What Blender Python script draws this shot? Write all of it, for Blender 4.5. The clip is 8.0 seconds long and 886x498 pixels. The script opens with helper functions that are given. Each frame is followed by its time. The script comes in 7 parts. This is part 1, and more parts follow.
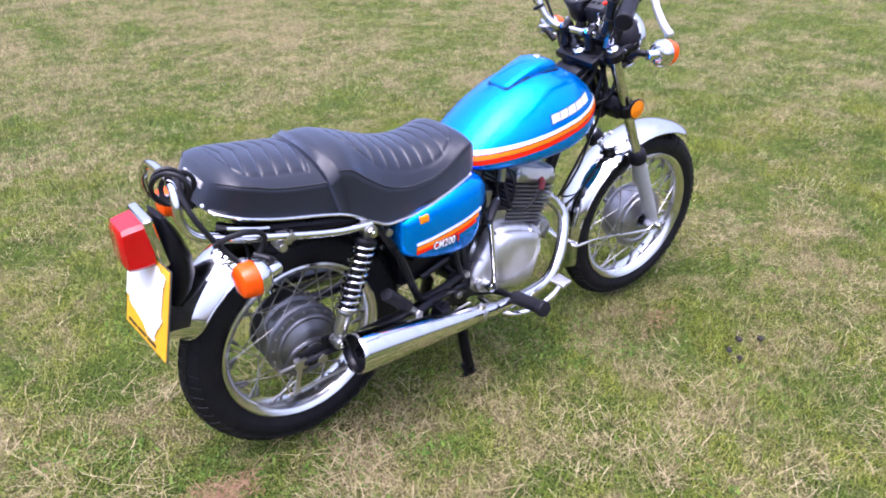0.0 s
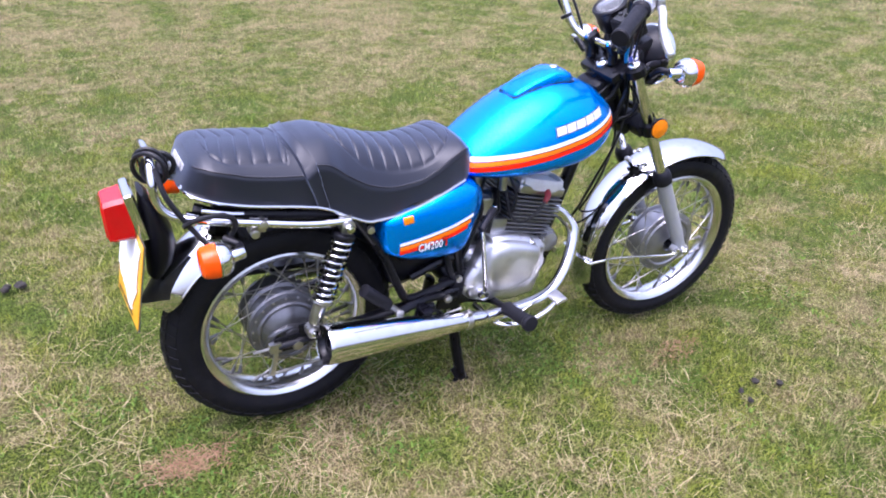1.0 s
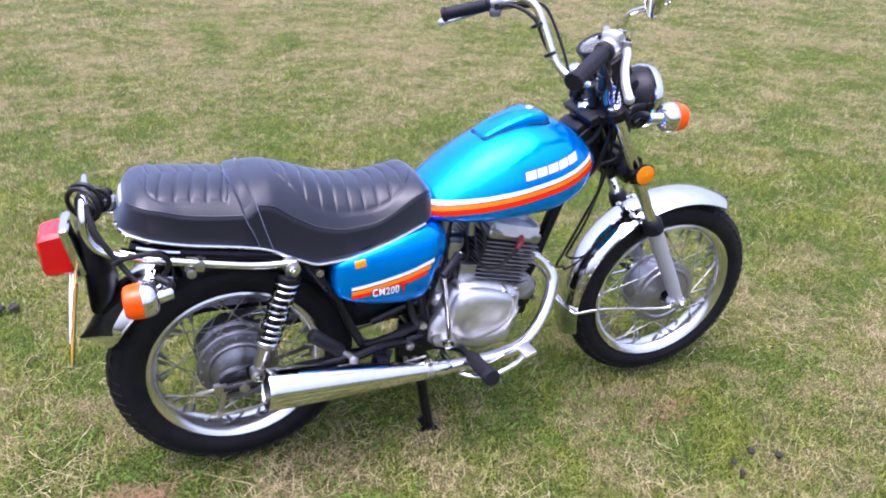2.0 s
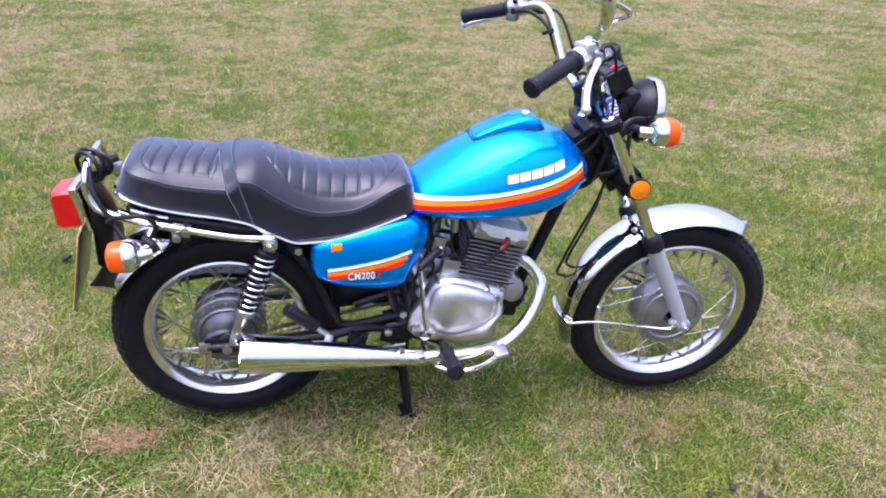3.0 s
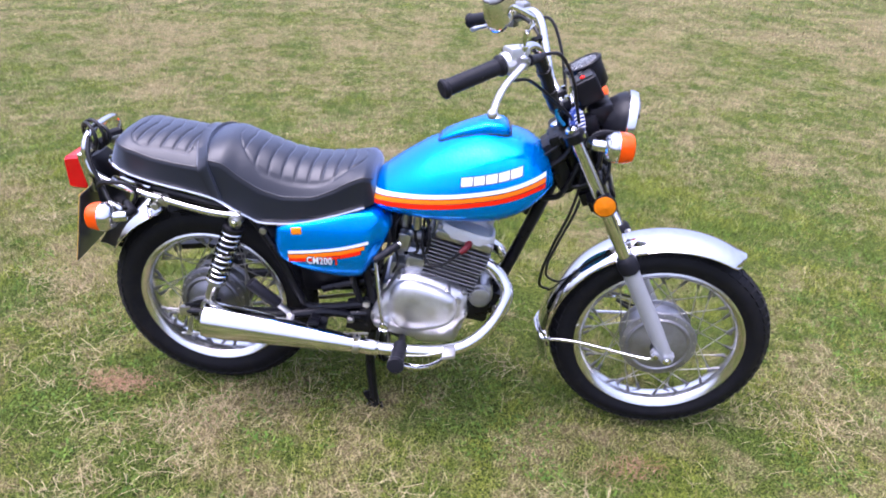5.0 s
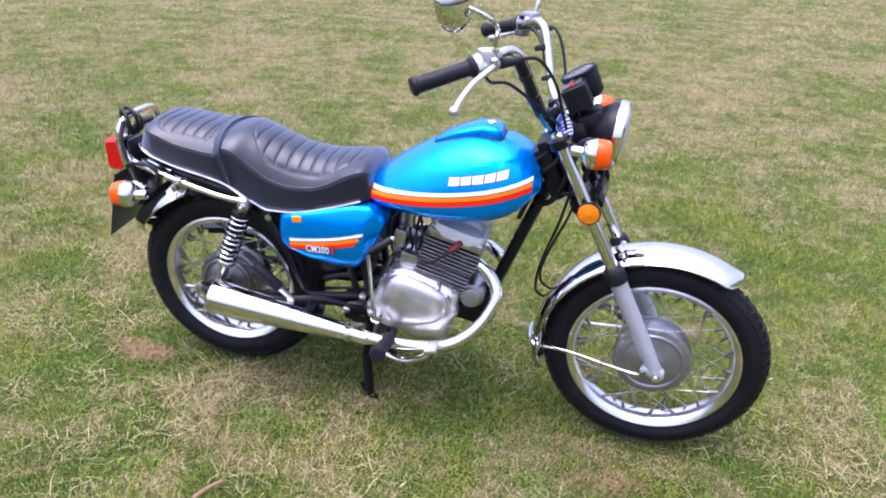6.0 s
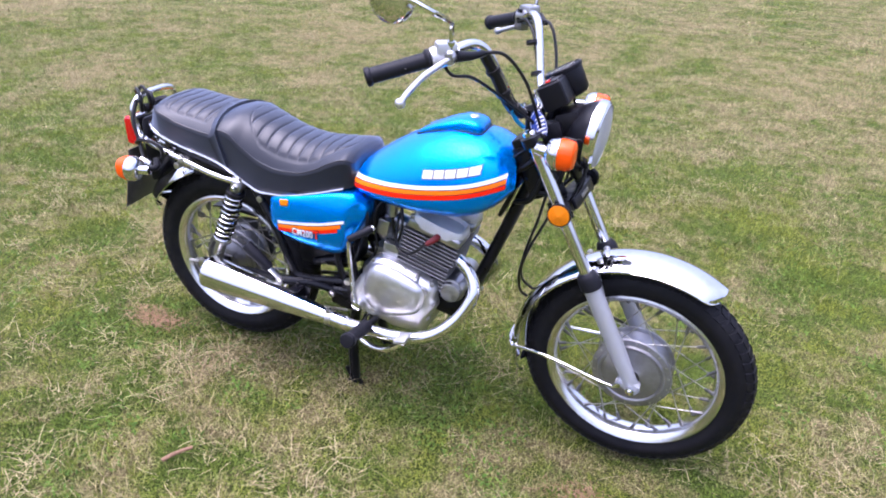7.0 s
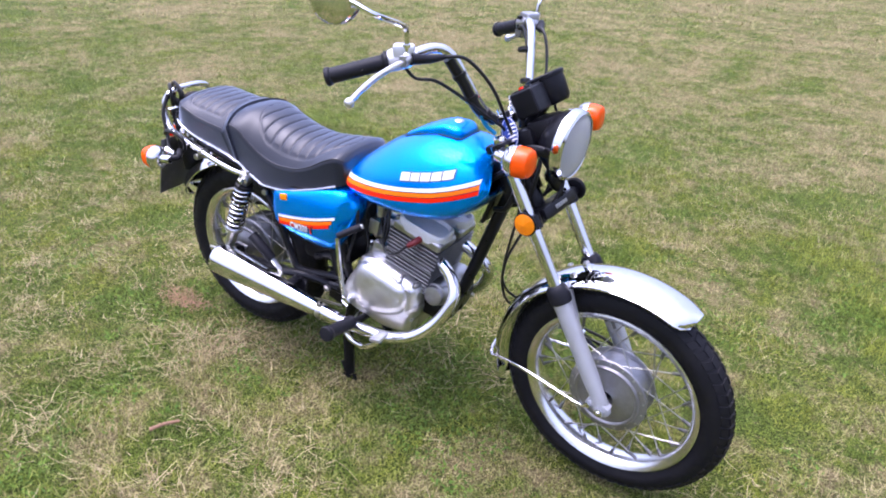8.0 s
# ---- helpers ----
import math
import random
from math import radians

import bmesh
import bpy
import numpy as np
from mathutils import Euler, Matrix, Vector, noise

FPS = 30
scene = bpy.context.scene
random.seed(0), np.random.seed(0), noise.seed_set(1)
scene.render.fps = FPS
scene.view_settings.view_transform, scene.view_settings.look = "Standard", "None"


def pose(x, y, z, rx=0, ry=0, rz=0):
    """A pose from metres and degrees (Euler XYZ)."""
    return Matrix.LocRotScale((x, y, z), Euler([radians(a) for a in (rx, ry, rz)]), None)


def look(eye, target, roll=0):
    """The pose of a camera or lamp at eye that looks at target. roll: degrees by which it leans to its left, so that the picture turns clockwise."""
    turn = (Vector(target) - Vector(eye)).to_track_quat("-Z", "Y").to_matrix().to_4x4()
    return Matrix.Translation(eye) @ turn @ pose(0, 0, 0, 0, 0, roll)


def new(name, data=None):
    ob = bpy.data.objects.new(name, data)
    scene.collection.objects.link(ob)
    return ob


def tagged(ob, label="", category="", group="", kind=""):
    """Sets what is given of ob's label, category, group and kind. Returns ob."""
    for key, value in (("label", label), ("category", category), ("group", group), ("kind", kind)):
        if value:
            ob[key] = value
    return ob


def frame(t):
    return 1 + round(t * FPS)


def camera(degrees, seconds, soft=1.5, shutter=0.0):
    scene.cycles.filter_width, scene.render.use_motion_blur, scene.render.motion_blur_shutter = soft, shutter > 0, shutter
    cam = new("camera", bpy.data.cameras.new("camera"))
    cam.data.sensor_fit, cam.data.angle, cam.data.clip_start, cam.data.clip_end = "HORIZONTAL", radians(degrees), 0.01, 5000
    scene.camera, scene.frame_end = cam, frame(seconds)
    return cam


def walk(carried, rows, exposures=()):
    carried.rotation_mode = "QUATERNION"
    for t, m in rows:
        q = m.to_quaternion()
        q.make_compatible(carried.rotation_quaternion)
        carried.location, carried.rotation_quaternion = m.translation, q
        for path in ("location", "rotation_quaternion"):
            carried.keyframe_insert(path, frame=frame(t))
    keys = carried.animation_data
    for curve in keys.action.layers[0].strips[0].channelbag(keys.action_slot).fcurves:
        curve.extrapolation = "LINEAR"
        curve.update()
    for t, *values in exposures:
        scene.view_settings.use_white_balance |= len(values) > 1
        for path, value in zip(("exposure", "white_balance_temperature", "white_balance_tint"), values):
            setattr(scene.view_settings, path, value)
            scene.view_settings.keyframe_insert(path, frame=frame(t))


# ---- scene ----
cam = camera(64.31, 8.0, soft=1.95)
EXPOSURE, WHITE, TINT = 1.67, 5650.0, 30.0
PATH = [
    (0, (-0.6116, -1.3301, 1.3502), (0.3965, -0.0807, 0.4504), 0.60),
    (0.5, (-0.4807, -1.4346, 1.3668), (0.3777, -0.0704, 0.4799), 3.40),
    (1, (-0.3752, -1.4765, 1.3723), (0.4151, -0.0884, 0.4587), 2.20),
    (1.5, (-0.2462, -1.4829, 1.3796), (0.5034, -0.0471, 0.5056), 1.70),
    (2.8, (0.1400, -1.6111, 1.3953), (0.5596, -0.0460, 0.5231), 2.50),
    (3, (0.2038, -1.6550, 1.4082), (0.5640, -0.0743, 0.5378), 2.80),
    (3.5, (0.3242, -1.7240, 1.4008), (0.5800, -0.1059, 0.5627), 2.30),
    (4, (0.4736, -1.7020, 1.3750), (0.6799, -0.0797, 0.5314), 4.80),
    (4.5, (0.5984, -1.6946, 1.4118), (0.6294, -0.0736, 0.5424), 2.40),
    (4.7, (0.6457, -1.7017, 1.4183), (0.6459, -0.0809, 0.5480), 2.20),
    (5.8, (0.9653, -1.7968, 1.3962), (0.6682, -0.1798, 0.5700), 2.40),
    (6, (1.0202, -1.7664, 1.3953), (0.6940, -0.1534, 0.5710), 2.40),
    (6.5, (1.1707, -1.7018, 1.3833), (0.7217, -0.1496, 0.5029), 3.60),
    (7, (1.3267, -1.6627, 1.4082), (0.7581, -0.1351, 0.5544), 2.40),
    (7.5, (1.5340, -1.6021, 1.4284), (0.8510, -0.1469, 0.5332), 3.90),
    (8, (1.6546, -1.5159, 1.4054), (0.8099, -0.1129, 0.5673), 1.70),
]
walk(cam, [(t, look(eye, target, roll)) for t, eye, target, roll in PATH], [(0.0, EXPOSURE, WHITE, TINT), (8.0, EXPOSURE, WHITE, TINT)])

# ---- light ----
world = bpy.data.worlds.new("overcast_sky")
scene.world = world
world.use_nodes = True
wn, wl = world.node_tree.nodes, world.node_tree.links
wn.clear()
SUN_ELEVATION, SUN_AZIMUTH = 76.0, 240.0      # azimuth clockwise from +y
sky = wn.new("ShaderNodeTexSky")
sky.sky_type = 'NISHITA'
sky.sun_disc = False
sky.sun_elevation, sky.sun_rotation = radians(SUN_ELEVATION), radians(SUN_AZIMUTH)
sky.dust_density, sky.air_density = 4.0, 1.0
veil = wn.new("ShaderNodeHueSaturation")       # cloud veil: the blue is washed out
veil.inputs["Saturation"].default_value = 0.60
wback = wn.new("ShaderNodeBackground")
wback.inputs["Strength"].default_value = 0.10
wout = wn.new("ShaderNodeOutputWorld")
# cloud cover: brighter overhead than at the horizon, as an overcast sky is
where = wn.new("ShaderNodeTexCoord")
apart = wn.new("ShaderNodeSeparateXYZ")
cover = wn.new("ShaderNodeMapRange")
cover.inputs["From Min"].default_value, cover.inputs["From Max"].default_value = 0.0, 1.0
cover.inputs["To Min"].default_value, cover.inputs["To Max"].default_value = 0.30, 2.15
shade = wn.new("ShaderNodeMix")
shade.data_type, shade.blend_type = 'RGBA', 'MULTIPLY'
shade.inputs["Factor"].default_value = 1.0
wl.new(where.outputs["Generated"], apart.inputs["Vector"])
bend = wn.new("ShaderNodeMath")
bend.operation = 'POWER'
bend.inputs[1].default_value = 0.60
bend.use_clamp = True
wl.new(apart.outputs["Z"], bend.inputs[0])
wl.new(bend.outputs[0], cover.inputs["Value"])
wl.new(sky.outputs["Color"], veil.inputs["Color"])
wl.new(veil.outputs["Color"], shade.inputs["A"])
wl.new(cover.outputs["Result"], shade.inputs["B"])
wl.new(shade.outputs["Result"], wback.inputs["Color"])
wl.new(wback.outputs["Background"], wout.inputs["Surface"])

sun_data = bpy.data.lights.new("sun", 'SUN')
sun_data.energy, sun_data.angle, sun_data.color = 0.75, radians(60), (0.97, 0.98, 1.0)
sun = new("sun", sun_data)
az, el = radians(SUN_AZIMUTH), radians(SUN_ELEVATION)
sun.matrix_world = look((0, 0, 0), (-math.sin(az) * math.cos(el), -math.cos(az) * math.cos(el), -math.sin(el)))


# ---- materials ----
def shader(name, color=(0.5, 0.5, 0.5), rough=0.5, metal=0.0, coat=0.0, vary=0.0, scale=60.0, rough_vary=0.0,
           bump=0.0, bump_scale=300.0, spec=0.5, coat_rough=0.04, transmission=0.0, ior=1.45, dirt=None, dirt_scale=14.0, dirt_amount=0.3, sheen=0.0):
    """Principled paint, metal or plastic with fine variation in colour, gloss and relief."""
    m = bpy.data.materials.new(name)
    m.use_nodes = True
    n, l = m.node_tree.nodes, m.node_tree.links
    p = n["Principled BSDF"]
    p.inputs["Base Color"].default_value = (*color, 1)
    p.inputs["Roughness"].default_value = rough
    p.inputs["Metallic"].default_value = metal
    p.inputs["Coat Weight"].default_value = coat
    p.inputs["Coat Roughness"].default_value = coat_rough
    p.inputs["Specular IOR Level"].default_value = spec
    p.inputs["Transmission Weight"].default_value = transmission
    p.inputs["IOR"].default_value = ior
    p.inputs["Sheen Weight"].default_value = sheen
    p.inputs["Sheen Roughness"].default_value = 0.45
    p.inputs["Sheen Tint"].default_value = (0.60, 0.72, 1.0, 1)
    tc = n.new("ShaderNodeTexCoord")
    if vary or rough_vary or dirt:
        no = n.new("ShaderNodeTexNoise")
        no.inputs["Scale"].default_value = scale
        no.inputs["Detail"].default_value = 6
        l.new(tc.outputs["Object"], no.inputs["Vector"])
        mix = n.new("ShaderNodeMix")
        mix.data_type = 'RGBA'
        mix.inputs["A"].default_value = (*[c * (1 - vary) for c in color], 1)
        mix.inputs["B"].default_value = (*[min(1, c * (1 + vary)) for c in color], 1)
        l.new(no.outputs["Fac"], mix.inputs["Factor"])
        last = mix.outputs["Result"]
        if dirt:
            nd = n.new("ShaderNodeTexNoise")
            nd.inputs["Scale"].default_value = dirt_scale
            nd.inputs["Detail"].default_value = 8
            nd.inputs["Roughness"].default_value = 0.7
            l.new(tc.outputs["Object"], nd.inputs["Vector"])
            mr = n.new("ShaderNodeMapRange")
            mr.inputs["From Min"].default_value, mr.inputs["From Max"].default_value = 0.48, 0.72
            mr.inputs["To Max"].default_value = dirt_amount
            l.new(nd.outputs["Fac"], mr.inputs["Value"])
            md = n.new("ShaderNodeMix")
            md.data_type = 'RGBA'
            l.new(mr.outputs["Result"], md.inputs["Factor"])
            l.new(last, md.inputs["A"])
            md.inputs["B"].default_value = (*dirt, 1)
            last = md.outputs["Result"]
        l.new(last, p.inputs["Base Color"])
        if rough_vary:
            rr = n.new("ShaderNodeMapRange")
            rr.inputs["From Min"].default_value, rr.inputs["From Max"].default_value = 0.3, 0.7
            rr.inputs["To Min"].default_value = max(0.0, rough - rough_vary)
            rr.inputs["To Max"].default_value = min(1.0, rough + rough_vary)
            l.new(no.outputs["Fac"], rr.inputs["Value"])
            l.new(rr.outputs["Result"], p.inputs["Roughness"])
    if bump:
        nb = n.new("ShaderNodeTexNoise")
        nb.inputs["Scale"].default_value = bump_scale
        nb.inputs["Detail"].default_value = 3
        l.new(tc.outputs["Object"], nb.inputs["Vector"])
        b = n.new("ShaderNodeBump")
        b.inputs["Strength"].default_value = bump
        b.inputs["Distance"].default_value = 0.001
        l.new(nb.outputs["Fac"], b.inputs["Height"])
        l.new(b.outputs["Normal"], p.inputs["Normal"])
    return m


CHROME = shader("chrome", (0.72, 0.72, 0.73), 0.05, 1.0, rough_vary=0.03, scale=25, vary=0.05, dirt=(0.36, 0.34, 0.31), dirt_amount=0.25)
WORN_CHROME = shader("worn_chrome", (0.50, 0.49, 0.47), 0.34, 1.0, rough_vary=0.08, scale=60, vary=0.12, dirt=(0.24, 0.21, 0.17), dirt_amount=0.4)
RIM_CHROME = shader("rim_chrome", (0.76, 0.76, 0.76), 0.20, 1.0, rough_vary=0.06, scale=50, vary=0.08, dirt=(0.33, 0.29, 0.22), dirt_amount=0.35, dirt_scale=25)
ALLOY = shader("cast_alloy", (0.44, 0.44, 0.45), 0.36, 1.0, rough_vary=0.08, scale=40, vary=0.12, bump=0.15, bump_scale=500, dirt=(0.18, 0.17, 0.16), dirt_amount=0.4)
POLISHED = shader("polished_alloy", (0.64, 0.64, 0.65), 0.43, 1.0, rough_vary=0.09, scale=30, vary=0.12, bump=0.12, bump_scale=140, dirt=(0.30, 0.29, 0.27), dirt_amount=0.35, dirt_scale=20)
SATIN_ALLOY = shader("satin_alloy", (0.60, 0.60, 0.60), 0.48, 0.20, rough_vary=0.08, scale=40, vary=0.10, bump=0.12, bump_scale=400, dirt=(0.30, 0.29, 0.27), dirt_amount=0.35)
DARK_ALLOY = shader("weathered_alloy", (0.20, 0.20, 0.205), 0.40, 0.9, rough_vary=0.1, scale=60, vary=0.25, bump=0.2, bump_scale=400, dirt=(0.07, 0.06, 0.05), dirt_amount=0.5)
HUB_ALLOY = shader("hub_alloy", (0.33, 0.33, 0.345), 0.46, 0.9, rough_vary=0.1, scale=40, vary=0.15, dirt=(0.15, 0.14, 0.12), dirt_amount=0.45)
SILVER_PAINT = shader("silver_paint", (0.42, 0.43, 0.46), 0.38, 0.35, rough_vary=0.06, scale=40, vary=0.06, dirt=(0.30, 0.28, 0.25), dirt_amount=0.2)
FIN_PAINT = shader("fin_paint", (0.10, 0.10, 0.105), 0.5, 0.6, vary=0.2, scale=80, dirt=(0.20, 0.19, 0.18), dirt_amount=0.4)
FIN_ALLOY = shader("fin_alloy", (0.20, 0.20, 0.205), 0.45, 0.85, rough_vary=0.1, scale=60, vary=0.25, dirt=(0.10, 0.09, 0.08), dirt_amount=0.5)
BLACK_PAINT = shader("black_frame_paint", (0.004, 0.004, 0.006), 0.34, 0.0, spec=0.30, rough_vary=0.1, scale=30, vary=0.3, dirt=(0.018, 0.016, 0.014), dirt_amount=0.3)
BLACK_PLASTIC = shader("black_plastic", (0.005, 0.005, 0.007), 0.36, spec=0.24, vary=0.2, rough_vary=0.08, bump=0.1, bump_scale=700)
RUBBER = shader("black_rubber", (0.007, 0.007, 0.010), 0.55, spec=0.28, vary=0.25, scale=120, rough_vary=0.1, bump=0.15, bump_scale=500)
TYRE = shader("tyre_rubber", (0.006, 0.006, 0.008), 0.55, spec=0.22, vary=0.25, scale=60, rough_vary=0.12, bump=0.25, bump_scale=350, dirt=(0.022, 0.020, 0.017), dirt_amount=0.35, dirt_scale=20)
VINYL = shader("black_vinyl", (0.0026, 0.0034, 0.0080), 0.40, vary=0.15, scale=25, rough_vary=0.03, bump=0.10, bump_scale=900, spec=0.58, sheen=0.42)
PIPING = shader("seat_piping", (0.02, 0.02, 0.024), 0.35)
CABLE = shader("black_cable", (0.006, 0.006, 0.007), 0.42, spec=0.35, vary=0.2)
BLUE = shader("bright_blue_paint", (0.0, 0.275, 0.95), 0.24, 0.76, coat=0.25, vary=0.015, scale=900, spec=0.3)
WHITE_STRIPE = shader("white_stripe", (0.80, 0.79, 0.75), 0.25, coat=0.3, vary=0.03)
ORANGE_STRIPE = shader("orange_stripe", (0.95, 0.185, 0.0), 0.3, coat=0.08, spec=0.18, vary=0.03)
RED_STRIPE = shader("red_stripe", (0.86, 0.018, 0.0), 0.3, coat=0.08, spec=0.18, vary=0.03)
DARK_LINE = shader("dark_line", (0.012, 0.012, 0.02), 0.3, coat=0.5)
AMBER = shader("amber_lens", (0.82, 0.080, 0.0), 0.16, coat=0.15, spec=0.30, vary=0.25, scale=45, bump=0.4, bump_scale=260)
AMBER_YELLOW = shader("amber_reflector", (0.95, 0.235, 0.0), 0.16, coat=0.3, spec=0.35, vary=0.2, scale=120, bump=0.5, bump_scale=500)
RED_LENS = shader("red_lens", (0.42, 0.002, 0.003), 0.14, coat=0.45, spec=0.4, vary=0.15, scale=30, bump=0.25, bump_scale=220)
RED_RUBBER = shader("red_rubber", (0.15, 0.010, 0.012), 0.45, vary=0.15)
PLATE_YELLOW = shader("yellow_plate", (0.78, 0.40, 0.01), 0.35, vary=0.05, coat=0.3)
PAPER = shader("white_paper", (0.80, 0.80, 0.78), 0.7, vary=0.05, bump=0.3, bump_scale=60)
PLATE_BACK = shader("grey_plate_back", (0.05, 0.05, 0.052), 0.28, vary=0.15, dirt=(0.14, 0.13, 0.12), dirt_amount=0.4)
TAG_BLUE = shader("blue_tag", (0.025, 0.06, 0.30), 0.35, vary=0.05)
def lens_glass(name, fluted=False):
    """Thin clear pane: see-through, with a fluted mirror gloss."""
    m = bpy.data.materials.new(name)
    m.use_nodes = True
    n, l = m.node_tree.nodes, m.node_tree.links
    n.clear()
    out, mix = n.new("ShaderNodeOutputMaterial"), n.new("ShaderNodeMixShader")
    clear, gloss, fres = n.new("ShaderNodeBsdfTransparent"), n.new("ShaderNodeBsdfGlossy"), n.new("ShaderNodeFresnel")
    clear.inputs["Color"].default_value = (0.95, 0.96, 0.96, 1)
    gloss.inputs["Roughness"].default_value = 0.06
    fres.inputs["IOR"].default_value = 1.5 if fluted else 1.3
    tc, wave, bump = n.new("ShaderNodeTexCoord"), n.new("ShaderNodeTexWave"), n.new("ShaderNodeBump")
    wave.bands_direction = 'Y'
    wave.inputs["Scale"].default_value = 45.0
    wave.inputs["Distortion"].default_value = 1.5
    bump.inputs["Strength"].default_value = 0.5 if fluted else 0.02
    bump.inputs["Distance"].default_value = 0.002
    l.new(tc.outputs["Object"], wave.inputs["Vector"])
    l.new(wave.outputs["Fac"], bump.inputs["Height"])
    l.new(bump.outputs["Normal"], gloss.inputs["Normal"])
    l.new(fres.outputs["Fac"], mix.inputs["Fac"])
    l.new(clear.outputs["BSDF"], mix.inputs[1])
    l.new(gloss.outputs["BSDF"], mix.inputs[2])
    # white film mixed in, standing for sky light scattered by the flutes
    milk, veil_mix = n.new("ShaderNodeBsdfDiffuse"), n.new("ShaderNodeMixShader")
    milk.inputs["Color"].default_value = (0.90, 0.91, 0.92, 1)
    veil_mix.inputs["Fac"].default_value = 0.34 if fluted else 0.03
    l.new(mix.outputs["Shader"], veil_mix.inputs[1])
    l.new(milk.outputs["BSDF"], veil_mix.inputs[2])
    l.new(veil_mix.outputs["Shader"], out.inputs["Surface"])
    return m


LETTER_WHITE = shader("white_marking", (0.8, 0.8, 0.8), 0.4)
BLUE_WIRE = shader("blue_wire", (0.0, 0.20, 0.42), 0.35)
GAUGE_FACE = shader("gauge_face", (0.02, 0.02, 0.02), 0.4)
BADGE_SILVER = shader("badge_silver", (0.72, 0.72, 0.70), 0.28, 0.35, vary=0.05)
GLASS = lens_glass("clear_glass")
FLUTED_GLASS = lens_glass("fluted_glass", True)
REFLECTOR = shader("lamp_reflector", (0.94, 0.94, 0.94), 0.42, 1.0, bump=0.6, bump_scale=90)
MIRROR = shader("mirror_glass", (0.88, 0.9, 0.9), 0.01, 1.0)
DUNG = shader("dark_dung", (0.018, 0.014, 0.010), 0.8, vary=0.4, scale=80, bump=0.8, bump_scale=150)
STICK = shader("brown_bark", (0.20, 0.115, 0.065), 0.8, vary=0.3, scale=80, bump=0.6, bump_scale=200)


# ---- building helpers ----
def part(name, bm, material, parent=None, label="", sharp=35.0):
    """Links a bmesh as one mesh object under a thing or a part."""
    bmesh.ops.recalc_face_normals(bm, faces=bm.faces)
    me = bpy.data.meshes.new(name)
    bm.to_mesh(me)
    bm.free()
    for p in me.polygons:
        p.use_smooth = True
    me.set_sharp_from_angle(angle=radians(sharp))
    me.materials.append(material)
    ob = new(name, me)
    if parent:
        ob.parent = parent
    if label:
        tagged(ob, label)
    return ob


def parts_of(name, bm, material, parent, label=""):
    """Each loose piece of a bmesh becomes a part of its own."""
    left = set(bm.faces)
    while left:
        stack, piece = [left.pop()], []
        while stack:
            f = stack.pop()
            piece.append(f)
            for e in f.edges:
                for g in e.link_faces:
                    if g in left:
                        left.remove(g)
                        stack.append(g)
        one, made = bmesh.new(), {}
        for f in piece:
            for v in f.verts:
                if v not in made:
                    made[v] = one.verts.new(v.co)
            one.faces.new([made[v] for v in f.verts])
        part(name, one, material, parent, label)
    bm.free()


def thing(name, label, category, group="", kind=""):
    return tagged(new(name), label, category, group, kind)


def frame_of(axis):
    a = Vector(axis).normalized()
    u = a.cross(Vector((0, 1, 0)) if abs(a.y) < 0.9 else Vector((1, 0, 0))).normalized()
    return a, u, a.cross(u)


def rings(bm, loops, cap0=True, cap1=True, closed=True):
    """Skins rings of points one to the next."""
    vs = [[bm.verts.new(p) for p in ring] for ring in loops]
    for a, b in zip(vs, vs[1:]):
        k = len(a)
        for i in range(k if closed else k - 1):
            j = (i + 1) % k
            bm.faces.new((a[i], a[j], b[j], b[i]))
    if cap0:
        bm.faces.new(list(reversed(vs[0])))
    if cap1:
        bm.faces.new(vs[-1])
    return bm


def lathe(bm, profile, origin, axis, seg=32, cap0=True, cap1=True):
    """Turns a profile of (radius, height) about an axis."""
    a, u, v = frame_of(axis)
    o = Vector(origin)
    loops = []
    for r, h in profile:
        r = max(r, 0.0002)
        loops.append([o + a * h + (u * math.cos(2 * math.pi * i / seg) + v * math.sin(2 * math.pi * i / seg)) * r for i in range(seg)])
    return rings(bm, loops, cap0, cap1)


def cyl(bm, p0, p1, r0, r1=None, seg=16, bev=0.0):
    p0, p1 = Vector(p0), Vector(p1)
    r1 = r0 if r1 is None else r1
    h = (p1 - p0).length
    prof = [(r0, 0), (r1, h)]
    if bev:
        prof = [(r0 - bev, 0), (r0 - bev * 0.3, bev * 0.3), (r0, bev), (r1, h - bev), (r1 - bev * 0.3, h - bev * 0.3), (r1 - bev, h)]
    return lathe(bm, prof, p0, p1 - p0, seg)


def spline(points, steps=8):
    """Catmull-Rom through the points."""
    p = [Vector(q) for q in points]
    p = [p[0] * 2 - p[1]] + p + [p[-1] * 2 - p[-2]]
    out = []
    for i in range(1, len(p) - 2):
        for k in range(steps):
            t = k / steps
            out.append(0.5 * (2 * p[i] + (p[i + 1] - p[i - 1]) * t + (2 * p[i - 1] - 5 * p[i] + 4 * p[i + 1] - p[i + 2]) * t * t
                              + (3 * p[i] - p[i - 1] - 3 * p[i + 1] + p[i + 2]) * t ** 3))
    out.append(p[-2])
    return out


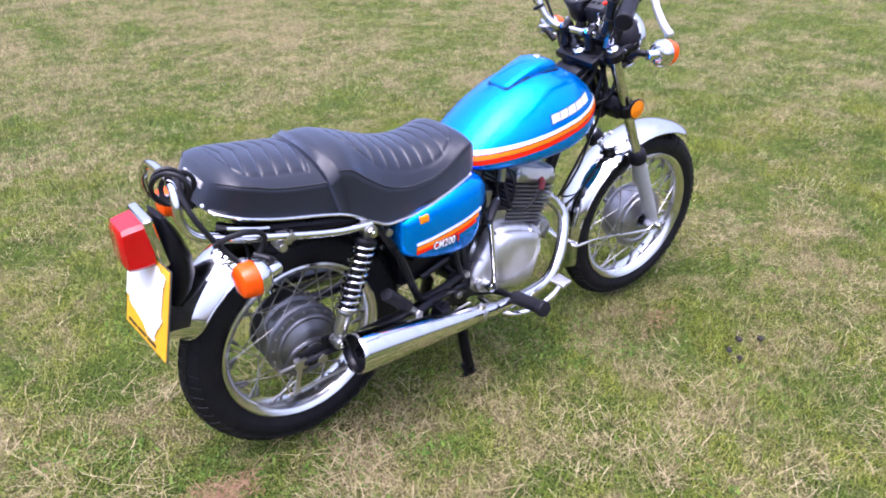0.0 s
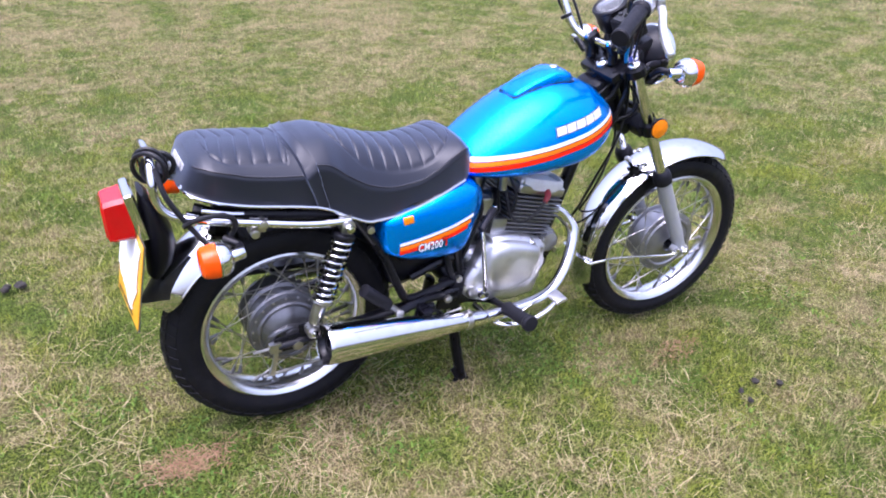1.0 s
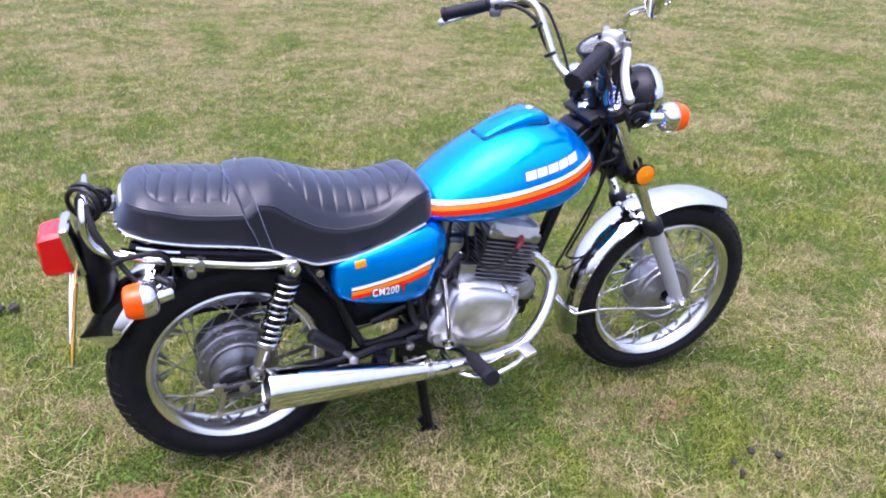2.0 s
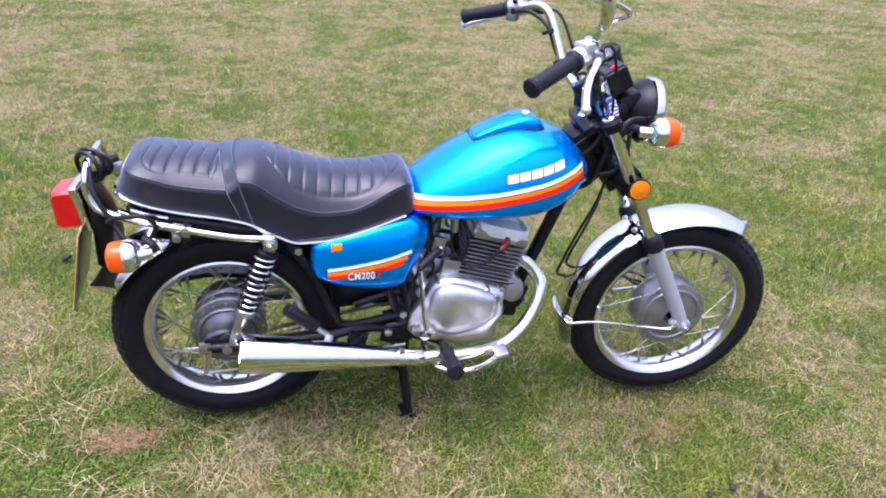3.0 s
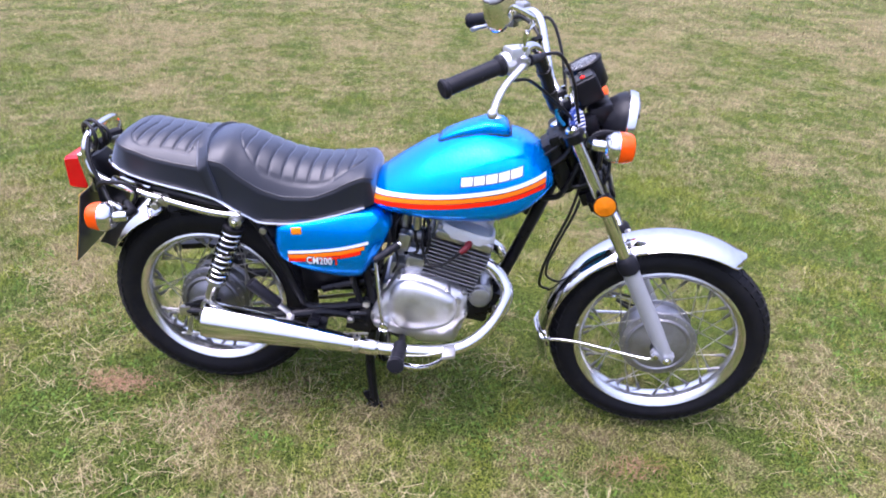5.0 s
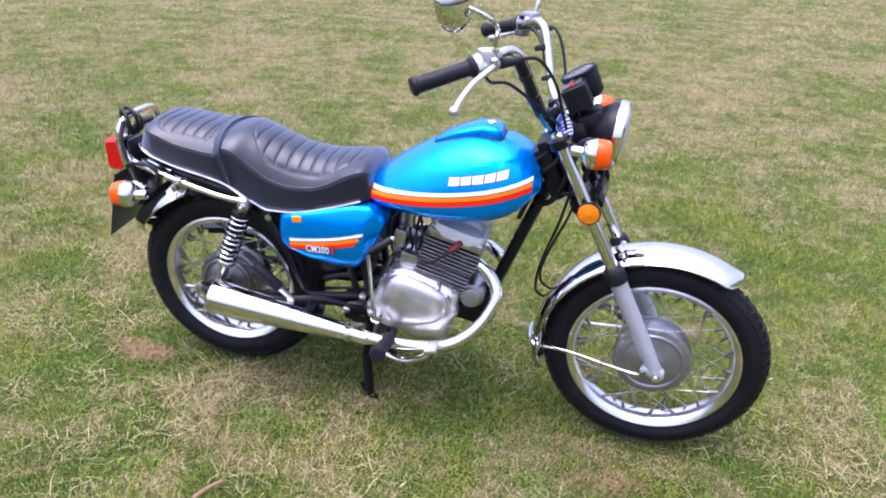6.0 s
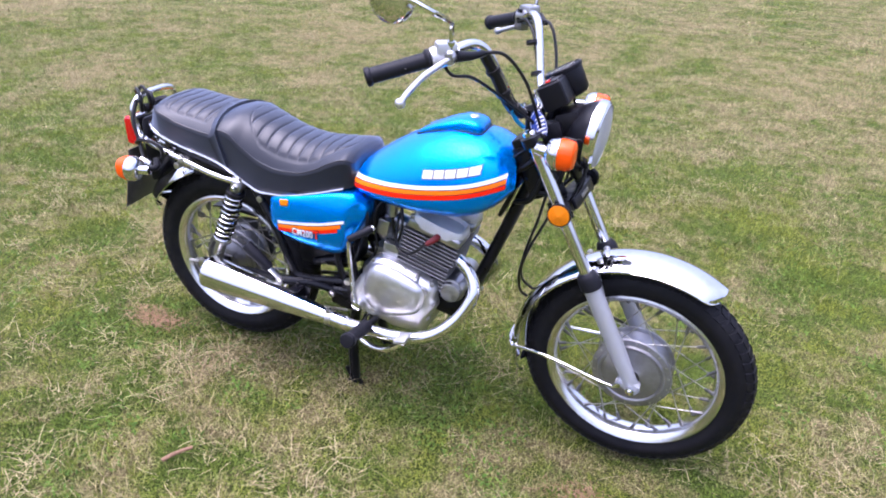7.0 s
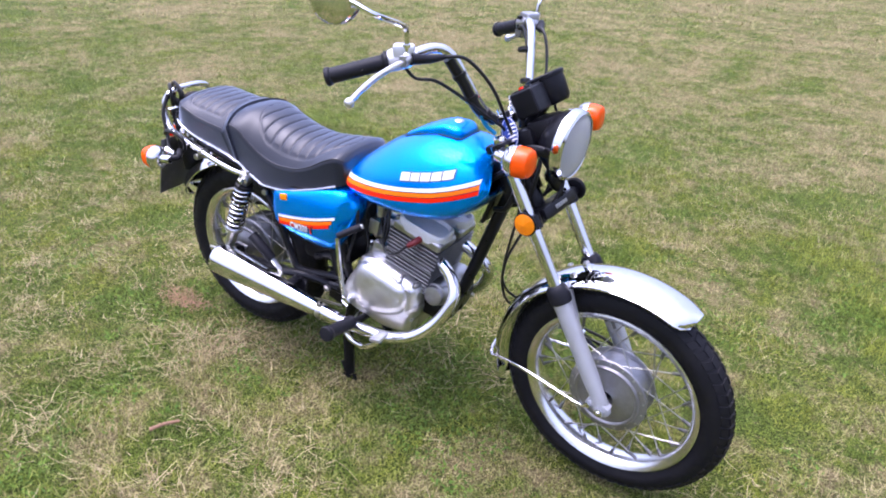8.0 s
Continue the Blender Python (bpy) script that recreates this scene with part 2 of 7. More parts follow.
def tube(bm, points, r, seg=10, smooth=True, steps=8, r1=None, cap=True, flat=None):
    """A tube along points; r1: radius at its end; flat: (width, height) for an oval one."""
    pts = spline(points, steps) if smooth else [Vector(q) for q in points]
    loops, u = [], None
    for i, q in enumerate(pts):
        d = (pts[min(i + 1, len(pts) - 1)] - pts[max(i - 1, 0)]).normalized()
        if u is None:
            u = frame_of(d)[1]
        u = (u - d * u.dot(d)).normalized()
        v = d.cross(u)
        k = r if r1 is None else r + (r1 - r) * i / (len(pts) - 1)
        a, b = (k, k) if flat is None else flat
        loops.append([q + u * math.cos(2 * math.pi * j / seg) * a + v * math.sin(2 * math.pi * j / seg) * b for j in range(seg)])
    return rings(bm, loops, cap, cap)


def box(bm, c, s, m=None, bev=0.0, seg=2):
    mat = Matrix.Translation(c) @ (m or Matrix()) @ Matrix.Diagonal((*s, 1))
    vs = bmesh.ops.create_cube(bm, size=1.0, matrix=mat)["verts"]
    if bev:
        es = list({e for v in vs for e in v.link_edges})
        bmesh.ops.bevel(bm, geom=es, offset=bev, segments=seg, affect='EDGES', profile=0.6)
    return bm


def turn_y(deg):
    """A turn about the lateral axis: positive lowers the front."""
    return Matrix.Rotation(radians(deg), 4, 'Y')


def smooth_outline(points, steps=6):
    """A closed Catmull-Rom outline through 2D points."""
    n, out = len(points), []
    for i in range(n):
        a, b, c, d = [Vector(points[(i + k) % n]) for k in (-1, 0, 1, 2)]
        for k in range(steps):
            t = k / steps
            out.append(0.5 * (2 * b + (c - a) * t + (2 * a - 5 * b + 4 * c - d) * t * t + (3 * b - a - 3 * c + d) * t ** 3))
    return out


def shell(bm, outline, levels):
    """A cover: an outline in x, z stacked along y; levels are (y, scale) with scale about the middle."""
    n = len(outline)
    mid = sum((Vector(p) for p in outline), Vector((0, 0))) / n
    loops = []
    for y, k in levels:
        loops.append([(mid.x + (p[0] - mid.x) * k, y, mid.y + (p[1] - mid.y) * k) for p in outline])
    return rings(bm, loops)


def interp(x, table):
    xs, ys = zip(*table)
    return float(np.interp(x, xs, ys))


def glide(x, table):
    """Smooth interpolation through a table (monotone cubic)."""
    if x <= table[0][0]:
        return table[0][1]
    if x >= table[-1][0]:
        return table[-1][1]
    n = len(table)
    slopes = [(table[i + 1][1] - table[i][1]) / (table[i + 1][0] - table[i][0]) for i in range(n - 1)]
    tang = [slopes[0]] + [0.0 if slopes[i - 1] * slopes[i] <= 0 else 2 / (1 / slopes[i - 1] + 1 / slopes[i]) for i in range(1, n - 1)] + [slopes[-1]]
    for i in range(n - 1):
        (x0, y0), (x1, y1) = table[i], table[i + 1]
        if x0 <= x <= x1:
            h = x1 - x0
            t = (x - x0) / h
            return (y0 * (1 + 2 * t) * (1 - t) ** 2 + y1 * t * t * (3 - 2 * t) + h * tang[i] * t * (1 - t) ** 2 + h * tang[i + 1] * t * t * (t - 1))


# ---- the ground ----
SLOPE = [(-3.0, 0.05), (-0.6, 0.042), (0.0, 0.036), (0.35, 0.024), (0.65, 0.008), (0.95, -0.024), (1.45, -0.026), (2.0, 0.006), (3.5, 0.03)]


def height(x, y):
    """Gently uneven turf that falls towards the front wheel, pressed down under both tyres."""
    near = math.exp(-(y / 1.6) ** 2)
    z = float(np.interp(x, [p[0] for p in SLOPE], [p[1] for p in SLOPE])) * near + 0.01 * (1 - near)
    z += 0.010 * noise.noise((x * 1.3, y * 1.3, 0.3)) + 0.007 * noise.noise((x * 3.7, y * 3.7, 1.7)) + 0.006 * noise.noise((x * 7.1, y * 7.1, 4.2))
    z -= 0.046 * math.exp(-((x / 0.17) ** 2 + (y / 0.12) ** 2)) + 0.040 * math.exp(-(((x - 1.29) / 0.17) ** 2 + (y / 0.10) ** 2))
    return z


def turf_material(name, kind):
    """Sward: lime and emerald greens with straw-coloured dry patches; blades vary one by one, the thatch below by grain."""
    m = bpy.data.materials.new(name)
    m.use_nodes = True
    n, l = m.node_tree.nodes, m.node_tree.links
    p = n["Principled BSDF"]
    geo = n.new("ShaderNodeNewGeometry")

    def noise_node(scale, detail=4.0, rough=0.6):
        k = n.new("ShaderNodeTexNoise")
        k.inputs["Scale"].default_value = scale
        k.inputs["Detail"].default_value = detail
        k.inputs["Roughness"].default_value = rough
        l.new(geo.outputs["Position"], k.inputs["Vector"])
        return k.outputs["Fac"]

    def ramp(value, a, b):
        k = n.new("ShaderNodeMapRange")
        k.inputs["From Min"].default_value, k.inputs["From Max"].default_value = a, b
        l.new(value, k.inputs["Value"])
        return k.outputs["Result"]

    def mixed(fac, a, b):
        k = n.new("ShaderNodeMix")
        k.data_type = 'RGBA'
        l.new(fac, k.inputs["Factor"])
        for s, c in (("A", a), ("B", b)):
            if isinstance(c, tuple):
                k.inputs[s].default_value = (*c, 1)
            else:
                l.new(c, k.inputs[s])
        return k.outputs["Result"]

    def maths(op, a, b):
        k = n.new("ShaderNodeMath")
        k.operation = op
        for s, c in ((0, a), (1, b)):
            if isinstance(c, float):
                k.inputs[s].default_value = c
            else:
                l.new(c, k.inputs[s])
        return k.outputs[0]

    rnd = geo.outputs["Random Per Island"]
    if kind == "straw":
        col = mixed(rnd, (0.130, 0.090, 0.036), (0.410, 0.345, 0.185))
    elif kind == "russet":
        col = mixed(rnd, (0.150, 0.078, 0.036), (0.310, 0.205, 0.115))
    elif kind == "clover":
        col = mixed(rnd, (0.048, 0.098, 0.012), (0.115, 0.180, 0.024))
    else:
        # dry patches at three scales; the field is drier and lighter away from the bike
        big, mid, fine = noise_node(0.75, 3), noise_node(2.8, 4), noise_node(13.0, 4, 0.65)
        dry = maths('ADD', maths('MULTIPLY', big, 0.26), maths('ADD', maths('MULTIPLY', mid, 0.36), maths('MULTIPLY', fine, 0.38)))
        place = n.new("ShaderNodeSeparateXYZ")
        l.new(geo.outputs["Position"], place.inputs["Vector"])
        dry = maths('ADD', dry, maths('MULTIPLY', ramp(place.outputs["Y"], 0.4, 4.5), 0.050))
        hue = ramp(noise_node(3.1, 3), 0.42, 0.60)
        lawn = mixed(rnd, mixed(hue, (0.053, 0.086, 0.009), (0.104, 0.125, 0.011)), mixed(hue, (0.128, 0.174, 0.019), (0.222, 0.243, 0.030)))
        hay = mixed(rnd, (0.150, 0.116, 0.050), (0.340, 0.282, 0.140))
        if kind == "blade":
            f = ramp(maths('ADD', dry, maths('MULTIPLY', maths('SUBTRACT', rnd, 0.5), 0.14)), 0.505, 0.64)
            col = mixed(f, lawn, hay)
        else:
            grain = noise_node(46.0, 6, 0.75) if kind == "soil" else maths('ADD', maths('MULTIPLY', rnd, 0.55), 0.30)
            f = ramp(maths('ADD', dry, maths('MULTIPLY', maths('SUBTRACT', grain, 0.5), 0.15)), 0.495, 0.605)
            # lighter greens and straws than near blades: unshaded tips put into the colour
            open_field = mixed(f, mixed(grain, mixed(hue, (0.074, 0.114, 0.017), (0.108, 0.139, 0.018)), mixed(hue, (0.159, 0.213, 0.035), (0.213, 0.247, 0.040))),
                               mixed(grain, (0.176, 0.148, 0.065), (0.400, 0.349, 0.176)))
            col = open_field
            if kind == "soil":
                speck = noise_node(170, 4)
                thatch = mixed(f, mixed(speck, (0.012, 0.020, 0.004), (0.048, 0.066, 0.010)), mixed(speck, (0.052, 0.039, 0.017), (0.160, 0.124, 0.056)))
                # thatch in small gaps between the tufts, coloured dark for their shade
                col = mixed(ramp(speck, 0.47, 0.64), thatch, open_field)
    l.new(col, p.inputs["Base Color"])
    p.inputs["Roughness"].default_value = 0.95 if kind == "soil" else 0.75
    p.inputs["Specular IOR Level"].default_value = 0.1 if kind == "soil" else 0.16
    if kind == "soil":
        b = n.new("ShaderNodeBump")
        b.inputs["Strength"].default_value = 0.9
        b.inputs["Distance"].default_value = 0.02
        l.new(noise_node(60, 6, 0.7), b.inputs["Height"])
        l.new(b.outputs["Normal"], p.inputs["Normal"])
    return m


def build_ground():
    """One sheet of turf, fine near the motorcycle and coarse towards the horizon."""
    fine = [i * 0.06 for i in range(-60, 101)]
    far = [1.1 ** k for k in range(1, 60)]
    xs = [-3.6 - 0.2 * (f - 1) * 1.2 for f in reversed(far)] + fine + [6.0 + 0.2 * (f - 1) * 1.2 for f in far]
    n = len(xs)
    co, faces = [], []
    for j in range(n):
        for i in range(n):
            x, y = xs[i] - 0.6, xs[j] + 0.4
            co.append((x, y, height(x, y) if math.hypot(x, y) < 40 else 0.0))
    for j in range(n - 1):
        for i in range(n - 1):
            a = j * n + i
            faces.append((a, a + 1, a + n + 1, a + n))
    me = bpy.data.meshes.new("ground")
    me.from_pydata(co, [], faces)
    for p in me.polygons:
        p.use_smooth = True
    me.materials.append(turf_material("turf_soil", "soil"))
    ob = new("ground", me)
    return tagged(ob, "mown field turf, green with straw-coloured dry patches", "ground", kind="structure")


def noise_field(x, y, seed, scale):
    """Cheap smooth value noise on arrays, 0 to 1."""
    rng = np.random.default_rng(seed)
    g = rng.random((64, 64))
    u, v = x * scale + 500.0, y * scale + 500.0
    i, j = np.floor(u).astype(int), np.floor(v).astype(int)
    fu, fv = u - i, v - j
    fu, fv = fu * fu * (3 - 2 * fu), fv * fv * (3 - 2 * fv)
    a, b = g[i % 64, j % 64], g[(i + 1) % 64, j % 64]
    c, d = g[i % 64, (j + 1) % 64], g[(i + 1) % 64, (j + 1) % 64]
    return (a * (1 - fu) + b * fu) * (1 - fv) + (c * (1 - fu) + d * fu) * fv


def turf_heights(x, y):
    """Heights of the turf at many places, read from a grid of them."""
    step, x0, y0, nx, ny = 0.05, -6.0, -2.6, 280, 200
    if not GRID:
        GRID.append(np.array([[height(x0 + i * step, y0 + j * step) for j in range(ny)] for i in range(nx)]))
    u, v = np.clip((x - x0) / step, 0, nx - 1.001), np.clip((y - y0) / step, 0, ny - 1.001)
    i, j = u.astype(int), v.astype(int)
    fu, fv, g = u - i, v - j, GRID[0]
    return (g[i, j] * (1 - fu) + g[i + 1, j] * fu) * (1 - fv) + (g[i, j + 1] * (1 - fu) + g[i + 1, j + 1] * fu) * fv


GRID = []


def blades(name, label, material, x, y, length, width, lean, segments, seed, lift=0.0, curl=0.5, sway=0.35):
    """Many grass blades as one mesh: each a bent tapering strip."""
    rng = np.random.default_rng(seed)
    n = len(x)
    z0 = turf_heights(x, y)
    ang = rng.random(n) * 2 * np.pi
    dx, dy = np.cos(ang), np.sin(ang)
    face = ang + np.pi / 2 + rng.normal(0, 0.5, n)
    wx, wy = np.cos(face) * width / 2, np.sin(face) * width / 2
    rows = []
    px, py, pz = x.copy(), y.copy(), z0 - 0.004 + lift
    tilt = lean.copy()
    step = length / segments
    bend = curl * rng.normal(1.0, 0.5, n) / segments
    twist = rng.normal(0, sway, n)
    for k in range(segments + 1):
        taper = 1.0 - 0.25 * (k / segments)
        if k == segments:
            rows.append(np.stack([px, py, pz], 1)[:, None, :])
        else:
            rows.append(np.stack([np.stack([px - wx * taper, py - wy * taper, pz], 1), np.stack([px + wx * taper, py + wy * taper, pz], 1)], 1))
        px = px + np.sin(tilt) * np.cos(ang) * step
        py = py + np.sin(tilt) * np.sin(ang) * step
        pz = np.maximum(pz + np.cos(tilt) * step, z0 + 0.002)
        tilt = np.minimum(tilt + bend, 2.0)
        ang = ang + twist / segments
    co = np.concatenate(rows, 1)
    per = co.shape[1]
    base = (np.arange(n) * per)[:, None]
    quads = np.concatenate([base + np.array([[2 * k, 2 * k + 1, 2 * k + 3, 2 * k + 2]]) for k in range(segments - 1)], 0) if segments > 1 else np.zeros((0, 4), int)
    s = 2 * (segments - 1)
    tris = base + np.array([[s, s + 1, s + 2]])
    me = bpy.data.meshes.new(name)
    me.vertices.add(n * per)
    me.vertices.foreach_set("co", co.reshape(-1).astype(np.float32))
    nq, nt = len(quads), len(tris)
    me.loops.add(4 * nq + 3 * nt)
    me.loops.foreach_set("vertex_index", np.concatenate([quads.reshape(-1), tris.reshape(-1)]).astype(np.int32))
    me.polygons.add(nq + nt)
    me.polygons.foreach_set("loop_start", np.concatenate([np.arange(nq) * 4, 4 * nq + np.arange(nt) * 3]).astype(np.int32))
    me.update(calc_edges=True)
    me.materials.append(material)
    ob = new(name, me)
    return tagged(ob, label, "grass", kind="stuff")


def scatter(n, seed, rmin, rmax, power):
    """Points in the field in front of the walk, denser near it."""
    rng = np.random.default_rng(seed)
    r = rmin + (rmax - rmin) * rng.random(n) ** power
    a = rng.uniform(radians(-25), radians(205), n)
    return 0.6 + r * np.cos(a), -1.55 + r * np.sin(a), rng


# heaps of dry straw that lie thicker than the rest
HEAPS = [(1.38, -0.83), (0.94, -0.80), (0.92, -0.97), (1.37, -0.57), (0.99, -0.55), (0.07, -0.20), (-0.115, -0.31), (1.72, -0.09), (0.0, -0.39), (1.58, 0.75)]


def build_grass():
    # far: a lighter copy of the blade colours, for tips with less shade
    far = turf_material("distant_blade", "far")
    green, straw, russet, clover = (turf_material(k + "_blade", k) for k in ("blade", "straw", "russet", "clover"))
    x, y, rng = scatter(GRASS_NEAR, 3, 0.55, 3.9, 0.72)
    back = np.random.default_rng(8)
    r, a = 0.4 + 2.8 * back.random(60000) ** 0.7, back.uniform(radians(205), radians(335), 60000)
    x, y = np.concatenate([x, 0.6 + r * np.cos(a)]), np.concatenate([y, -1.55 + r * np.sin(a)])
    lush = noise_field(x, y, 5, 1.6) * 0.4 + noise_field(x, y, 6, 7.0) * 0.6
    press = np.minimum(np.hypot(x / 1.3, y), np.hypot((x - 1.29) / 1.3, y))
    lush = lush * np.clip(press / 0.16, 0.15, 1.0)
    blades("near_grass", "short green and yellowing grass blades", green, x, y, (0.010 + 0.040 * lush ** 1.6) * rng.uniform(0.5, 1.5, len(x)),
           rng.uniform(0.0012, 0.0034, len(x)), np.abs(rng.normal(0.80, 0.42, len(x))), 2, 31, curl=0.55)
    x, y, rng = scatter(GRASS_MID, 4, 3.3, 8.0, 0.8)
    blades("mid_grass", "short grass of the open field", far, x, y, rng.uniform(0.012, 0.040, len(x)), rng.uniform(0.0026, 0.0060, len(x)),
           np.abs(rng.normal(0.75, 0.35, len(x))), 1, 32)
    x, y, rng = scatter(GRASS_FAR, 5, 7.5, 22.0, 0.8)
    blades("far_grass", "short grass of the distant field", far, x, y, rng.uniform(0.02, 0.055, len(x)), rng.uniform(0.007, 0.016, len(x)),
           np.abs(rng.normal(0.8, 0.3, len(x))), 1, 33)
    # low broad-leaved clover in dark green cushions
    x, y, rng = scatter(CLOVER, 45, 0.6, 4.2, 0.75)
    # denser below the motorcycle, its dark green deepening the shade on the turf
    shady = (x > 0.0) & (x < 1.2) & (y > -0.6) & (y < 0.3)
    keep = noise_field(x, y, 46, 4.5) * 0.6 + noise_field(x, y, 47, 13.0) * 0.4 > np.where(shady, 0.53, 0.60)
    x, y = x[keep], y[keep]
    rng = np.random.default_rng(48)
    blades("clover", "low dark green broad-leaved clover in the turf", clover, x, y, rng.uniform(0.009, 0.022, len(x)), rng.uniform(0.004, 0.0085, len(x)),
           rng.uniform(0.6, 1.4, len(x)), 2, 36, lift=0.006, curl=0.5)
    # dry cut stems: clumps with one main lie, and strays between them
    rng = np.random.default_rng(41)
    cx, cy, _ = scatter(STRAW_CLUMPS, 42, 0.6, 5.6, 0.8)
    cx, cy = np.concatenate([cx, [h[0] for h in HEAPS]]), np.concatenate([cy, [h[1] for h in HEAPS]])
    thick = noise_field(cx, cy, 9, 1.5) * 0.6 + noise_field(cx, cy, 19, 5.0) * 0.4
    count = rng.integers(14, 70, len(cx)) * (thick > 0.45) + 6
    count[-len(HEAPS):] = 60
    own = np.repeat(np.arange(len(cx)), count)
    spread = rng.uniform(0.025, 0.10, len(cx))
    spread[-len(HEAPS):] = 0.080
    spread = spread[own]
    x, y = cx[own] + rng.normal(0, 1, len(own)) * spread, cy[own] + rng.normal(0, 1, len(own)) * spread * 0.7
    under = (y > -0.55) & (y < 0.30) & (x > 0.1) & (x < 1.2) & (rng.random(len(x)) < 0.50)
    x, y = x[~under], y[~under]
    blades("straw_litter", "dry cut straw lying in loose clumps on the turf", straw, x, y, rng.uniform(0.02, 0.115, len(x)) * rng.uniform(0.5, 1.0, len(x)),
           rng.uniform(0.0008, 0.0021, len(x)), rng.uniform(0.95, 1.55, len(x)), 4, 34, lift=0.012, curl=0.30, sway=0.5)
    # dry tufts farther out
    cx, cy, _ = scatter(TUFTS, 62, 4.6, 15.0, 0.75)
    thick = noise_field(cx, cy, 63, 0.8)
    cx, cy = cx[thick > 0.5], cy[thick > 0.5]
    rng = np.random.default_rng(64)
    own = np.repeat(np.arange(len(cx)), rng.integers(6, 22, len(cx)))
    x, y = cx[own] + rng.normal(0, 0.07, len(own)), cy[own] + rng.normal(0, 0.06, len(own))
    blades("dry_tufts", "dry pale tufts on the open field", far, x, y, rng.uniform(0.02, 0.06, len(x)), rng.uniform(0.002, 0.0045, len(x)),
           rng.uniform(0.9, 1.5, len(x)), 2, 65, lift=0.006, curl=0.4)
    # russet patches of dead matted grass
    for name, px, py, sx, sy, n, seed in (("dead_grass_patch", -0.290, -0.110, 0.085, 0.040, 520, 51), ("dead_grass_patch", 1.205, -0.255, 0.085, 0.045, 260, 52)):
        rng = np.random.default_rng(seed)
        x, y = px + rng.normal(0, 1, n) * sx * 0.6, py + rng.normal(0, 1, n) * sy * 0.6
        blades(name, "russet patch of dead matted grass", russet, x, y, rng.uniform(0.015, 0.045, n), rng.uniform(0.0012, 0.0026, n), rng.uniform(1.2, 1.6, n), 2, seed, lift=0.010, curl=0.3)


GRASS_NEAR, GRASS_MID, GRASS_FAR, STRAW_CLUMPS, CLOVER, TUFTS = 520000, 500000, 220000, 1900, 90000, 1100

# ---- the motorcycle ----
bike = thing("motorcycle", "blue vintage motorcycle with orange stripes on its centre stand", "motorcycle")
REAR, FRONT = Vector((0.002, 0.0, 0.307)), Vector((1.281, -0.019, 0.262))
FORK_FOOT = Vector((1.294, -0.018, 0.265))
FORK_DIR = Vector((-0.468, 0.0, 0.883)).normalized()
FORK_Y = 0.092


def on_fork(s, y=0.0, ahead=0.0):
    """A place s metres up the fork from the axle; ahead: metres in front of the tubes' plane."""
    return FORK_FOOT + FORK_DIR * s + Vector((0.883, 0, 0.468)) * ahead + Vector((0, y, 0))


def build_tyre(centre, r_out, r_rim, width, parent, blocks, rows):
    """A treaded tyre: a rounded carcass with raised tread blocks."""
    bm = bmesh.new()
    seg = 96
    depth = r_out - r_rim
    prof = []
    for k in range(25):
        a = math.pi * (k / 24.0)
        y = -math.cos(a) * width / 2
        lift = max(0.0, math.sin(a)) ** 0.72
        r = r_rim + 0.004 + (depth - 0.008) * lift
        if k in (0, 24):
            y *= 0.70
        elif k in (1, 23):
            y *= 0.92
        prof.append((r, y))
    loops = []
    for i in range(seg):
        t = 2 * math.pi * i / seg
        loops.append([centre + Vector((math.sin(t) * r, y, math.cos(t) * r)) for r, y in prof])
    vs = [[bm.verts.new(p) for p in ring] for ring in loops]
    for i in range(seg):
        a, b = vs[i], vs[(i + 1) % seg]
        for k in range(len(prof) - 1):
            bm.faces.new((a[k], a[k + 1], b[k + 1], b[k]))

    def surface(t, u, up):
        a = math.pi * (0.5 + u)
        y = -math.cos(a) * width / 2
        r = r_rim + 0.004 + (depth - 0.008) * max(0.0, math.sin(a)) ** 0.72
        ny, nr = y / (width / 2) * 0.9, max(0.0, math.sin(a)) + 0.15
        k = math.hypot(ny, nr)
        y, r = y + ny / k * up, r + nr / k * up
        return centre + Vector((math.sin(t) * r, y, math.cos(t) * r))

    part("tyre", bm, TYRE, parent, "black treaded rubber tyre")
    bm = bmesh.new()
    pitch = 2 * math.pi / blocks
    for i in range(blocks):
        for u0, u1, skew, phase, fill in rows:
            t0 = (i + phase) * pitch
            t1 = t0 + pitch * fill
            quad = [(t0, u0), (t1, u0), (t1 + skew * pitch, u1), (t0 + skew * pitch, u1)]
            lo = [bm.verts.new(surface(t, u, -0.001)) for t, u in quad]
            mt, mu = sum(q[0] for q in quad) / 4, sum(q[1] for q in quad) / 4
            hi = [bm.verts.new(surface(mt + (t - mt) * 0.88, mu + (u - mu) * 0.92, 0.0026)) for t, u in quad]
            bm.faces.new(hi)
            for a in range(4):
                b = (a + 1) % 4
                bm.faces.new((lo[a], lo[b], hi[b], hi[a]))
    tagged(part("tread", bm, TYRE, parent), "black rubber tread blocks", kind="stuff")


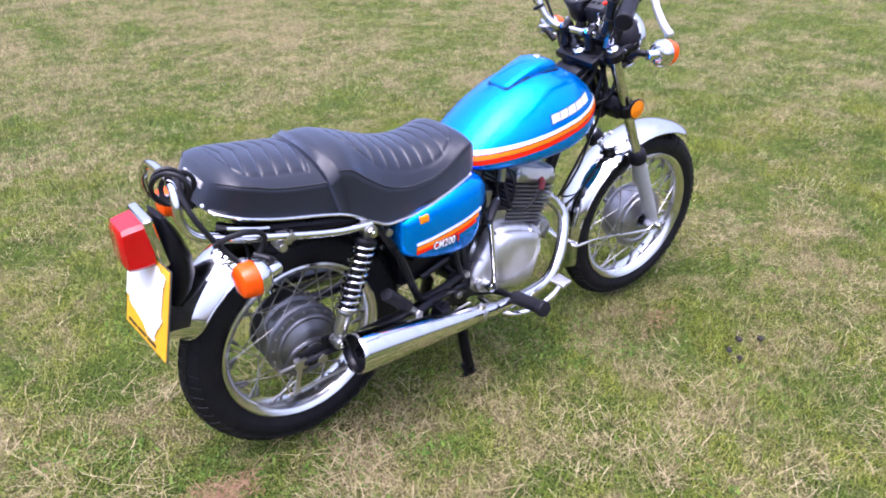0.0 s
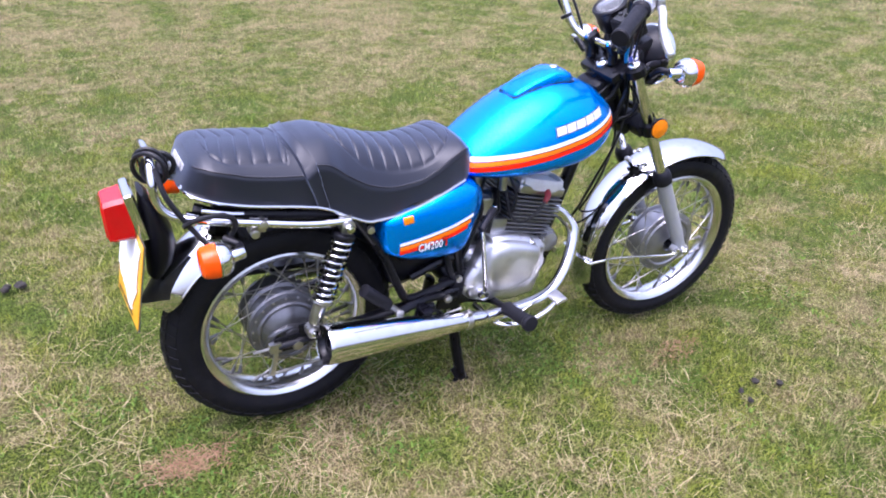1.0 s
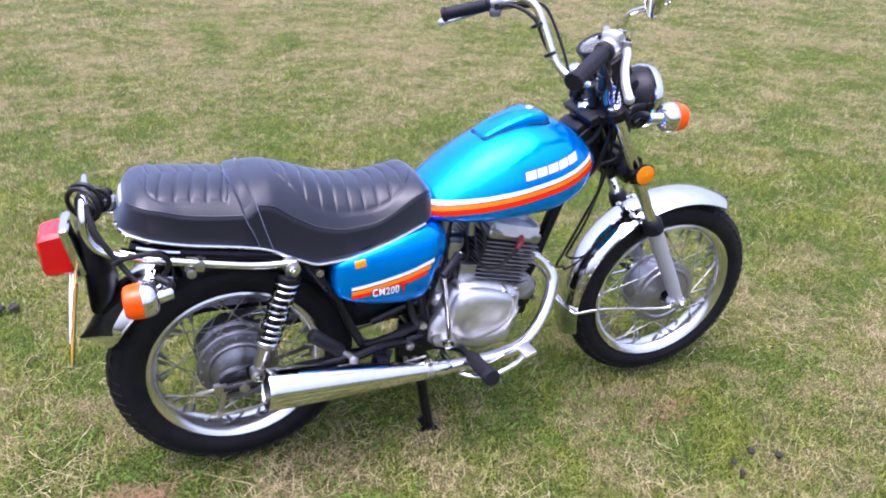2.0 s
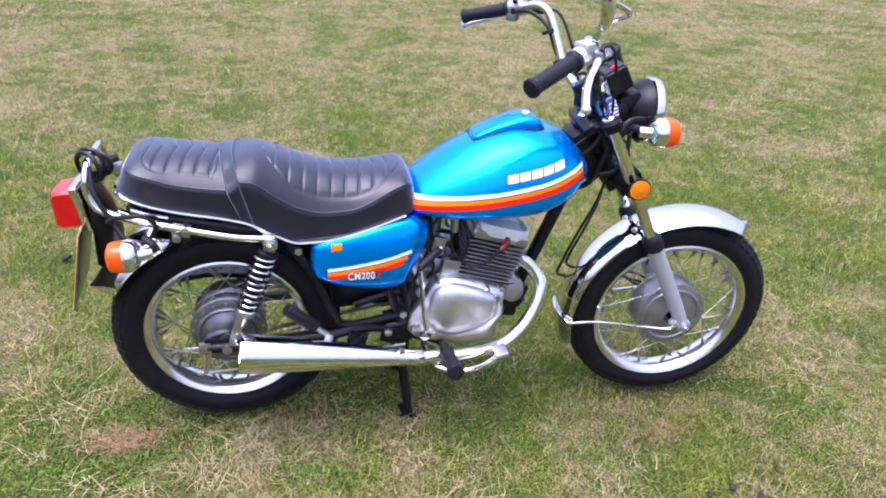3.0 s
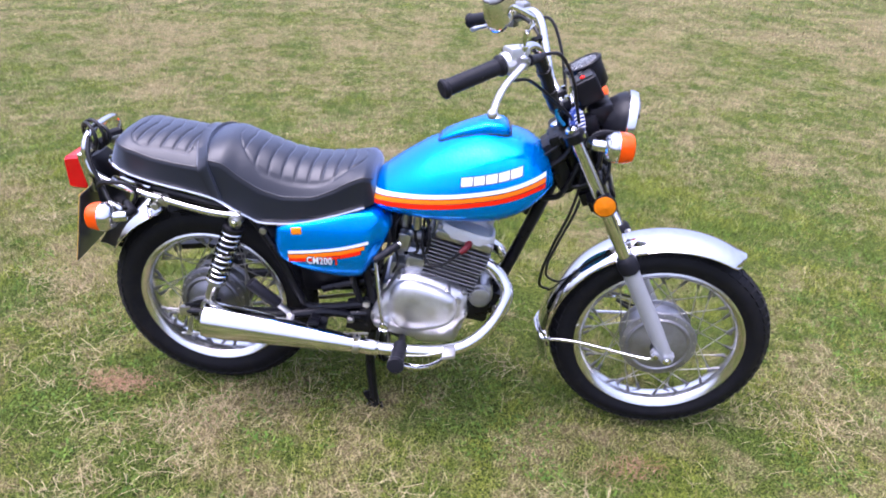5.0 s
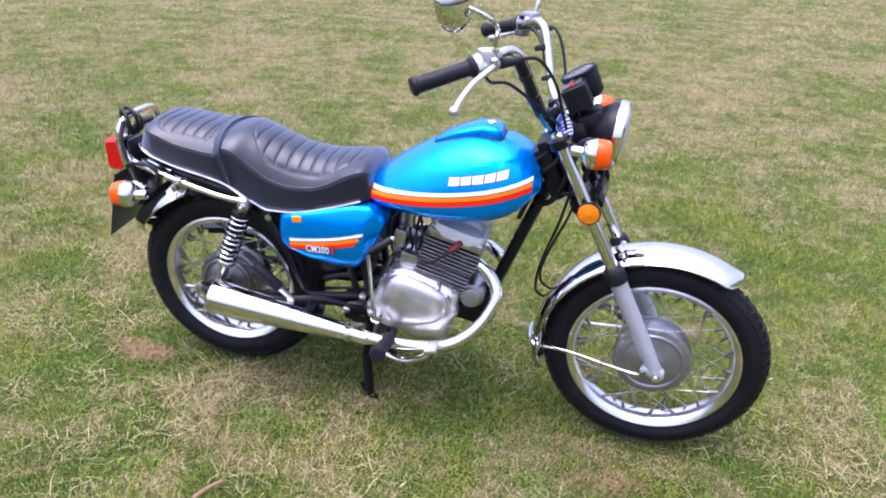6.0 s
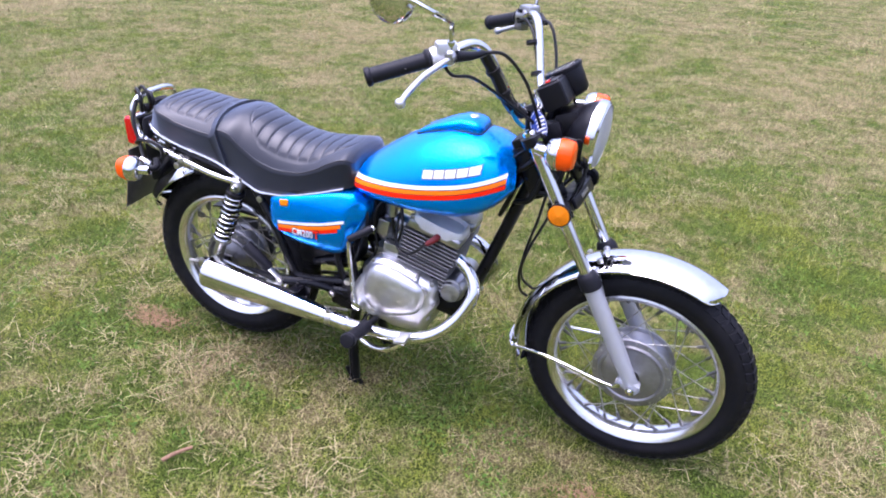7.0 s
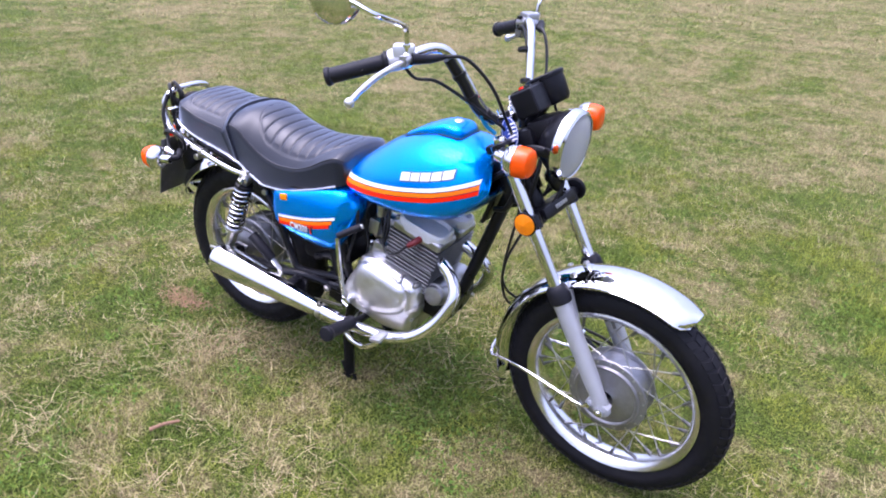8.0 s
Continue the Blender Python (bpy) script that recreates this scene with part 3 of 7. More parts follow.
def build_rim(centre, r_edge, half, parent):
    """A chromed steel rim: rolled edges and a dished well."""
    bm = bmesh.new()
    prof = [(-half, r_edge - 0.006), (-half - 0.003, r_edge - 0.001), (-half - 0.001, r_edge + 0.004), (-half + 0.003, r_edge + 0.003),
            (-half + 0.003, r_edge - 0.006), (-half * 0.45, r_edge - 0.012), (0, r_edge - 0.018), (half * 0.45, r_edge - 0.012),
            (half - 0.003, r_edge - 0.006), (half - 0.003, r_edge + 0.003), (half + 0.001, r_edge + 0.004), (half + 0.003, r_edge - 0.001),
            (half, r_edge - 0.006), (half - 0.005, r_edge - 0.014), (half * 0.5, r_edge - 0.021), (0, r_edge - 0.026),
            (-half * 0.5, r_edge - 0.021), (-half + 0.005, r_edge - 0.014)]
    seg, n = 96, len(prof)
    vs = [[bm.verts.new(centre + Vector((math.sin(2 * math.pi * i / seg) * r, y, math.cos(2 * math.pi * i / seg) * r))) for y, r in prof] for i in range(seg)]
    for i in range(seg):
        a, b = vs[i], vs[(i + 1) % seg]
        for k in range(n):
            bm.faces.new((a[k], a[(k + 1) % n], b[(k + 1) % n], b[k]))
    return part("rim", bm, RIM_CHROME, parent, "chromed steel rim with road dirt")


def build_spokes(centre, r_rim, flange_r, flange_y, parent, phase):
    """36 laced spokes with their nipples, each a part."""
    for i in range(36):
        side = -1 if i % 2 else 1
        a = 2 * math.pi * (i + phase) / 36
        twist = radians(48) * (1 if (i // 2) % 2 else -1)
        inner = centre + Vector((math.sin(a + twist) * flange_r, side * flange_y, math.cos(a + twist) * flange_r))
        outer = centre + Vector((math.sin(a) * (r_rim - 0.018), side * 0.009, math.cos(a) * (r_rim - 0.018)))
        bm = bmesh.new()
        cyl(bm, inner, outer, 0.0016, seg=6)
        part("spoke", bm, WORN_CHROME, parent)
        d = (outer - inner).normalized()
        # nipples darker than the spokes, their shadows put into the colour
        bm = bmesh.new()
        cyl(bm, outer - d * 0.026, outer + d * 0.004, 0.0040, 0.0056, 6)
        part("spoke_nipple", bm, DARK_ALLOY, parent)


def ring_of_bolts(bm, centre, radius, y, n, r, h, phase=0.0):
    for i in range(n):
        a = 2 * math.pi * (i + phase) / n
        p = Vector(centre) + Vector((math.sin(a) * radius, y, math.cos(a) * radius))
        cyl(bm, p, p + Vector((0, -h, 0)), r, seg=8)


def build_front_wheel():
    bm = bmesh.new()
    c = FRONT
    # drum with spoke flanges; the right side is a dished cover
    lathe(bm, [(0.010, -0.030), (0.021, -0.030), (0.022, -0.052), (0.026, -0.055), (0.031, -0.052), (0.055, -0.049), (0.078, -0.044), (0.0815, -0.0475), (0.0870, -0.0475), (0.0900, -0.041),
               (0.1043, -0.038), (0.1066, -0.034), (0.1043, -0.030), (0.0932, -0.027), (0.0910, 0.000), (0.0932, 0.028), (0.1021, 0.031),
               (0.1021, 0.036), (0.0910, 0.040), (0.0777, 0.048), (0.04, 0.052), (0.018, 0.056)], c, (0, 1, 0), 48)
    wheel = part("front_wheel", bm, HUB_ALLOY, bike, "spoked front wheel with an alloy drum hub")
    bm = bmesh.new()
    ring_of_bolts(bm, c, 0.0985, -0.0375, 18, 0.0028, 0.003)
    parts_of("spoke_head", bm, WORN_CHROME, wheel)
    build_tyre(c, 0.309, 0.231, 0.086, wheel, 62, [(-0.30, -0.17, 0.25, 0.0, 0.72), (-0.15, -0.02, -0.3, 0.3, 0.75), (0.02, 0.15, 0.3, 0.0, 0.75), (0.17, 0.30, -0.25, 0.3, 0.72)])
    build_rim(c, 0.231, 0.034, wheel)
    build_spokes(c, 0.229, 0.098, 0.034, wheel, 0.3)
    # axle coloured black for the shade inside the hub recess
    bm = bmesh.new()
    cyl(bm, c + Vector((0, -0.075, 0)), c + Vector((0, 0.075, 0)), 0.012, seg=16)
    part("axle", bm, BLACK_PAINT, wheel)
    # brake arm and its cable clevis on the far side
    bm = bmesh.new()
    tube(bm, [c + Vector((-0.040, 0.058, 0.030)), c + Vector((-0.085, 0.062, 0.050)), c + Vector((-0.125, 0.064, 0.078))], 0.006, 8, flat=(0.004, 0.009))
    arm = part("brake_arm", bm, BLACK_PAINT, wheel)
    bm = bmesh.new()
    cyl(bm, c + Vector((-0.128, 0.052, 0.080)), c + Vector((-0.128, 0.076, 0.080)), 0.007, seg=10)
    cyl(bm, c + Vector((-0.128, 0.064, 0.080)), c + Vector((-0.150, 0.064, 0.098)), 0.006, seg=8)
    part("clevis", bm, CHROME, arm)


def build_rear_wheel():
    bm = bmesh.new()
    c = REAR
    lathe(bm, [(0.020, -0.050), (0.086, -0.046), (0.092, -0.044), (0.094, -0.030), (0.098, -0.026), (0.098, -0.020), (0.088, -0.016),
               (0.086, 0.02), (0.094, 0.026), (0.094, 0.032), (0.07, 0.040), (0.05, 0.055), (0.02, 0.06)], c, (0, 1, 0), 48)
    wheel = part("rear_wheel", bm, DARK_ALLOY, bike, "spoked rear wheel with an alloy drum brake")
    bm = bmesh.new()
    ring_of_bolts(bm, c, 0.0900, -0.0445, 18, 0.0030, 0.003)
    parts_of("spoke_head", bm, WORN_CHROME, wheel)
    build_tyre(c, 0.298, 0.2075, 0.096, wheel, 56, [(-0.31, -0.18, 0.25, 0.0, 0.74), (-0.16, -0.02, -0.3, 0.3, 0.78), (0.02, 0.16, 0.3, 0.0, 0.78), (0.18, 0.31, -0.25, 0.3, 0.74)])
    build_rim(c, 0.2075, 0.038, wheel)
    build_spokes(c, 0.2055, 0.092, 0.026, wheel, 0.1)
    # brake plate on the right: a bright rim, a dark dish and a cast arch over the cam boss
    bm = bmesh.new()
    lathe(bm, [(0.080, -0.044), (0.0815, -0.052), (0.077, -0.056), (0.073, -0.056), (0.070, -0.053), (0.064, -0.056), (0.055, -0.064), (0.036, -0.069), (0.024, -0.071), (0.021, -0.084), (0.014, -0.086)], c, (0, 1, 0), 40)
    cyl(bm, c + Vector((-0.046, -0.056, -0.012)), c + Vector((-0.046, -0.088, -0.012)), 0.013, 0.011, 14)
    tube(bm, [c + Vector((-0.062, -0.062, -0.030)), c + Vector((-0.050, -0.070, 0.006)), c + Vector((-0.014, -0.074, 0.024)), c + Vector((0.024, -0.070, 0.018))], 0.008, 10)
    part("brake_plate", bm, DARK_ALLOY, wheel, "alloy brake plate")
    bm = bmesh.new()
    box(bm, c + Vector((-0.055, -0.094, -0.055)), (0.012, 0.006, 0.062), turn_y(14), 0.002)
    cyl(bm, c + Vector((-0.062, -0.098, -0.083)), c + Vector((-0.062, -0.085, -0.083)), 0.008, seg=10)
    part("brake_arm", bm, WORN_CHROME, wheel)
    bm = bmesh.new()
    tube(bm, [c + Vector((-0.085, -0.094, -0.088)), c + Vector((0.12, -0.105, -0.070)), c + Vector((0.46, -0.12, -0.03))], 0.0035, 8)
    part("brake_rod", bm, WORN_CHROME, wheel)
    bm = bmesh.new()
    cyl(bm, c + Vector((0, -0.120, 0)), c + Vector((0, 0.12, 0)), 0.0085, seg=14)
    cyl(bm, c + Vector((0, -0.125, 0)), c + Vector((0, -0.110, 0)), 0.0135, seg=6, bev=0.001)
    part("axle", bm, WORN_CHROME, wheel)
    # sprocket
    bm = bmesh.new()
    pts = []
    for i in range(120):
        r = 0.092 + (0.004 if i % 4 < 2 else -0.004)
        a = 2 * math.pi * i / 120
        pts.append((c.x + math.sin(a) * r, c.z + math.cos(a) * r))
    rings(bm, [[(x, 0.064, z) for x, z in pts], [(x, 0.069, z) for x, z in pts]])
    part("sprocket", bm, DARK_ALLOY, wheel)


build_front_wheel()
build_rear_wheel()


def build_chain():
    """Roller chain round both sprockets, link by link."""
    a, b = REAR + Vector((0, 0.0665, 0)), Vector((0.47, 0.0665, 0.335))
    path = []
    for i in range(37):
        path.append((a + Vector((0, 0, 0.092))).lerp(b + Vector((0, 0, 0.035)), i / 36))
    for i in range(1, 6):
        t = math.pi * i / 6
        path.append(b + Vector((math.sin(t) * 0.035, 0, math.cos(t) * 0.035)))
    for i in range(37):
        path.append((b + Vector((0, 0, -0.035))).lerp(a + Vector((0, 0, -0.092)), i / 36))
    for i in range(1, 18):
        t = math.pi + math.pi * i / 18
        path.append(a + Vector((math.sin(t) * 0.092, 0, math.cos(t) * 0.092)))
    bm = bmesh.new()
    loops = []
    for i, p in enumerate(path):
        d = (path[(i + 1) % len(path)] - path[i - 1]).normalized()
        n = Vector((-d.z, 0, d.x))
        w = 0.0045 if i % 2 else 0.0028
        loops.append([bm.verts.new(p + n * h + Vector((0, y, 0))) for h, y in ((0.0045, -w), (0.0045, w), (-0.0045, w), (-0.0045, -w))])
    for r, q in zip(loops, loops[1:] + loops[:1]):
        for k in range(4):
            bm.faces.new((r[k], r[(k + 1) % 4], q[(k + 1) % 4], q[k]))
    part("chain", bm, DARK_ALLOY, bike, "roller chain")


def build_swingarm():
    bm = bmesh.new()
    for s in (-1, 1):
        tube(bm, [(0.455, s * 0.095, 0.335), (0.30, s * 0.105, 0.325), (0.07, s * 0.108, 0.316), (-0.045, s * 0.105, 0.312)], 0.016, 12, flat=(0.011, 0.018))
        box(bm, (-0.01, s * 0.107, 0.312), (0.085, 0.010, 0.040), turn_y(0), 0.004)
        cyl(bm, (0.03, s * 0.105, 0.345), (0.03, s * 0.150, 0.345), 0.010, seg=12)
        box(bm, (0.03, s * 0.108, 0.335), (0.04, 0.012, 0.04), None, 0.005)
    cyl(bm, (0.455, -0.11, 0.335), (0.455, 0.11, 0.335), 0.02, seg=16)
    part("swingarm", bm, BLACK_PAINT, bike, "black painted swingarm")
    bm = bmesh.new()
    box(bm, (-0.052, -0.112, 0.312), (0.030, 0.016, 0.026), None, 0.003)
    cyl(bm, (-0.105, -0.112, 0.312), (-0.05, -0.112, 0.312), 0.004, seg=8)
    part("chain_adjuster", bm, WORN_CHROME, bike)
    # chain guard on the far side
    bm = bmesh.new()
    pts = [(-0.13, 0.428), (-0.05, 0.438), (0.10, 0.425), (0.30, 0.40), (0.40, 0.385)]
    loops = []
    for x, z in pts:
        loops.append([(x, 0.052, z), (x, 0.092, z), (x, 0.092, z - 0.035), (x, 0.088, z - 0.035), (x, 0.088, z - 0.006), (x, 0.052, z - 0.006)])
    rings(bm, loops)
    part("chain_guard", bm, BLACK_PAINT, bike)


def build_shock(s):
    """A rear shock: damper rod and body, chromed coil spring, eyes."""
    top, bot = Vector((0.132, s * 0.142, 0.617)), Vector((0.031, s * 0.147, 0.362))
    d = (bot - top).normalized()
    bm = bmesh.new()
    cyl(bm, top + d * 0.025, top + d * 0.185, 0.017, seg=16)
    cyl(bm, top + d * 0.018, top + d * 0.034, 0.027, seg=20, bev=0.004)
    body = part("shock_absorber", bm, BLACK_PAINT, bike, "rear shock absorber with a chromed coil spring")
    bm = bmesh.new()
    a, u, v = frame_of(d)
    pts = []
    turns = 9.5
    for i in range(int(turns * 18) + 1):
        t = i / 18.0 / turns
        ang = 2 * math.pi * turns * t
        pts.append(top + d * (0.032 + 0.158 * t) + (u * math.cos(ang) + v * math.sin(ang)) * 0.0245)
    tube(bm, pts, 0.0034, 8, smooth=False)
    part("spring", bm, CHROME, body, "chromed coil spring")
    bm = bmesh.new()
    lathe(bm, [(0.026, 0.188), (0.027, 0.196), (0.020, 0.202), (0.0165, 0.206), (0.0155, 0.250), (0.012, 0.258)], top, d, 20)
    cyl(bm, bot + Vector((0, -s * 0.012, 0)), bot + Vector((0, s * 0.016, 0)), 0.016, seg=16)
    part("lower_body", bm, WORN_CHROME, body)
    bm = bmesh.new()
    cyl(bm, top + Vector((0, -s * 0.016, 0)), top + Vector((0, s * 0.012, 0)), 0.017, seg=16, bev=0.002)
    box(bm, top + d * 0.012, (0.026, 0.020, 0.022), None, 0.004)
    part("upper_eye", bm, WORN_CHROME, body)
    for p in (top, bot):
        bm = bmesh.new()
        cyl(bm, p + Vector((0, s * 0.010, 0)), p + Vector((0, s * 0.024, 0)), 0.0105, seg=6, bev=0.001)
        lathe(bm, [(0.006, 0), (0.005, 0.003), (0.001, 0.004)], p + Vector((0, s * 0.024, 0)), (0, s, 0), 10)
        part("nut", bm, CHROME, body)


def build_frame():
    """Black tubular frame: backbone, down tube, cradle loops, seat rails."""
    bm = bmesh.new()
    tube(bm, [(0.945, 0, 0.80), (0.85, 0, 0.76), (0.60, 0, 0.66), (0.45, 0, 0.60)], 0.026, 12)
    cyl(bm, (0.932, 0, 0.862), (0.995, 0, 0.742), 0.030, seg=18)
    tube(bm, [(0.955, 0, 0.765), (0.90, 0, 0.62), (0.835, 0, 0.45), (0.80, 0, 0.36), (0.795, 0, 0.33)], 0.018, 12, flat=(0.017, 0.020))
    box(bm, (0.895, 0, 0.685), (0.012, 0.05, 0.13), turn_y(22), 0.004)
    for s in (-1, 1):
        tube(bm, [(0.50, s * 0.05, 0.63), (0.44, s * 0.105, 0.63), (0.25, s * 0.115, 0.628), (0.10, s * 0.112, 0.642), (-0.12, s * 0.10, 0.682), (-0.18, s * 0.07, 0.692)], 0.013, 10)
        tube(bm, [(0.43, s * 0.09, 0.62), (0.45, s * 0.09, 0.50), (0.475, s * 0.085, 0.35), (0.50, s * 0.08, 0.275)], 0.013, 10)
        tube(bm, [(0.16, s * 0.115, 0.625), (0.232, s * 0.118, 0.50), (0.275, s * 0.118, 0.392), (0.31, s * 0.115, 0.352), (0.45, s * 0.10, 0.362)], 0.011, 10)
        tube(bm, [(0.47, s * 0.085, 0.30), (0.36, s * 0.125, 0.345), (0.255, s * 0.150, 0.345)], 0.012, 10)
        box(bm, (0.455, s * 0.092, 0.325), (0.09, 0.010, 0.11), turn_y(-10), 0.006)
    box(bm, (0.80, 0, 0.355), (0.03, 0.09, 0.07), turn_y(20), 0.004)
    box(bm, (0.945, 0, 0.768), (0.050, 0.100, 0.150), turn_y(-27), 0.02)
    f = part("frame", bm, BLACK_PAINT, bike, "black tubular steel frame")
    bm = bmesh.new()
    for s in (-1, 1):
        for p in ((0.258, 0.150, 0.345, 0.012), (0.415, 0.120, 0.325, 0.011), (0.457, 0.100, 0.365, 0.011), (0.195, 0.123, 0.585, 0.010), (0.81, 0.05, 0.345, 0.008), (0.79, 0.05, 0.385, 0.008)):
            q = Vector((p[0], s * p[1], p[2]))
            cyl(bm, q, q + Vector((0, s * 0.012, 0)), p[3], seg=6, bev=0.001)
    parts_of("frame_bolt", bm, WORN_CHROME, f)
    # battery box and inner mudguard that fill the space behind the covers
    bm = bmesh.new()
    box(bm, (0.375, 0, 0.535), (0.20, 0.20, 0.15), turn_y(-8), 0.02)
    part("battery_box", bm, BLACK_PLASTIC, bike)
    bm = bmesh.new()
    box(bm, (0.355, 0, 0.425), (0.18, 0.13, 0.11), turn_y(-4), 0.025)
    part("air_box", bm, BLACK_PLASTIC, bike)
    bm = bmesh.new()
    for s in (-1, 1):
        tube(bm, [(0.33, s * 0.07, 0.385), (0.40, s * 0.075, 0.410), (0.455, s * 0.08, 0.425)], 0.012, 10)
        tube(bm, [(0.41, s * 0.09, 0.50), (0.425, s * 0.10, 0.42), (0.45, s * 0.10, 0.34)], 0.010, 8)
        box(bm, (0.435, s * 0.095, 0.300), (0.07, 0.012, 0.06), turn_y(12), 0.006)
    parts_of("frame_bracket", bm, BLACK_PAINT, f)


def build_centre_stand():
    bm = bmesh.new()
    for s in (-1, 1):
        tube(bm, [(0.468, s * 0.075, 0.262), (0.462, s * 0.090, 0.17), (0.472, s * 0.105, 0.07), (0.478, s * 0.112, 0.028)], 0.011, 10, flat=(0.013, 0.022))
        tube(bm, [(0.456, s * 0.112, 0.022), (0.475, s * 0.112, 0.012), (0.500, s * 0.112, 0.020)], 0.008, 10, flat=(0.012, 0.006))
        box(bm, (0.462, s * 0.11, 0.045), (0.022, 0.008, 0.045), turn_y(-25), 0.003)
    cyl(bm, (0.466, -0.09, 0.18), (0.466, 0.09, 0.18), 0.009, seg=10)
    st = part("centre_stand", bm, BLACK_PAINT, bike, "black centre stand planted in the grass")
    bm = bmesh.new()
    pts = []
    for i in range(110):
        t = i / 109
        pts.append(Vector((0.44, -0.07, 0.28)).lerp(Vector((0.47, -0.085, 0.17)), t) + Vector((math.cos(i * 0.7), math.sin(i * 0.7), 0)) * 0.006)
    tube(bm, pts, 0.0016, 6, smooth=False)
    part("return_spring", bm, WORN_CHROME, st)


build_chain()
build_swingarm()
for side in (-1, 1):
    build_shock(side)
build_frame()
build_centre_stand()


# ---- engine ----
CYL_AXIS = 16.0        # forward lean of the cylinders, degrees


def on_cyl(along, up, y=0.0):
    """A place on the cylinder block: along to the front, up its leaning axis."""
    a = radians(CYL_AXIS)
    return Vector((0.655 + along * math.cos(a) + up * math.sin(a), y, 0.400 - along * math.sin(a) + up * math.cos(a)))


def build_engine():
    bm = bmesh.new()
    box(bm, (0.60, 0, 0.35), (0.235, 0.165, 0.145), turn_y(4), 0.03, 3)
    box(bm, (0.64, 0, 0.285), (0.13, 0.13, 0.055), None, 0.014)
    box(bm, on_cyl(0, 0.006), (0.155, 0.185, 0.045), turn_y(CYL_AXIS), 0.014)
    box(bm, (0.555, 0, 0.44), (0.085, 0.11, 0.06), turn_y(10), 0.012)
    engine = part("engine", bm, ALLOY, bike, "air-cooled twin-cylinder engine of cast alloy")
    # right crankcase cover with a raised round of the clutch and a step
    outline = smooth_outline([(0.468, 0.322), (0.474, 0.356), (0.490, 0.385), (0.514, 0.418), (0.536, 0.458), (0.562, 0.472), (0.604, 0.470), (0.665, 0.450), (0.718, 0.426), (0.732, 0.408), (0.730, 0.378),
                              (0.734, 0.352), (0.724, 0.330), (0.714, 0.300), (0.704, 0.268), (0.680, 0.260), (0.610, 0.258), (0.585, 0.268), (0.551, 0.274), (0.515, 0.284), (0.486, 0.298)], 3)
    for s in (-1, 1):
        bm = bmesh.new()
        shell(bm, outline, [(s * 0.080, 1.0), (s * 0.106, 1.0), (s * 0.111, 0.988), (s * 0.1145, 0.970), (s * 0.118, 0.945), (s * 0.1225, 0.91), (s * 0.127, 0.86), (s * 0.130, 0.78), (s * 0.131, 0.60), (s * 0.131, 0.30), (s * 0.131, 0.05)])
        cover = part("crankcase_cover", bm, POLISHED, engine, "polished alloy crankcase cover", 50)
        # low raised lobe over the clutch that runs out to the front
        bm = bmesh.new()
        shell(bm, smooth_outline([(0.524, 0.365), (0.528, 0.410), (0.546, 0.446), (0.582, 0.458), (0.640, 0.444), (0.690, 0.420), (0.702, 0.398), (0.699, 0.362), (0.684, 0.336), (0.650, 0.318), (0.590, 0.305), (0.545, 0.320)], 5),
              [(s * 0.122, 1.06), (s * 0.130, 1.03), (s * 0.1365, 0.985), (s * 0.1415, 0.925), (s * 0.1455, 0.84), (s * 0.1485, 0.70), (s * 0.1505, 0.48), (s * 0.1514, 0.24), (s * 0.1516, 0.05)])
        part("clutch_bulge", bm, POLISHED, engine, "", 50)
        bm = bmesh.new()
        cyl(bm, (0.677, s * 0.10, 0.437), (0.677, s * 0.128, 0.427), 0.011, 0.010, 14, 0.002)
        part("oil_plug", bm, ALLOY, cover)
        bm = bmesh.new()
        cyl(bm, (0.703, s * 0.10, 0.408), (0.703, s * 0.130, 0.404), 0.015, 0.013, 18, 0.003)
        part("adjuster_cap", bm, ALLOY, cover)
        bm = bmesh.new()
        cyl(bm, (0.498, s * 0.09, 0.325), (0.498, s * 0.130, 0.325), 0.026, 0.022, 20, 0.004)
        part("kick_boss", bm, ALLOY, cover)
        for x, z in ((0.506, 0.392), (0.548, 0.461), (0.640, 0.449), (0.722, 0.424), (0.725, 0.362), (0.712, 0.315), (0.690, 0.272), (0.610, 0.270), (0.560, 0.296), (0.478, 0.345)):
            bm = bmesh.new()
            cyl(bm, (x, s * 0.085, z), (x, s * 0.115, z), 0.0085, 0.0080, 12, 0.0015)
            cyl(bm, (x, s * 0.115, z), (x, s * 0.119, z), 0.0048, seg=10)
            part("cover_screw", bm, ALLOY, cover)
    # finned cylinder block and head
    bm = bmesh.new()
    for y in (-0.045, 0.045):
        box(bm, on_cyl(0.0, 0.075, y), (0.095, 0.075, 0.15), turn_y(CYL_AXIS), 0.012)
    box(bm, on_cyl(0, 0.075), (0.085, 0.12, 0.15), turn_y(CYL_AXIS), 0.01)
    block = part("cylinder_block", bm, FIN_PAINT, engine)
    for k in range(13):
        bm = bmesh.new()
        up = 0.020 + k * 0.0115
        wide = 0.098 if k > 6 else 0.092
        half = 0.152 if k < 8 else 0.166
        box(bm, on_cyl(0.008, up), (half, 2 * wide, 0.0042), turn_y(CYL_AXIS), 0.001, 1)
        part("fin", bm, FIN_ALLOY, block)
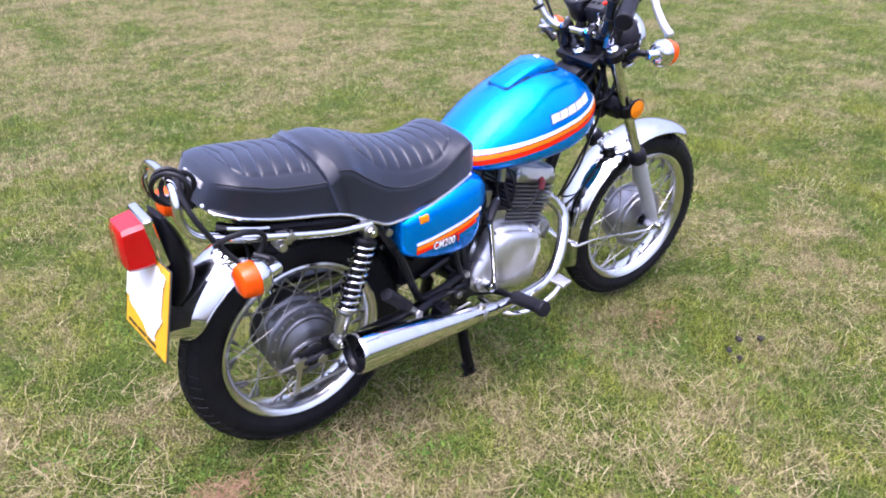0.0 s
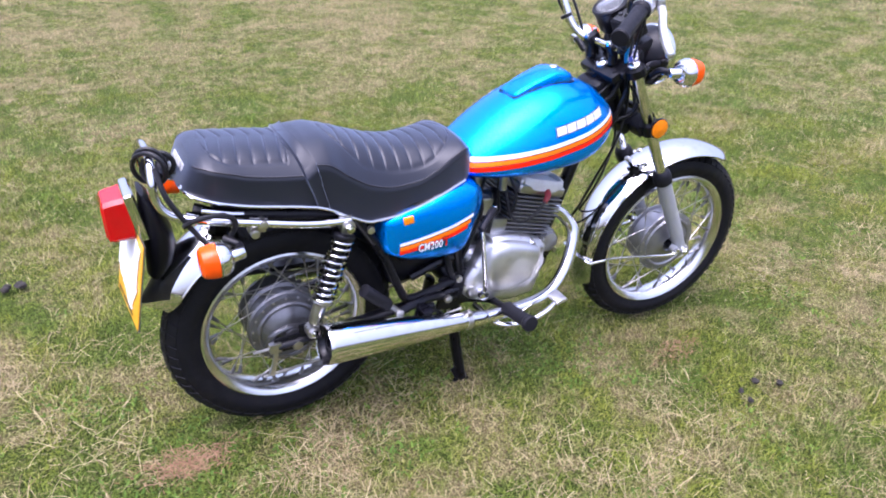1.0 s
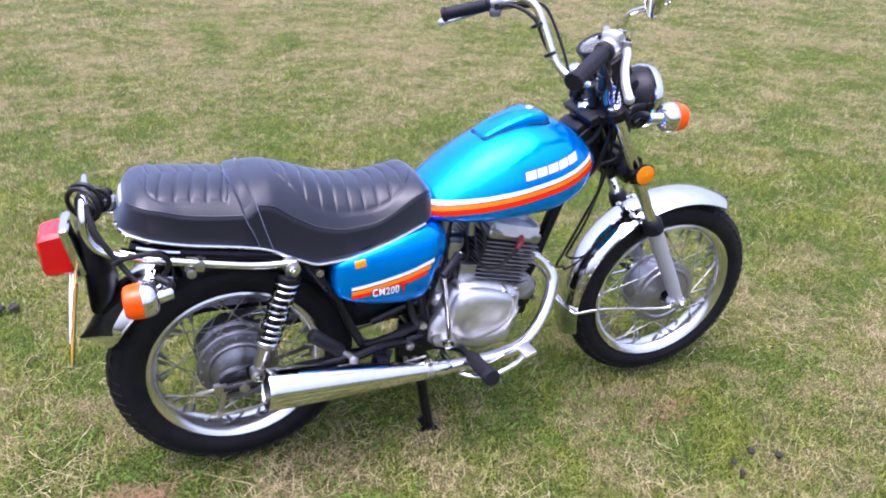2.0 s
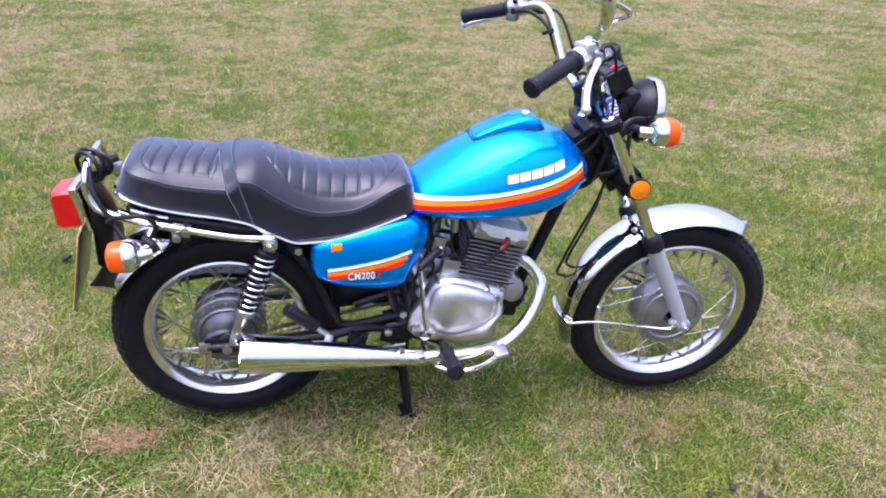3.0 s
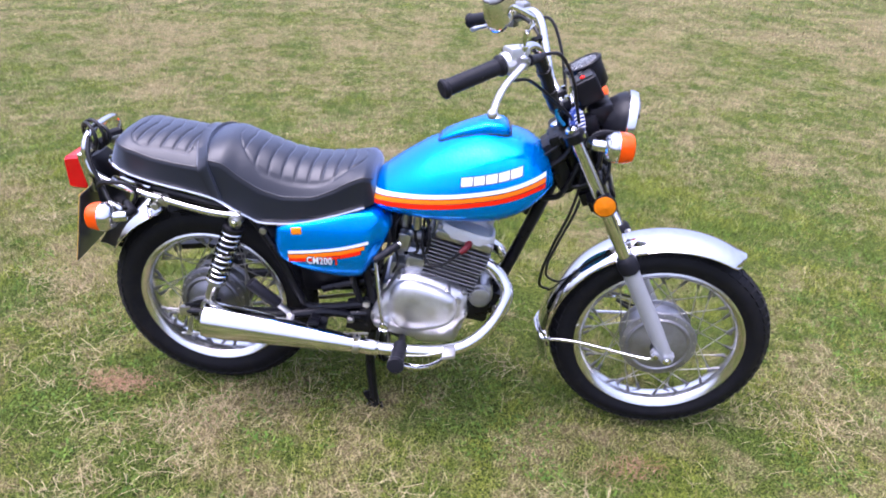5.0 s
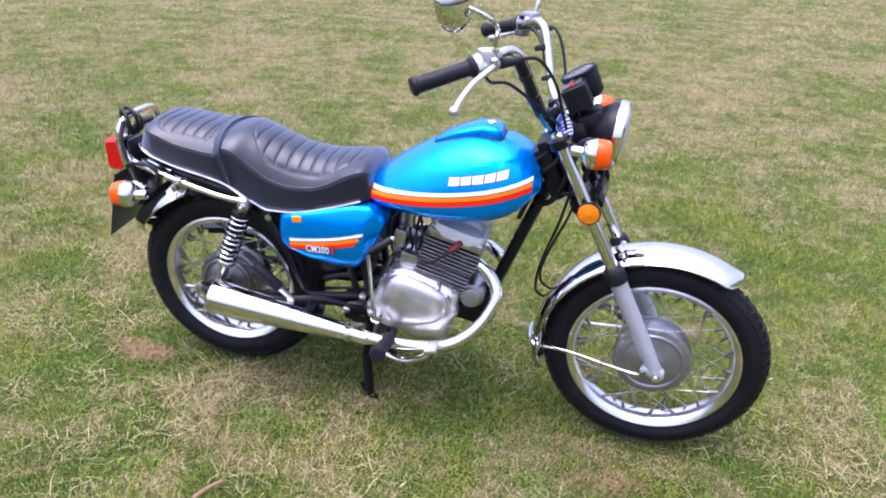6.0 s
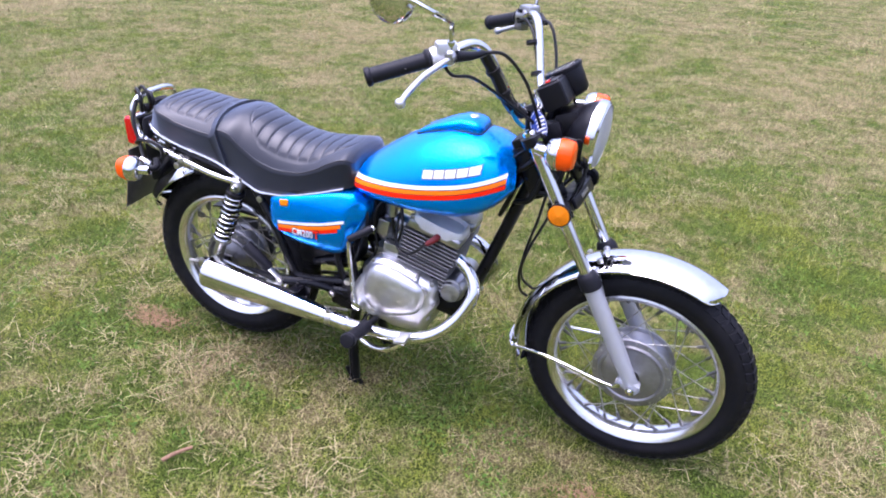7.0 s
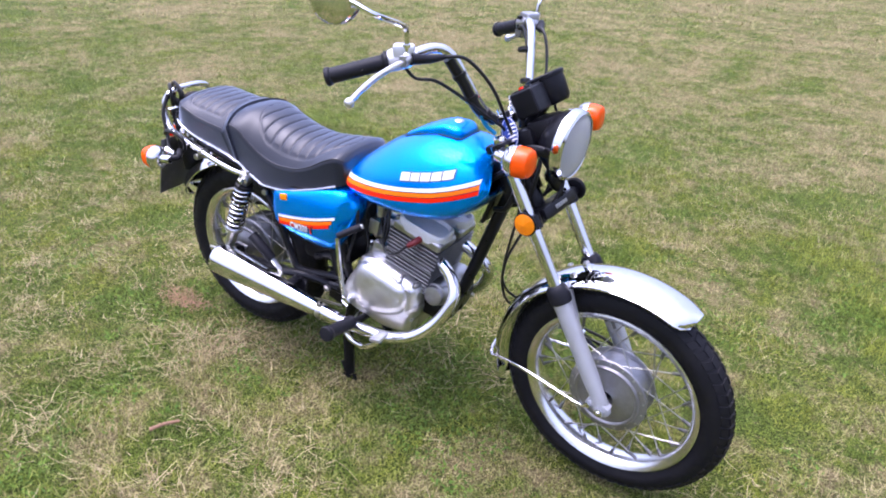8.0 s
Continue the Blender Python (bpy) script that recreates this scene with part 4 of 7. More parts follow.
    # rocker boxes, one over each cylinder, with a recessed panel
    for s in (-1, 1):
        bm = bmesh.new()
        box(bm, on_cyl(0.010, 0.180, s * 0.054), (0.160, 0.090, 0.030), turn_y(CYL_AXIS), 0.012, 3)
        rocker = part("rocker_box", bm, ALLOY, engine, "cast alloy rocker cover")
        bm = bmesh.new()
        loops = []
        for k, up in ((1.0, 0.186), (1.0, 0.205), (0.975, 0.212), (0.93, 0.2155), (0.87, 0.2155), (0.835, 0.211), (0.80, 0.2045), (0.4, 0.2035), (0.05, 0.2035)):
            ring = []
            for i in range(40):
                a = 2 * math.pi * i / 40
                u = math.copysign(abs(math.cos(a)) ** 0.5, math.cos(a)) * 0.076 * k
                v = math.copysign(abs(math.sin(a)) ** 0.5, math.sin(a)) * 0.044 * k
                ring.append(on_cyl(0.012 + u, up - 0.10 * max(0.0, s * v) * 1.2, s * 0.056 + v))
            loops.append(ring)
        rings(bm, loops)
        part("rocker_lid", bm, SATIN_ALLOY, rocker, "", 40)
        for al in (-0.06, 0.066):
            for dy in (0.022, 0.086):
                bm = bmesh.new()
                cyl(bm, on_cyl(al, 0.176, s * dy), on_cyl(al, 0.204, s * dy), 0.008, seg=12, bev=0.0015)
                part("head_nut", bm, ALLOY, rocker)
        # spark plug cap and lead
        bm = bmesh.new()
        tube(bm, [(0.732, s * 0.082, 0.570), (0.725, s * 0.106, 0.564), (0.715, s * 0.117, 0.557), (0.705, s * 0.1215, 0.550)], 0.0105, 12, r1=0.0070)
        cap = part("plug_cap", bm, RED_RUBBER, engine, "red rubber spark plug cap")
        bm = bmesh.new()
        tube(bm, [(0.705, s * 0.1235, 0.551), (0.668, s * 0.123, 0.516), (0.636, s * 0.116, 0.503), (0.612, s * 0.105, 0.52), (0.605, s * 0.085, 0.575), (0.61, s * 0.05, 0.63)], 0.0036, 8)
        part("plug_lead", bm, CABLE, cap)
    # starter motor stub between the pipes
    bm = bmesh.new()
    cyl(bm, (0.765, -0.075, 0.395), (0.765, 0.075, 0.395), 0.036, seg=28, bev=0.006)
    cyl(bm, (0.765, -0.090, 0.395), (0.765, -0.070, 0.395), 0.030, seg=24, bev=0.006)
    part("starter_motor", bm, ALLOY, engine)
    bm = bmesh.new()
    box(bm, (0.745, 0, 0.335), (0.10, 0.11, 0.07), turn_y(10), 0.012)
    part("engine_mount", bm, BLACK_PAINT, engine)
    # carburettor and its rubbers
    bm = bmesh.new()
    cyl(bm, (0.50, 0, 0.555), (0.63, 0, 0.525), 0.026, seg=18)
    cyl(bm, (0.54, -0.03, 0.505), (0.54, 0.03, 0.505), 0.024, seg=18, bev=0.004)
    cyl(bm, (0.545, -0.01, 0.50), (0.552, -0.01, 0.62), 0.021, seg=18, bev=0.003)
    box(bm, (0.553, -0.055, 0.545), (0.035, 0.035, 0.05), turn_y(12), 0.006)
    carb = part("carburettor", bm, ALLOY, bike, "alloy carburettor")
    bm = bmesh.new()
    cyl(bm, (0.47, 0, 0.56), (0.525, 0, 0.55), 0.034, seg=18, bev=0.004)
    cyl(bm, (0.60, 0, 0.532), (0.635, 0, 0.524), 0.030, seg=18, bev=0.004)
    box(bm, (0.505, 0, 0.575), (0.06, 0.13, 0.09), turn_y(-5), 0.02)
    part("intake_rubber", bm, RUBBER, carb)
    for pts, r in (([(0.60, -0.05, 0.64), (0.585, -0.075, 0.58), (0.59, -0.07, 0.52), (0.555, -0.05, 0.50)], 0.0045),
                   ([(0.57, -0.04, 0.64), (0.535, -0.07, 0.60), (0.53, -0.075, 0.54), (0.54, -0.08, 0.49), (0.525, -0.07, 0.45)], 0.004),
                   ([(0.61, -0.07, 0.64), (0.625, -0.10, 0.58), (0.615, -0.102, 0.53)], 0.004),
                   ([(0.50, -0.08, 0.64), (0.52, -0.10, 0.57), (0.50, -0.10, 0.50), (0.47, -0.095, 0.42)], 0.005)):
        bm = bmesh.new()
        tube(bm, pts, r, 8)
        part("hose", bm, CABLE, carb)
    bm = bmesh.new()
    box(bm, (0.585, -0.075, 0.485), (0.05, 0.03, 0.05), turn_y(10), 0.007)
    cyl(bm, (0.59, -0.085, 0.595), (0.59, -0.085, 0.635), 0.011, seg=12)
    parts_of("engine_breather", bm, ALLOY, engine)


def build_exhaust(s):
    """One side of the exhaust: header, collar, long tapered silencer."""
    bm = bmesh.new()
    tube(bm, [(0.740, s * 0.060, 0.498), (0.780, s * 0.066, 0.492), (0.820, s * 0.078, 0.458), (0.838, s * 0.100, 0.415), (0.808, s * 0.128, 0.350),
              (0.755, s * 0.155, 0.300), (0.69, s * 0.174, 0.277), (0.60, s * 0.182, 0.273), (0.47, s * 0.185, 0.279)], 0.0175, 18)
    pipe = part("exhaust_pipe", bm, CHROME, bike, "chromed exhaust header pipe")
    bm = bmesh.new()
    a, b = Vector((0.500, s * 0.184, 0.276)), Vector((0.040, s * 0.200, 0.350))
    d = b - a
    L = d.length
    lathe(bm, [(0.0185, 0.0), (0.0205, 0.004), (0.0215, 0.02), (0.0215, 0.055), (0.024, 0.075), (0.032, 0.18), (0.041, 0.30), (0.0475, 0.40), (0.0495, L - 0.012),
               (0.0492, L - 0.003), (0.0478, L), (0.0462, L - 0.001), (0.0455, L - 0.005)], a, d, 40, True, False)
    muff = part("silencer", bm, CHROME, bike, "long tapered chrome silencer")
    bm = bmesh.new()
    e = a + d * ((L - 0.004) / L)
    n = d.normalized()
    lathe(bm, [(0.0458, 0.0), (0.0445, -0.010), (0.040, -0.016), (0.018, -0.020), (0.016, -0.010), (0.0135, -0.010), (0.012, -0.05), (0.001, -0.05)], e, n, 32, False, True)
    part("outlet", bm, BLACK_PAINT, muff, "black silencer outlet")
    bm = bmesh.new()
    p = a + d * (0.06 / L)
    lathe(bm, [(0.0222, -0.008), (0.0245, -0.007), (0.0245, 0.007), (0.0222, 0.008)], p, d, 28, False, False)
    box(bm, p + Vector((0, s * 0.006, 0.026)), (0.016, 0.018, 0.012), None, 0.003)
    part("clamp", bm, WORN_CHROME, muff)
    bm = bmesh.new()
    box(bm, (0.33, s * 0.150, 0.325), (0.05, 0.006, 0.05), turn_y(15), 0.002)
    box(bm, (0.325, s * 0.170, 0.345), (0.03, 0.04, 0.006), turn_y(0), 0.002)
    part("hanger", bm, BLACK_PAINT, muff)
    # the flange where the header meets the head
    bm = bmesh.new()
    cyl(bm, (0.735, s * 0.060, 0.515), (0.752, s * 0.062, 0.513), 0.027, seg=20, bev=0.003)
    part("flange", bm, ALLOY, pipe)


def build_foot_controls():
    # rubber foot pegs, tilted up a little
    for s in (-1, 1):
        bm = bmesh.new()
        tube(bm, [(0.50, s * 0.07, 0.268), (0.555, s * 0.12, 0.278), (0.560, s * 0.19, 0.292)], 0.010, 10)
        peg = part("foot_peg", bm, BLACK_PAINT, bike, "black rubber foot peg")
        bm = bmesh.new()
        d = Vector((0.0, s, 0.17)).normalized()
        a = Vector((0.560, s * 0.192, 0.294))
        lathe(bm, [(0.012, 0), (0.019, 0.002), (0.020, 0.010), (0.0185, 0.014), (0.0185, 0.098), (0.0215, 0.102), (0.0225, 0.112), (0.020, 0.117), (0.006, 0.118)], a, d, 20)
        part("peg_rubber", bm, RUBBER, peg)
        # folded passenger peg behind the silencer hanger
        bm = bmesh.new()
        q, r = Vector((0.256, s * 0.152, 0.350)), Vector((0.158, s * 0.165, 0.448))
        k = (r - q)
        cyl(bm, q, q + k * 0.35, 0.008, seg=10)
        pp = part("passenger_peg", bm, WORN_CHROME, bike, "folded passenger foot peg")
        bm = bmesh.new()
        cyl(bm, q + k * 0.30, r, 0.0165, seg=16, bev=0.003)
        part("peg_rubber", bm, RUBBER, pp)
    # brake pedal: a chromed lever that runs under the pipe to a flat pad
    bm = bmesh.new()
    tube(bm, [(0.515, -0.10, 0.262), (0.530, -0.175, 0.250), (0.560, -0.205, 0.246), (0.62, -0.222, 0.250), (0.665, -0.236, 0.278), (0.692, -0.240, 0.306)], 0.0085, 12)
    pedal = part("brake_pedal", bm, CHROME, bike, "chromed brake pedal")
    bm = bmesh.new()
    box(bm, (0.692, -0.238, 0.318), (0.034, 0.050, 0.010), Matrix.Rotation(radians(-12), 4, 'Y'), 0.004)
    part("pedal_pad", bm, POLISHED, pedal)
    # kick starter: lever, folding pedal
    bm = bmesh.new()
    tube(bm, [(0.510, -0.140, 0.322), (0.508, -0.158, 0.350), (0.500, -0.162, 0.42), (0.490, -0.156, 0.528)], 0.007, 10, flat=(0.0055, 0.0085))
    cyl(bm, (0.510, -0.120, 0.325), (0.510, -0.160, 0.325), 0.014, seg=16, bev=0.002)
    kick = part("kick_starter", bm, CHROME, bike, "chromed kick start lever")
    bm = bmesh.new()
    cyl(bm, (0.488, -0.154, 0.530), (0.545, -0.118, 0.562), 0.0095, 0.0110, 14, 0.002)
    part("kick_pedal", bm, RUBBER, kick)
    bm = bmesh.new()
    cyl(bm, (0.543, -0.119, 0.561), (0.549, -0.1155, 0.5645), 0.007, seg=10)
    part("pedal_end", bm, CHROME, kick)


build_engine()
for side in (-1, 1):
    build_exhaust(side)
build_foot_controls()


# ---- tank, covers, seat ----
TANK_W = [(0.468, 0.082), (0.49, 0.102), (0.54, 0.126), (0.62, 0.149), (0.70, 0.158), (0.78, 0.159), (0.83, 0.152), (0.87, 0.138), (0.90, 0.120), (0.915, 0.106), (0.922, 0.097)]
TANK_TOP = [(0.468, 0.704), (0.485, 0.724), (0.52, 0.752), (0.56, 0.780), (0.62, 0.815), (0.69, 0.842), (0.76, 0.854), (0.83, 0.848), (0.87, 0.834), (0.90, 0.812), (0.915, 0.796), (0.922, 0.786)]
TANK_BOT = [(0.468, 0.650), (0.50, 0.634), (0.56, 0.624), (0.64, 0.621), (0.74, 0.624), (0.80, 0.633), (0.84, 0.648), (0.87, 0.668), (0.90, 0.697), (0.915, 0.717), (0.922, 0.728)]
TANK_ROUND = [(0.468, 1.90), (0.62, 2.02), (0.75, 2.30), (0.85, 2.40), (0.922, 2.35)]
TANK_MID = [(0.468, 0.672), (0.60, 0.676), (0.75, 0.684), (0.85, 0.702), (0.90, 0.728), (0.922, 0.742)]


def tank_point(x, a, out=0.0):
    """The tank's skin: a is the angle round the section, 0 at its right flank, 90 at the top."""
    w, t, b, m = (glide(x, k) for k in (TANK_W, TANK_TOP, TANK_BOT, TANK_MID))
    c, s = math.cos(a), math.sin(a)
    nu = glide(x, TANK_ROUND) if s >= 0 else 2.2
    y = -(w + out) * math.copysign(abs(c) ** (2 / nu), c)
    z = m + ((t - m + out) * abs(s) ** (2 / nu) if s >= 0 else -(m - b + out) * abs(s) ** (2 / nu))
    return Vector((x, y, z))


def tank_angle(x, z):
    """The angle at which the right flank has height z."""
    lo, hi = radians(-85), radians(85)
    for _ in range(30):
        mid = (lo + hi) / 2
        if tank_point(x, mid).z < z:
            lo = mid
        else:
            hi = mid
    return (lo + hi) / 2


def build_tank():
    bm = bmesh.new()
    def tank_end(a):
        """Where the skin at angle a meets the cut that makes room for the steering head."""
        lo, hi = 0.80, 0.922
        for _ in range(30):
            m = (lo + hi) / 2
            if m < 0.922 - 6.5 * max(0.0, tank_point(m, a).z - 0.752) ** 2:
                lo = m
            else:
                hi = m
        return lo
    ends = [tank_end(2 * math.pi * k / 72) for k in range(72)]
    xs = [0.5 - 0.5 * math.cos(math.pi * i / 56) for i in range(57)]
    loops = [[tank_point(0.468 + (ends[k] - 0.468) * x, 2 * math.pi * k / 72) for k in range(72)] for x in xs]
    middle = Vector((0.905, 0, 0.735))
    for k, dx in ((0.985, 0.003), (0.965, 0.003), (0.95, -0.001), (0.945, -0.010)):
        loops.append([middle + (p - middle) * k + Vector((dx, 0, 0)) for p in loops[56]])
    rings(bm, loops, True, False)
    tank = part("fuel_tank", bm, BLUE, bike, "glossy bright blue fuel tank with striped flanks", 60)
    # hollow at the front that takes the steering head; its shade is painted black
    bm = bmesh.new()
    front = loops[-1]
    rings(bm, [[middle + (p - middle) * k + Vector((dx, 0, 0)) for p in front] for k, dx in ((1.004, 0.002), (0.98, -0.03), (0.88, -0.06), (0.5, -0.075), (0.05, -0.075))], False, True)
    part("steering_hollow", bm, RUBBER, tank)
    base = [(0.470, 0.701), (0.55, 0.709), (0.62, 0.717), (0.70, 0.728), (0.78, 0.743), (0.84, 0.758), (0.906, 0.779)]
    for s in (1, -1):
        low = 0.0
        for name, mat, wide, text in (("white_stripe", WHITE_STRIPE, 0.0100, "white painted stripe"), ("dark_line", DARK_LINE, 0.0018, ""),
                                      ("orange_stripe", ORANGE_STRIPE, 0.0104, "orange painted stripe"), ("dark_line", DARK_LINE, 0.0012, ""), ("red_stripe", RED_STRIPE, 0.0110, "red painted stripe")):
            bm = bmesh.new()
            grid = []
            for i in range(49):
                x = 0.4705 + (0.906 - 0.4705) * i / 48
                z = glide(x, base) - low
                a0, a1 = tank_angle(x, z), tank_angle(x, z - wide)
                row = []
                for k in range(4):
                    p = tank_point(x, a0 + (a1 - a0) * k / 3, 0.0009)
                    row.append(bm.verts.new((p.x, p.y * s, p.z)))
                grid.append(row)
            for i in range(48):
                for k in range(3):
                    bm.faces.new((grid[i][k], grid[i + 1][k], grid[i + 1][k + 1], grid[i][k + 1]))
            part(name, bm, mat, tank, text, 80)
            low += wide + 0.0004
        # maker's badge: five plain silver blocks on a dark edge
        widths = [0.0305, 0.029, 0.0305, 0.029, 0.0305]
        x = 0.700
        for w in widths:
            for mat, grow, lift, nm in ((DARK_LINE, 0.0022, 0.0012, "badge_edge"), (BADGE_SILVER, 0.0, 0.0030, "badge_block")):
                bm = bmesh.new()
                grid = []
                for i in range(5):
                    u = x - grow + (w - 0.0035 + 2 * grow) * i / 4
                    z0 = glide(u, base) + 0.0175 - grow
                    row = []
                    for k in range(3):
                        a = tank_angle(u, z0 + (0.0195 + 2 * grow) * k / 2)
                        row.append(a)
                    grid.append((u, row))
                top = [[tank_point(u, a, lift) for a in row] for u, row in grid]
                low_ = [[tank_point(u, a, 0.0) for a in row] for u, row in grid]
                for layer in (top,):
                    vv = [[bm.verts.new((p.x, p.y * s, p.z)) for p in row] for row in layer]
                    for i in range(4):
                        for k in range(2):
                            bm.faces.new((vv[i][k], vv[i + 1][k], vv[i + 1][k + 1], vv[i][k + 1]))
                    edge = [(i, 0) for i in range(5)] + [(4, 1), (4, 2)] + [(i, 2) for i in (3, 2, 1, 0)] + [(0, 1)]
                    lowv = {e: bm.verts.new((low_[e[0]][e[1]].x, low_[e[0]][e[1]].y * s, low_[e[0]][e[1]].z)) for e in edge}
                    for e, g in zip(edge, edge[1:] + edge[:1]):
                        bm.faces.new((vv[e[0]][e[1]], vv[g[0]][g[1]], lowv[g], lowv[e]))
                part(nm, bm, mat, tank, "silver badge" if nm == "badge_block" else "")
            x += w
    # hinged cover over the filler, with its lock
    bm = bmesh.new()
    loops = []
    plan = [(-0.5, 0.030), (-0.46, 0.037), (-0.2, 0.043), (0.2, 0.048), (0.42, 0.049), (0.49, 0.042), (0.5, 0.030)]
    length, mid_x = 0.176, 0.726
    outline = [(mid_x + k * length, -w) for k, w in plan] + [(mid_x + k * length, w) for k, w in reversed(plan)]
    cx = mid_x

    def lid_level(scale, rise):
        ring = []
        for x, y in outline:
            u, v = cx + (x - cx) * scale, y * scale
            t = (u - 0.638) / 0.176
            skin = glide(u, TANK_TOP) - 1.4 * v * v
            up = glide(t, [(0, 0.007), (0.3, 0.015), (0.75, 0.026), (0.92, 0.025), (1.0, 0.016)])
            ring.append((u, v, skin - 0.022 if rise == 0 else skin + up * rise - 1.2 * v * v * rise))
        return ring
    rings(bm, [lid_level(1.0, 0), lid_level(1.0, 0.45), lid_level(0.985, 0.72), lid_level(0.93, 0.93), lid_level(0.80, 1.0), lid_level(0.4, 1.02), lid_level(0.05, 1.02)])
    lid = part("filler_cover", bm, BLUE, tank, "raised blue filler cover", 50)
    bm = bmesh.new()
    lathe(bm, [(0.012, -0.004), (0.0125, 0.001), (0.010, 0.003), (0.002, 0.003)], (0.779, 0, 0.8785), (0.05, 0, 1), 20)
    part("lock", bm, CHROME, lid)
    bm = bmesh.new()
    base_ring = [(cx + (x - cx) * 1.03, y * 1.05) for x, y in outline]
    pts = []
    for x, y in base_ring:
        w, t, m = glide(x, TANK_W), glide(x, TANK_TOP), glide(x, TANK_MID)
        k = glide(x, TANK_ROUND)
        z = m + (t - m) * max(0.0, 1 - (abs(y) / w) ** k) ** (1 / k)
        pts.append(Vector((x, y, z + 0.001)))
    tube(bm, pts + pts[:1], 0.0022, 6, smooth=False, cap=False)
    part("cover_seal", bm, RUBBER, lid)


def build_side_cover(s):
    """Blue side cover: a bulged pressing with stripes, an amber tell-tale and the model's lettering."""
    outline = smooth_outline([(0.236, 0.606), (0.224, 0.580), (0.224, 0.530), (0.240, 0.504), (0.31, 0.475), (0.384, 0.457), (0.434, 0.455), (0.456, 0.468), (0.482, 0.508), (0.501, 0.545),
                              (0.522, 0.590), (0.518, 0.622), (0.486, 0.647), (0.43, 0.649), (0.34, 0.629)], 4)
    def depth(x, z):
        k = 0.150 - 1.2 * max(0, x - 0.38) ** 2 - 2.0 * max(0, 0.30 - x) ** 2 - 3.0 * max(0, z - 0.56) ** 2 - 4.5 * max(0, 0.53 - z) ** 2
        front = 0.463 + (z - 0.52) * 0.25
        if x > front:
            k -= min(0.016, (x - front) * 1.1)
        return k
    bm = bmesh.new()
    mid = sum((Vector(p) for p in outline), Vector((0, 0))) / len(outline)
    loops = []
    for k, dy in ((1.0, -0.05), (1.0, -0.026), (0.985, -0.014), (0.955, -0.005), (0.915, -0.001), (0.87, 0.0004), (0.8, 0.001), (0.7, 0.001), (0.6, 0.001), (0.5, 0.001), (0.4, 0.001), (0.3, 0.001), (0.2, 0.001), (0.1, 0.001), (0.03, 0.001)):
        ring = []
        for p in outline:
            x, z = mid.x + (p[0] - mid.x) * k, mid.y + (p[1] - mid.y) * k
            ring.append((x, s * (depth(x, z) + dy), z))
        loops.append(ring)
    rings(bm, loops)
    cover = part("side_cover", bm, BLUE, bike, "glossy blue side cover with stripes", 50)
    low = 0.0
    top = [(0.262, 0.541), (0.33, 0.549), (0.40, 0.561), (0.45, 0.573), (0.480, 0.580)]
    for name, mat, wide in (("white_stripe", WHITE_STRIPE, 0.0085), ("dark_line", DARK_LINE, 0.002), ("orange_stripe", ORANGE_STRIPE, 0.0105), ("red_stripe", RED_STRIPE, 0.0105)):
        bm = bmesh.new()
        grid = []
        for i in range(25):
            x = 0.262 + (0.480 - 0.262 - 0.010 - low * 0.9) * i / 24
            z = glide(x, top) - low
            row = [bm.verts.new((x, s * (depth(x, z - wide * k / 2) + 0.0024), z - wide * k / 2)) for k in range(3)]
            grid.append(row)
        for i in range(24):
            for k in range(2):
                bm.faces.new((grid[i][k], grid[i + 1][k], grid[i + 1][k + 1], grid[i][k + 1]))
        part(name, bm, mat, cover)
        low += wide + 0.0003
    bm = bmesh.new()
    y = depth(0.288, 0.604)
    box(bm, (0.286, s * (y + 0.001), 0.598), (0.026, 0.010, 0.018), turn_y(-6), 0.003)
    part("amber_marker", bm, AMBER_YELLOW, cover)
    # lettering, on the side that shows
    if s > 0:
        return
    for text, x0, x1, z0, z1, mat in (("CM200", 0.3105, 0.3765, 0.5080, 0.5300, LETTER_WHITE), ("T", 0.3785, 0.3955, 0.5095, 0.5340, RED_STRIPE)):
        for ink, bold, lift in ((DARK_LINE, 0.060, 0.0030), (mat, 0.014, 0.0042)):
            cu = bpy.data.curves.new("lettering", 'FONT')
            cu.body, cu.size, cu.extrude, cu.space_character = text, 1.0, 0.02, 1.10
            cu.offset = bold
            ob = new("tmp", cu)
            me = bpy.data.meshes.new_from_object(ob.evaluated_get(bpy.context.evaluated_depsgraph_get()))
            bpy.data.objects.remove(ob)
            ux, uz = [v.co.x for v in me.vertices], [v.co.y for v in me.vertices]
            edge = 0.0 if ink is mat else 0.0014
            for v in me.vertices:
                x = x0 - edge + (x1 - x0 + 2 * edge) * (v.co.x - min(ux)) / (max(ux) - min(ux))
                z = z0 - edge + (z1 - z0 + 2 * edge) * (v.co.y - min(uz)) / (max(uz) - min(uz))
                v.co = (x, s * (depth(x, z) + lift + v.co.z * 0.02), z)
            me.materials.append(ink)
            lt = new("lettering" if ink is mat else "letter_edge", me)
            lt.parent = cover


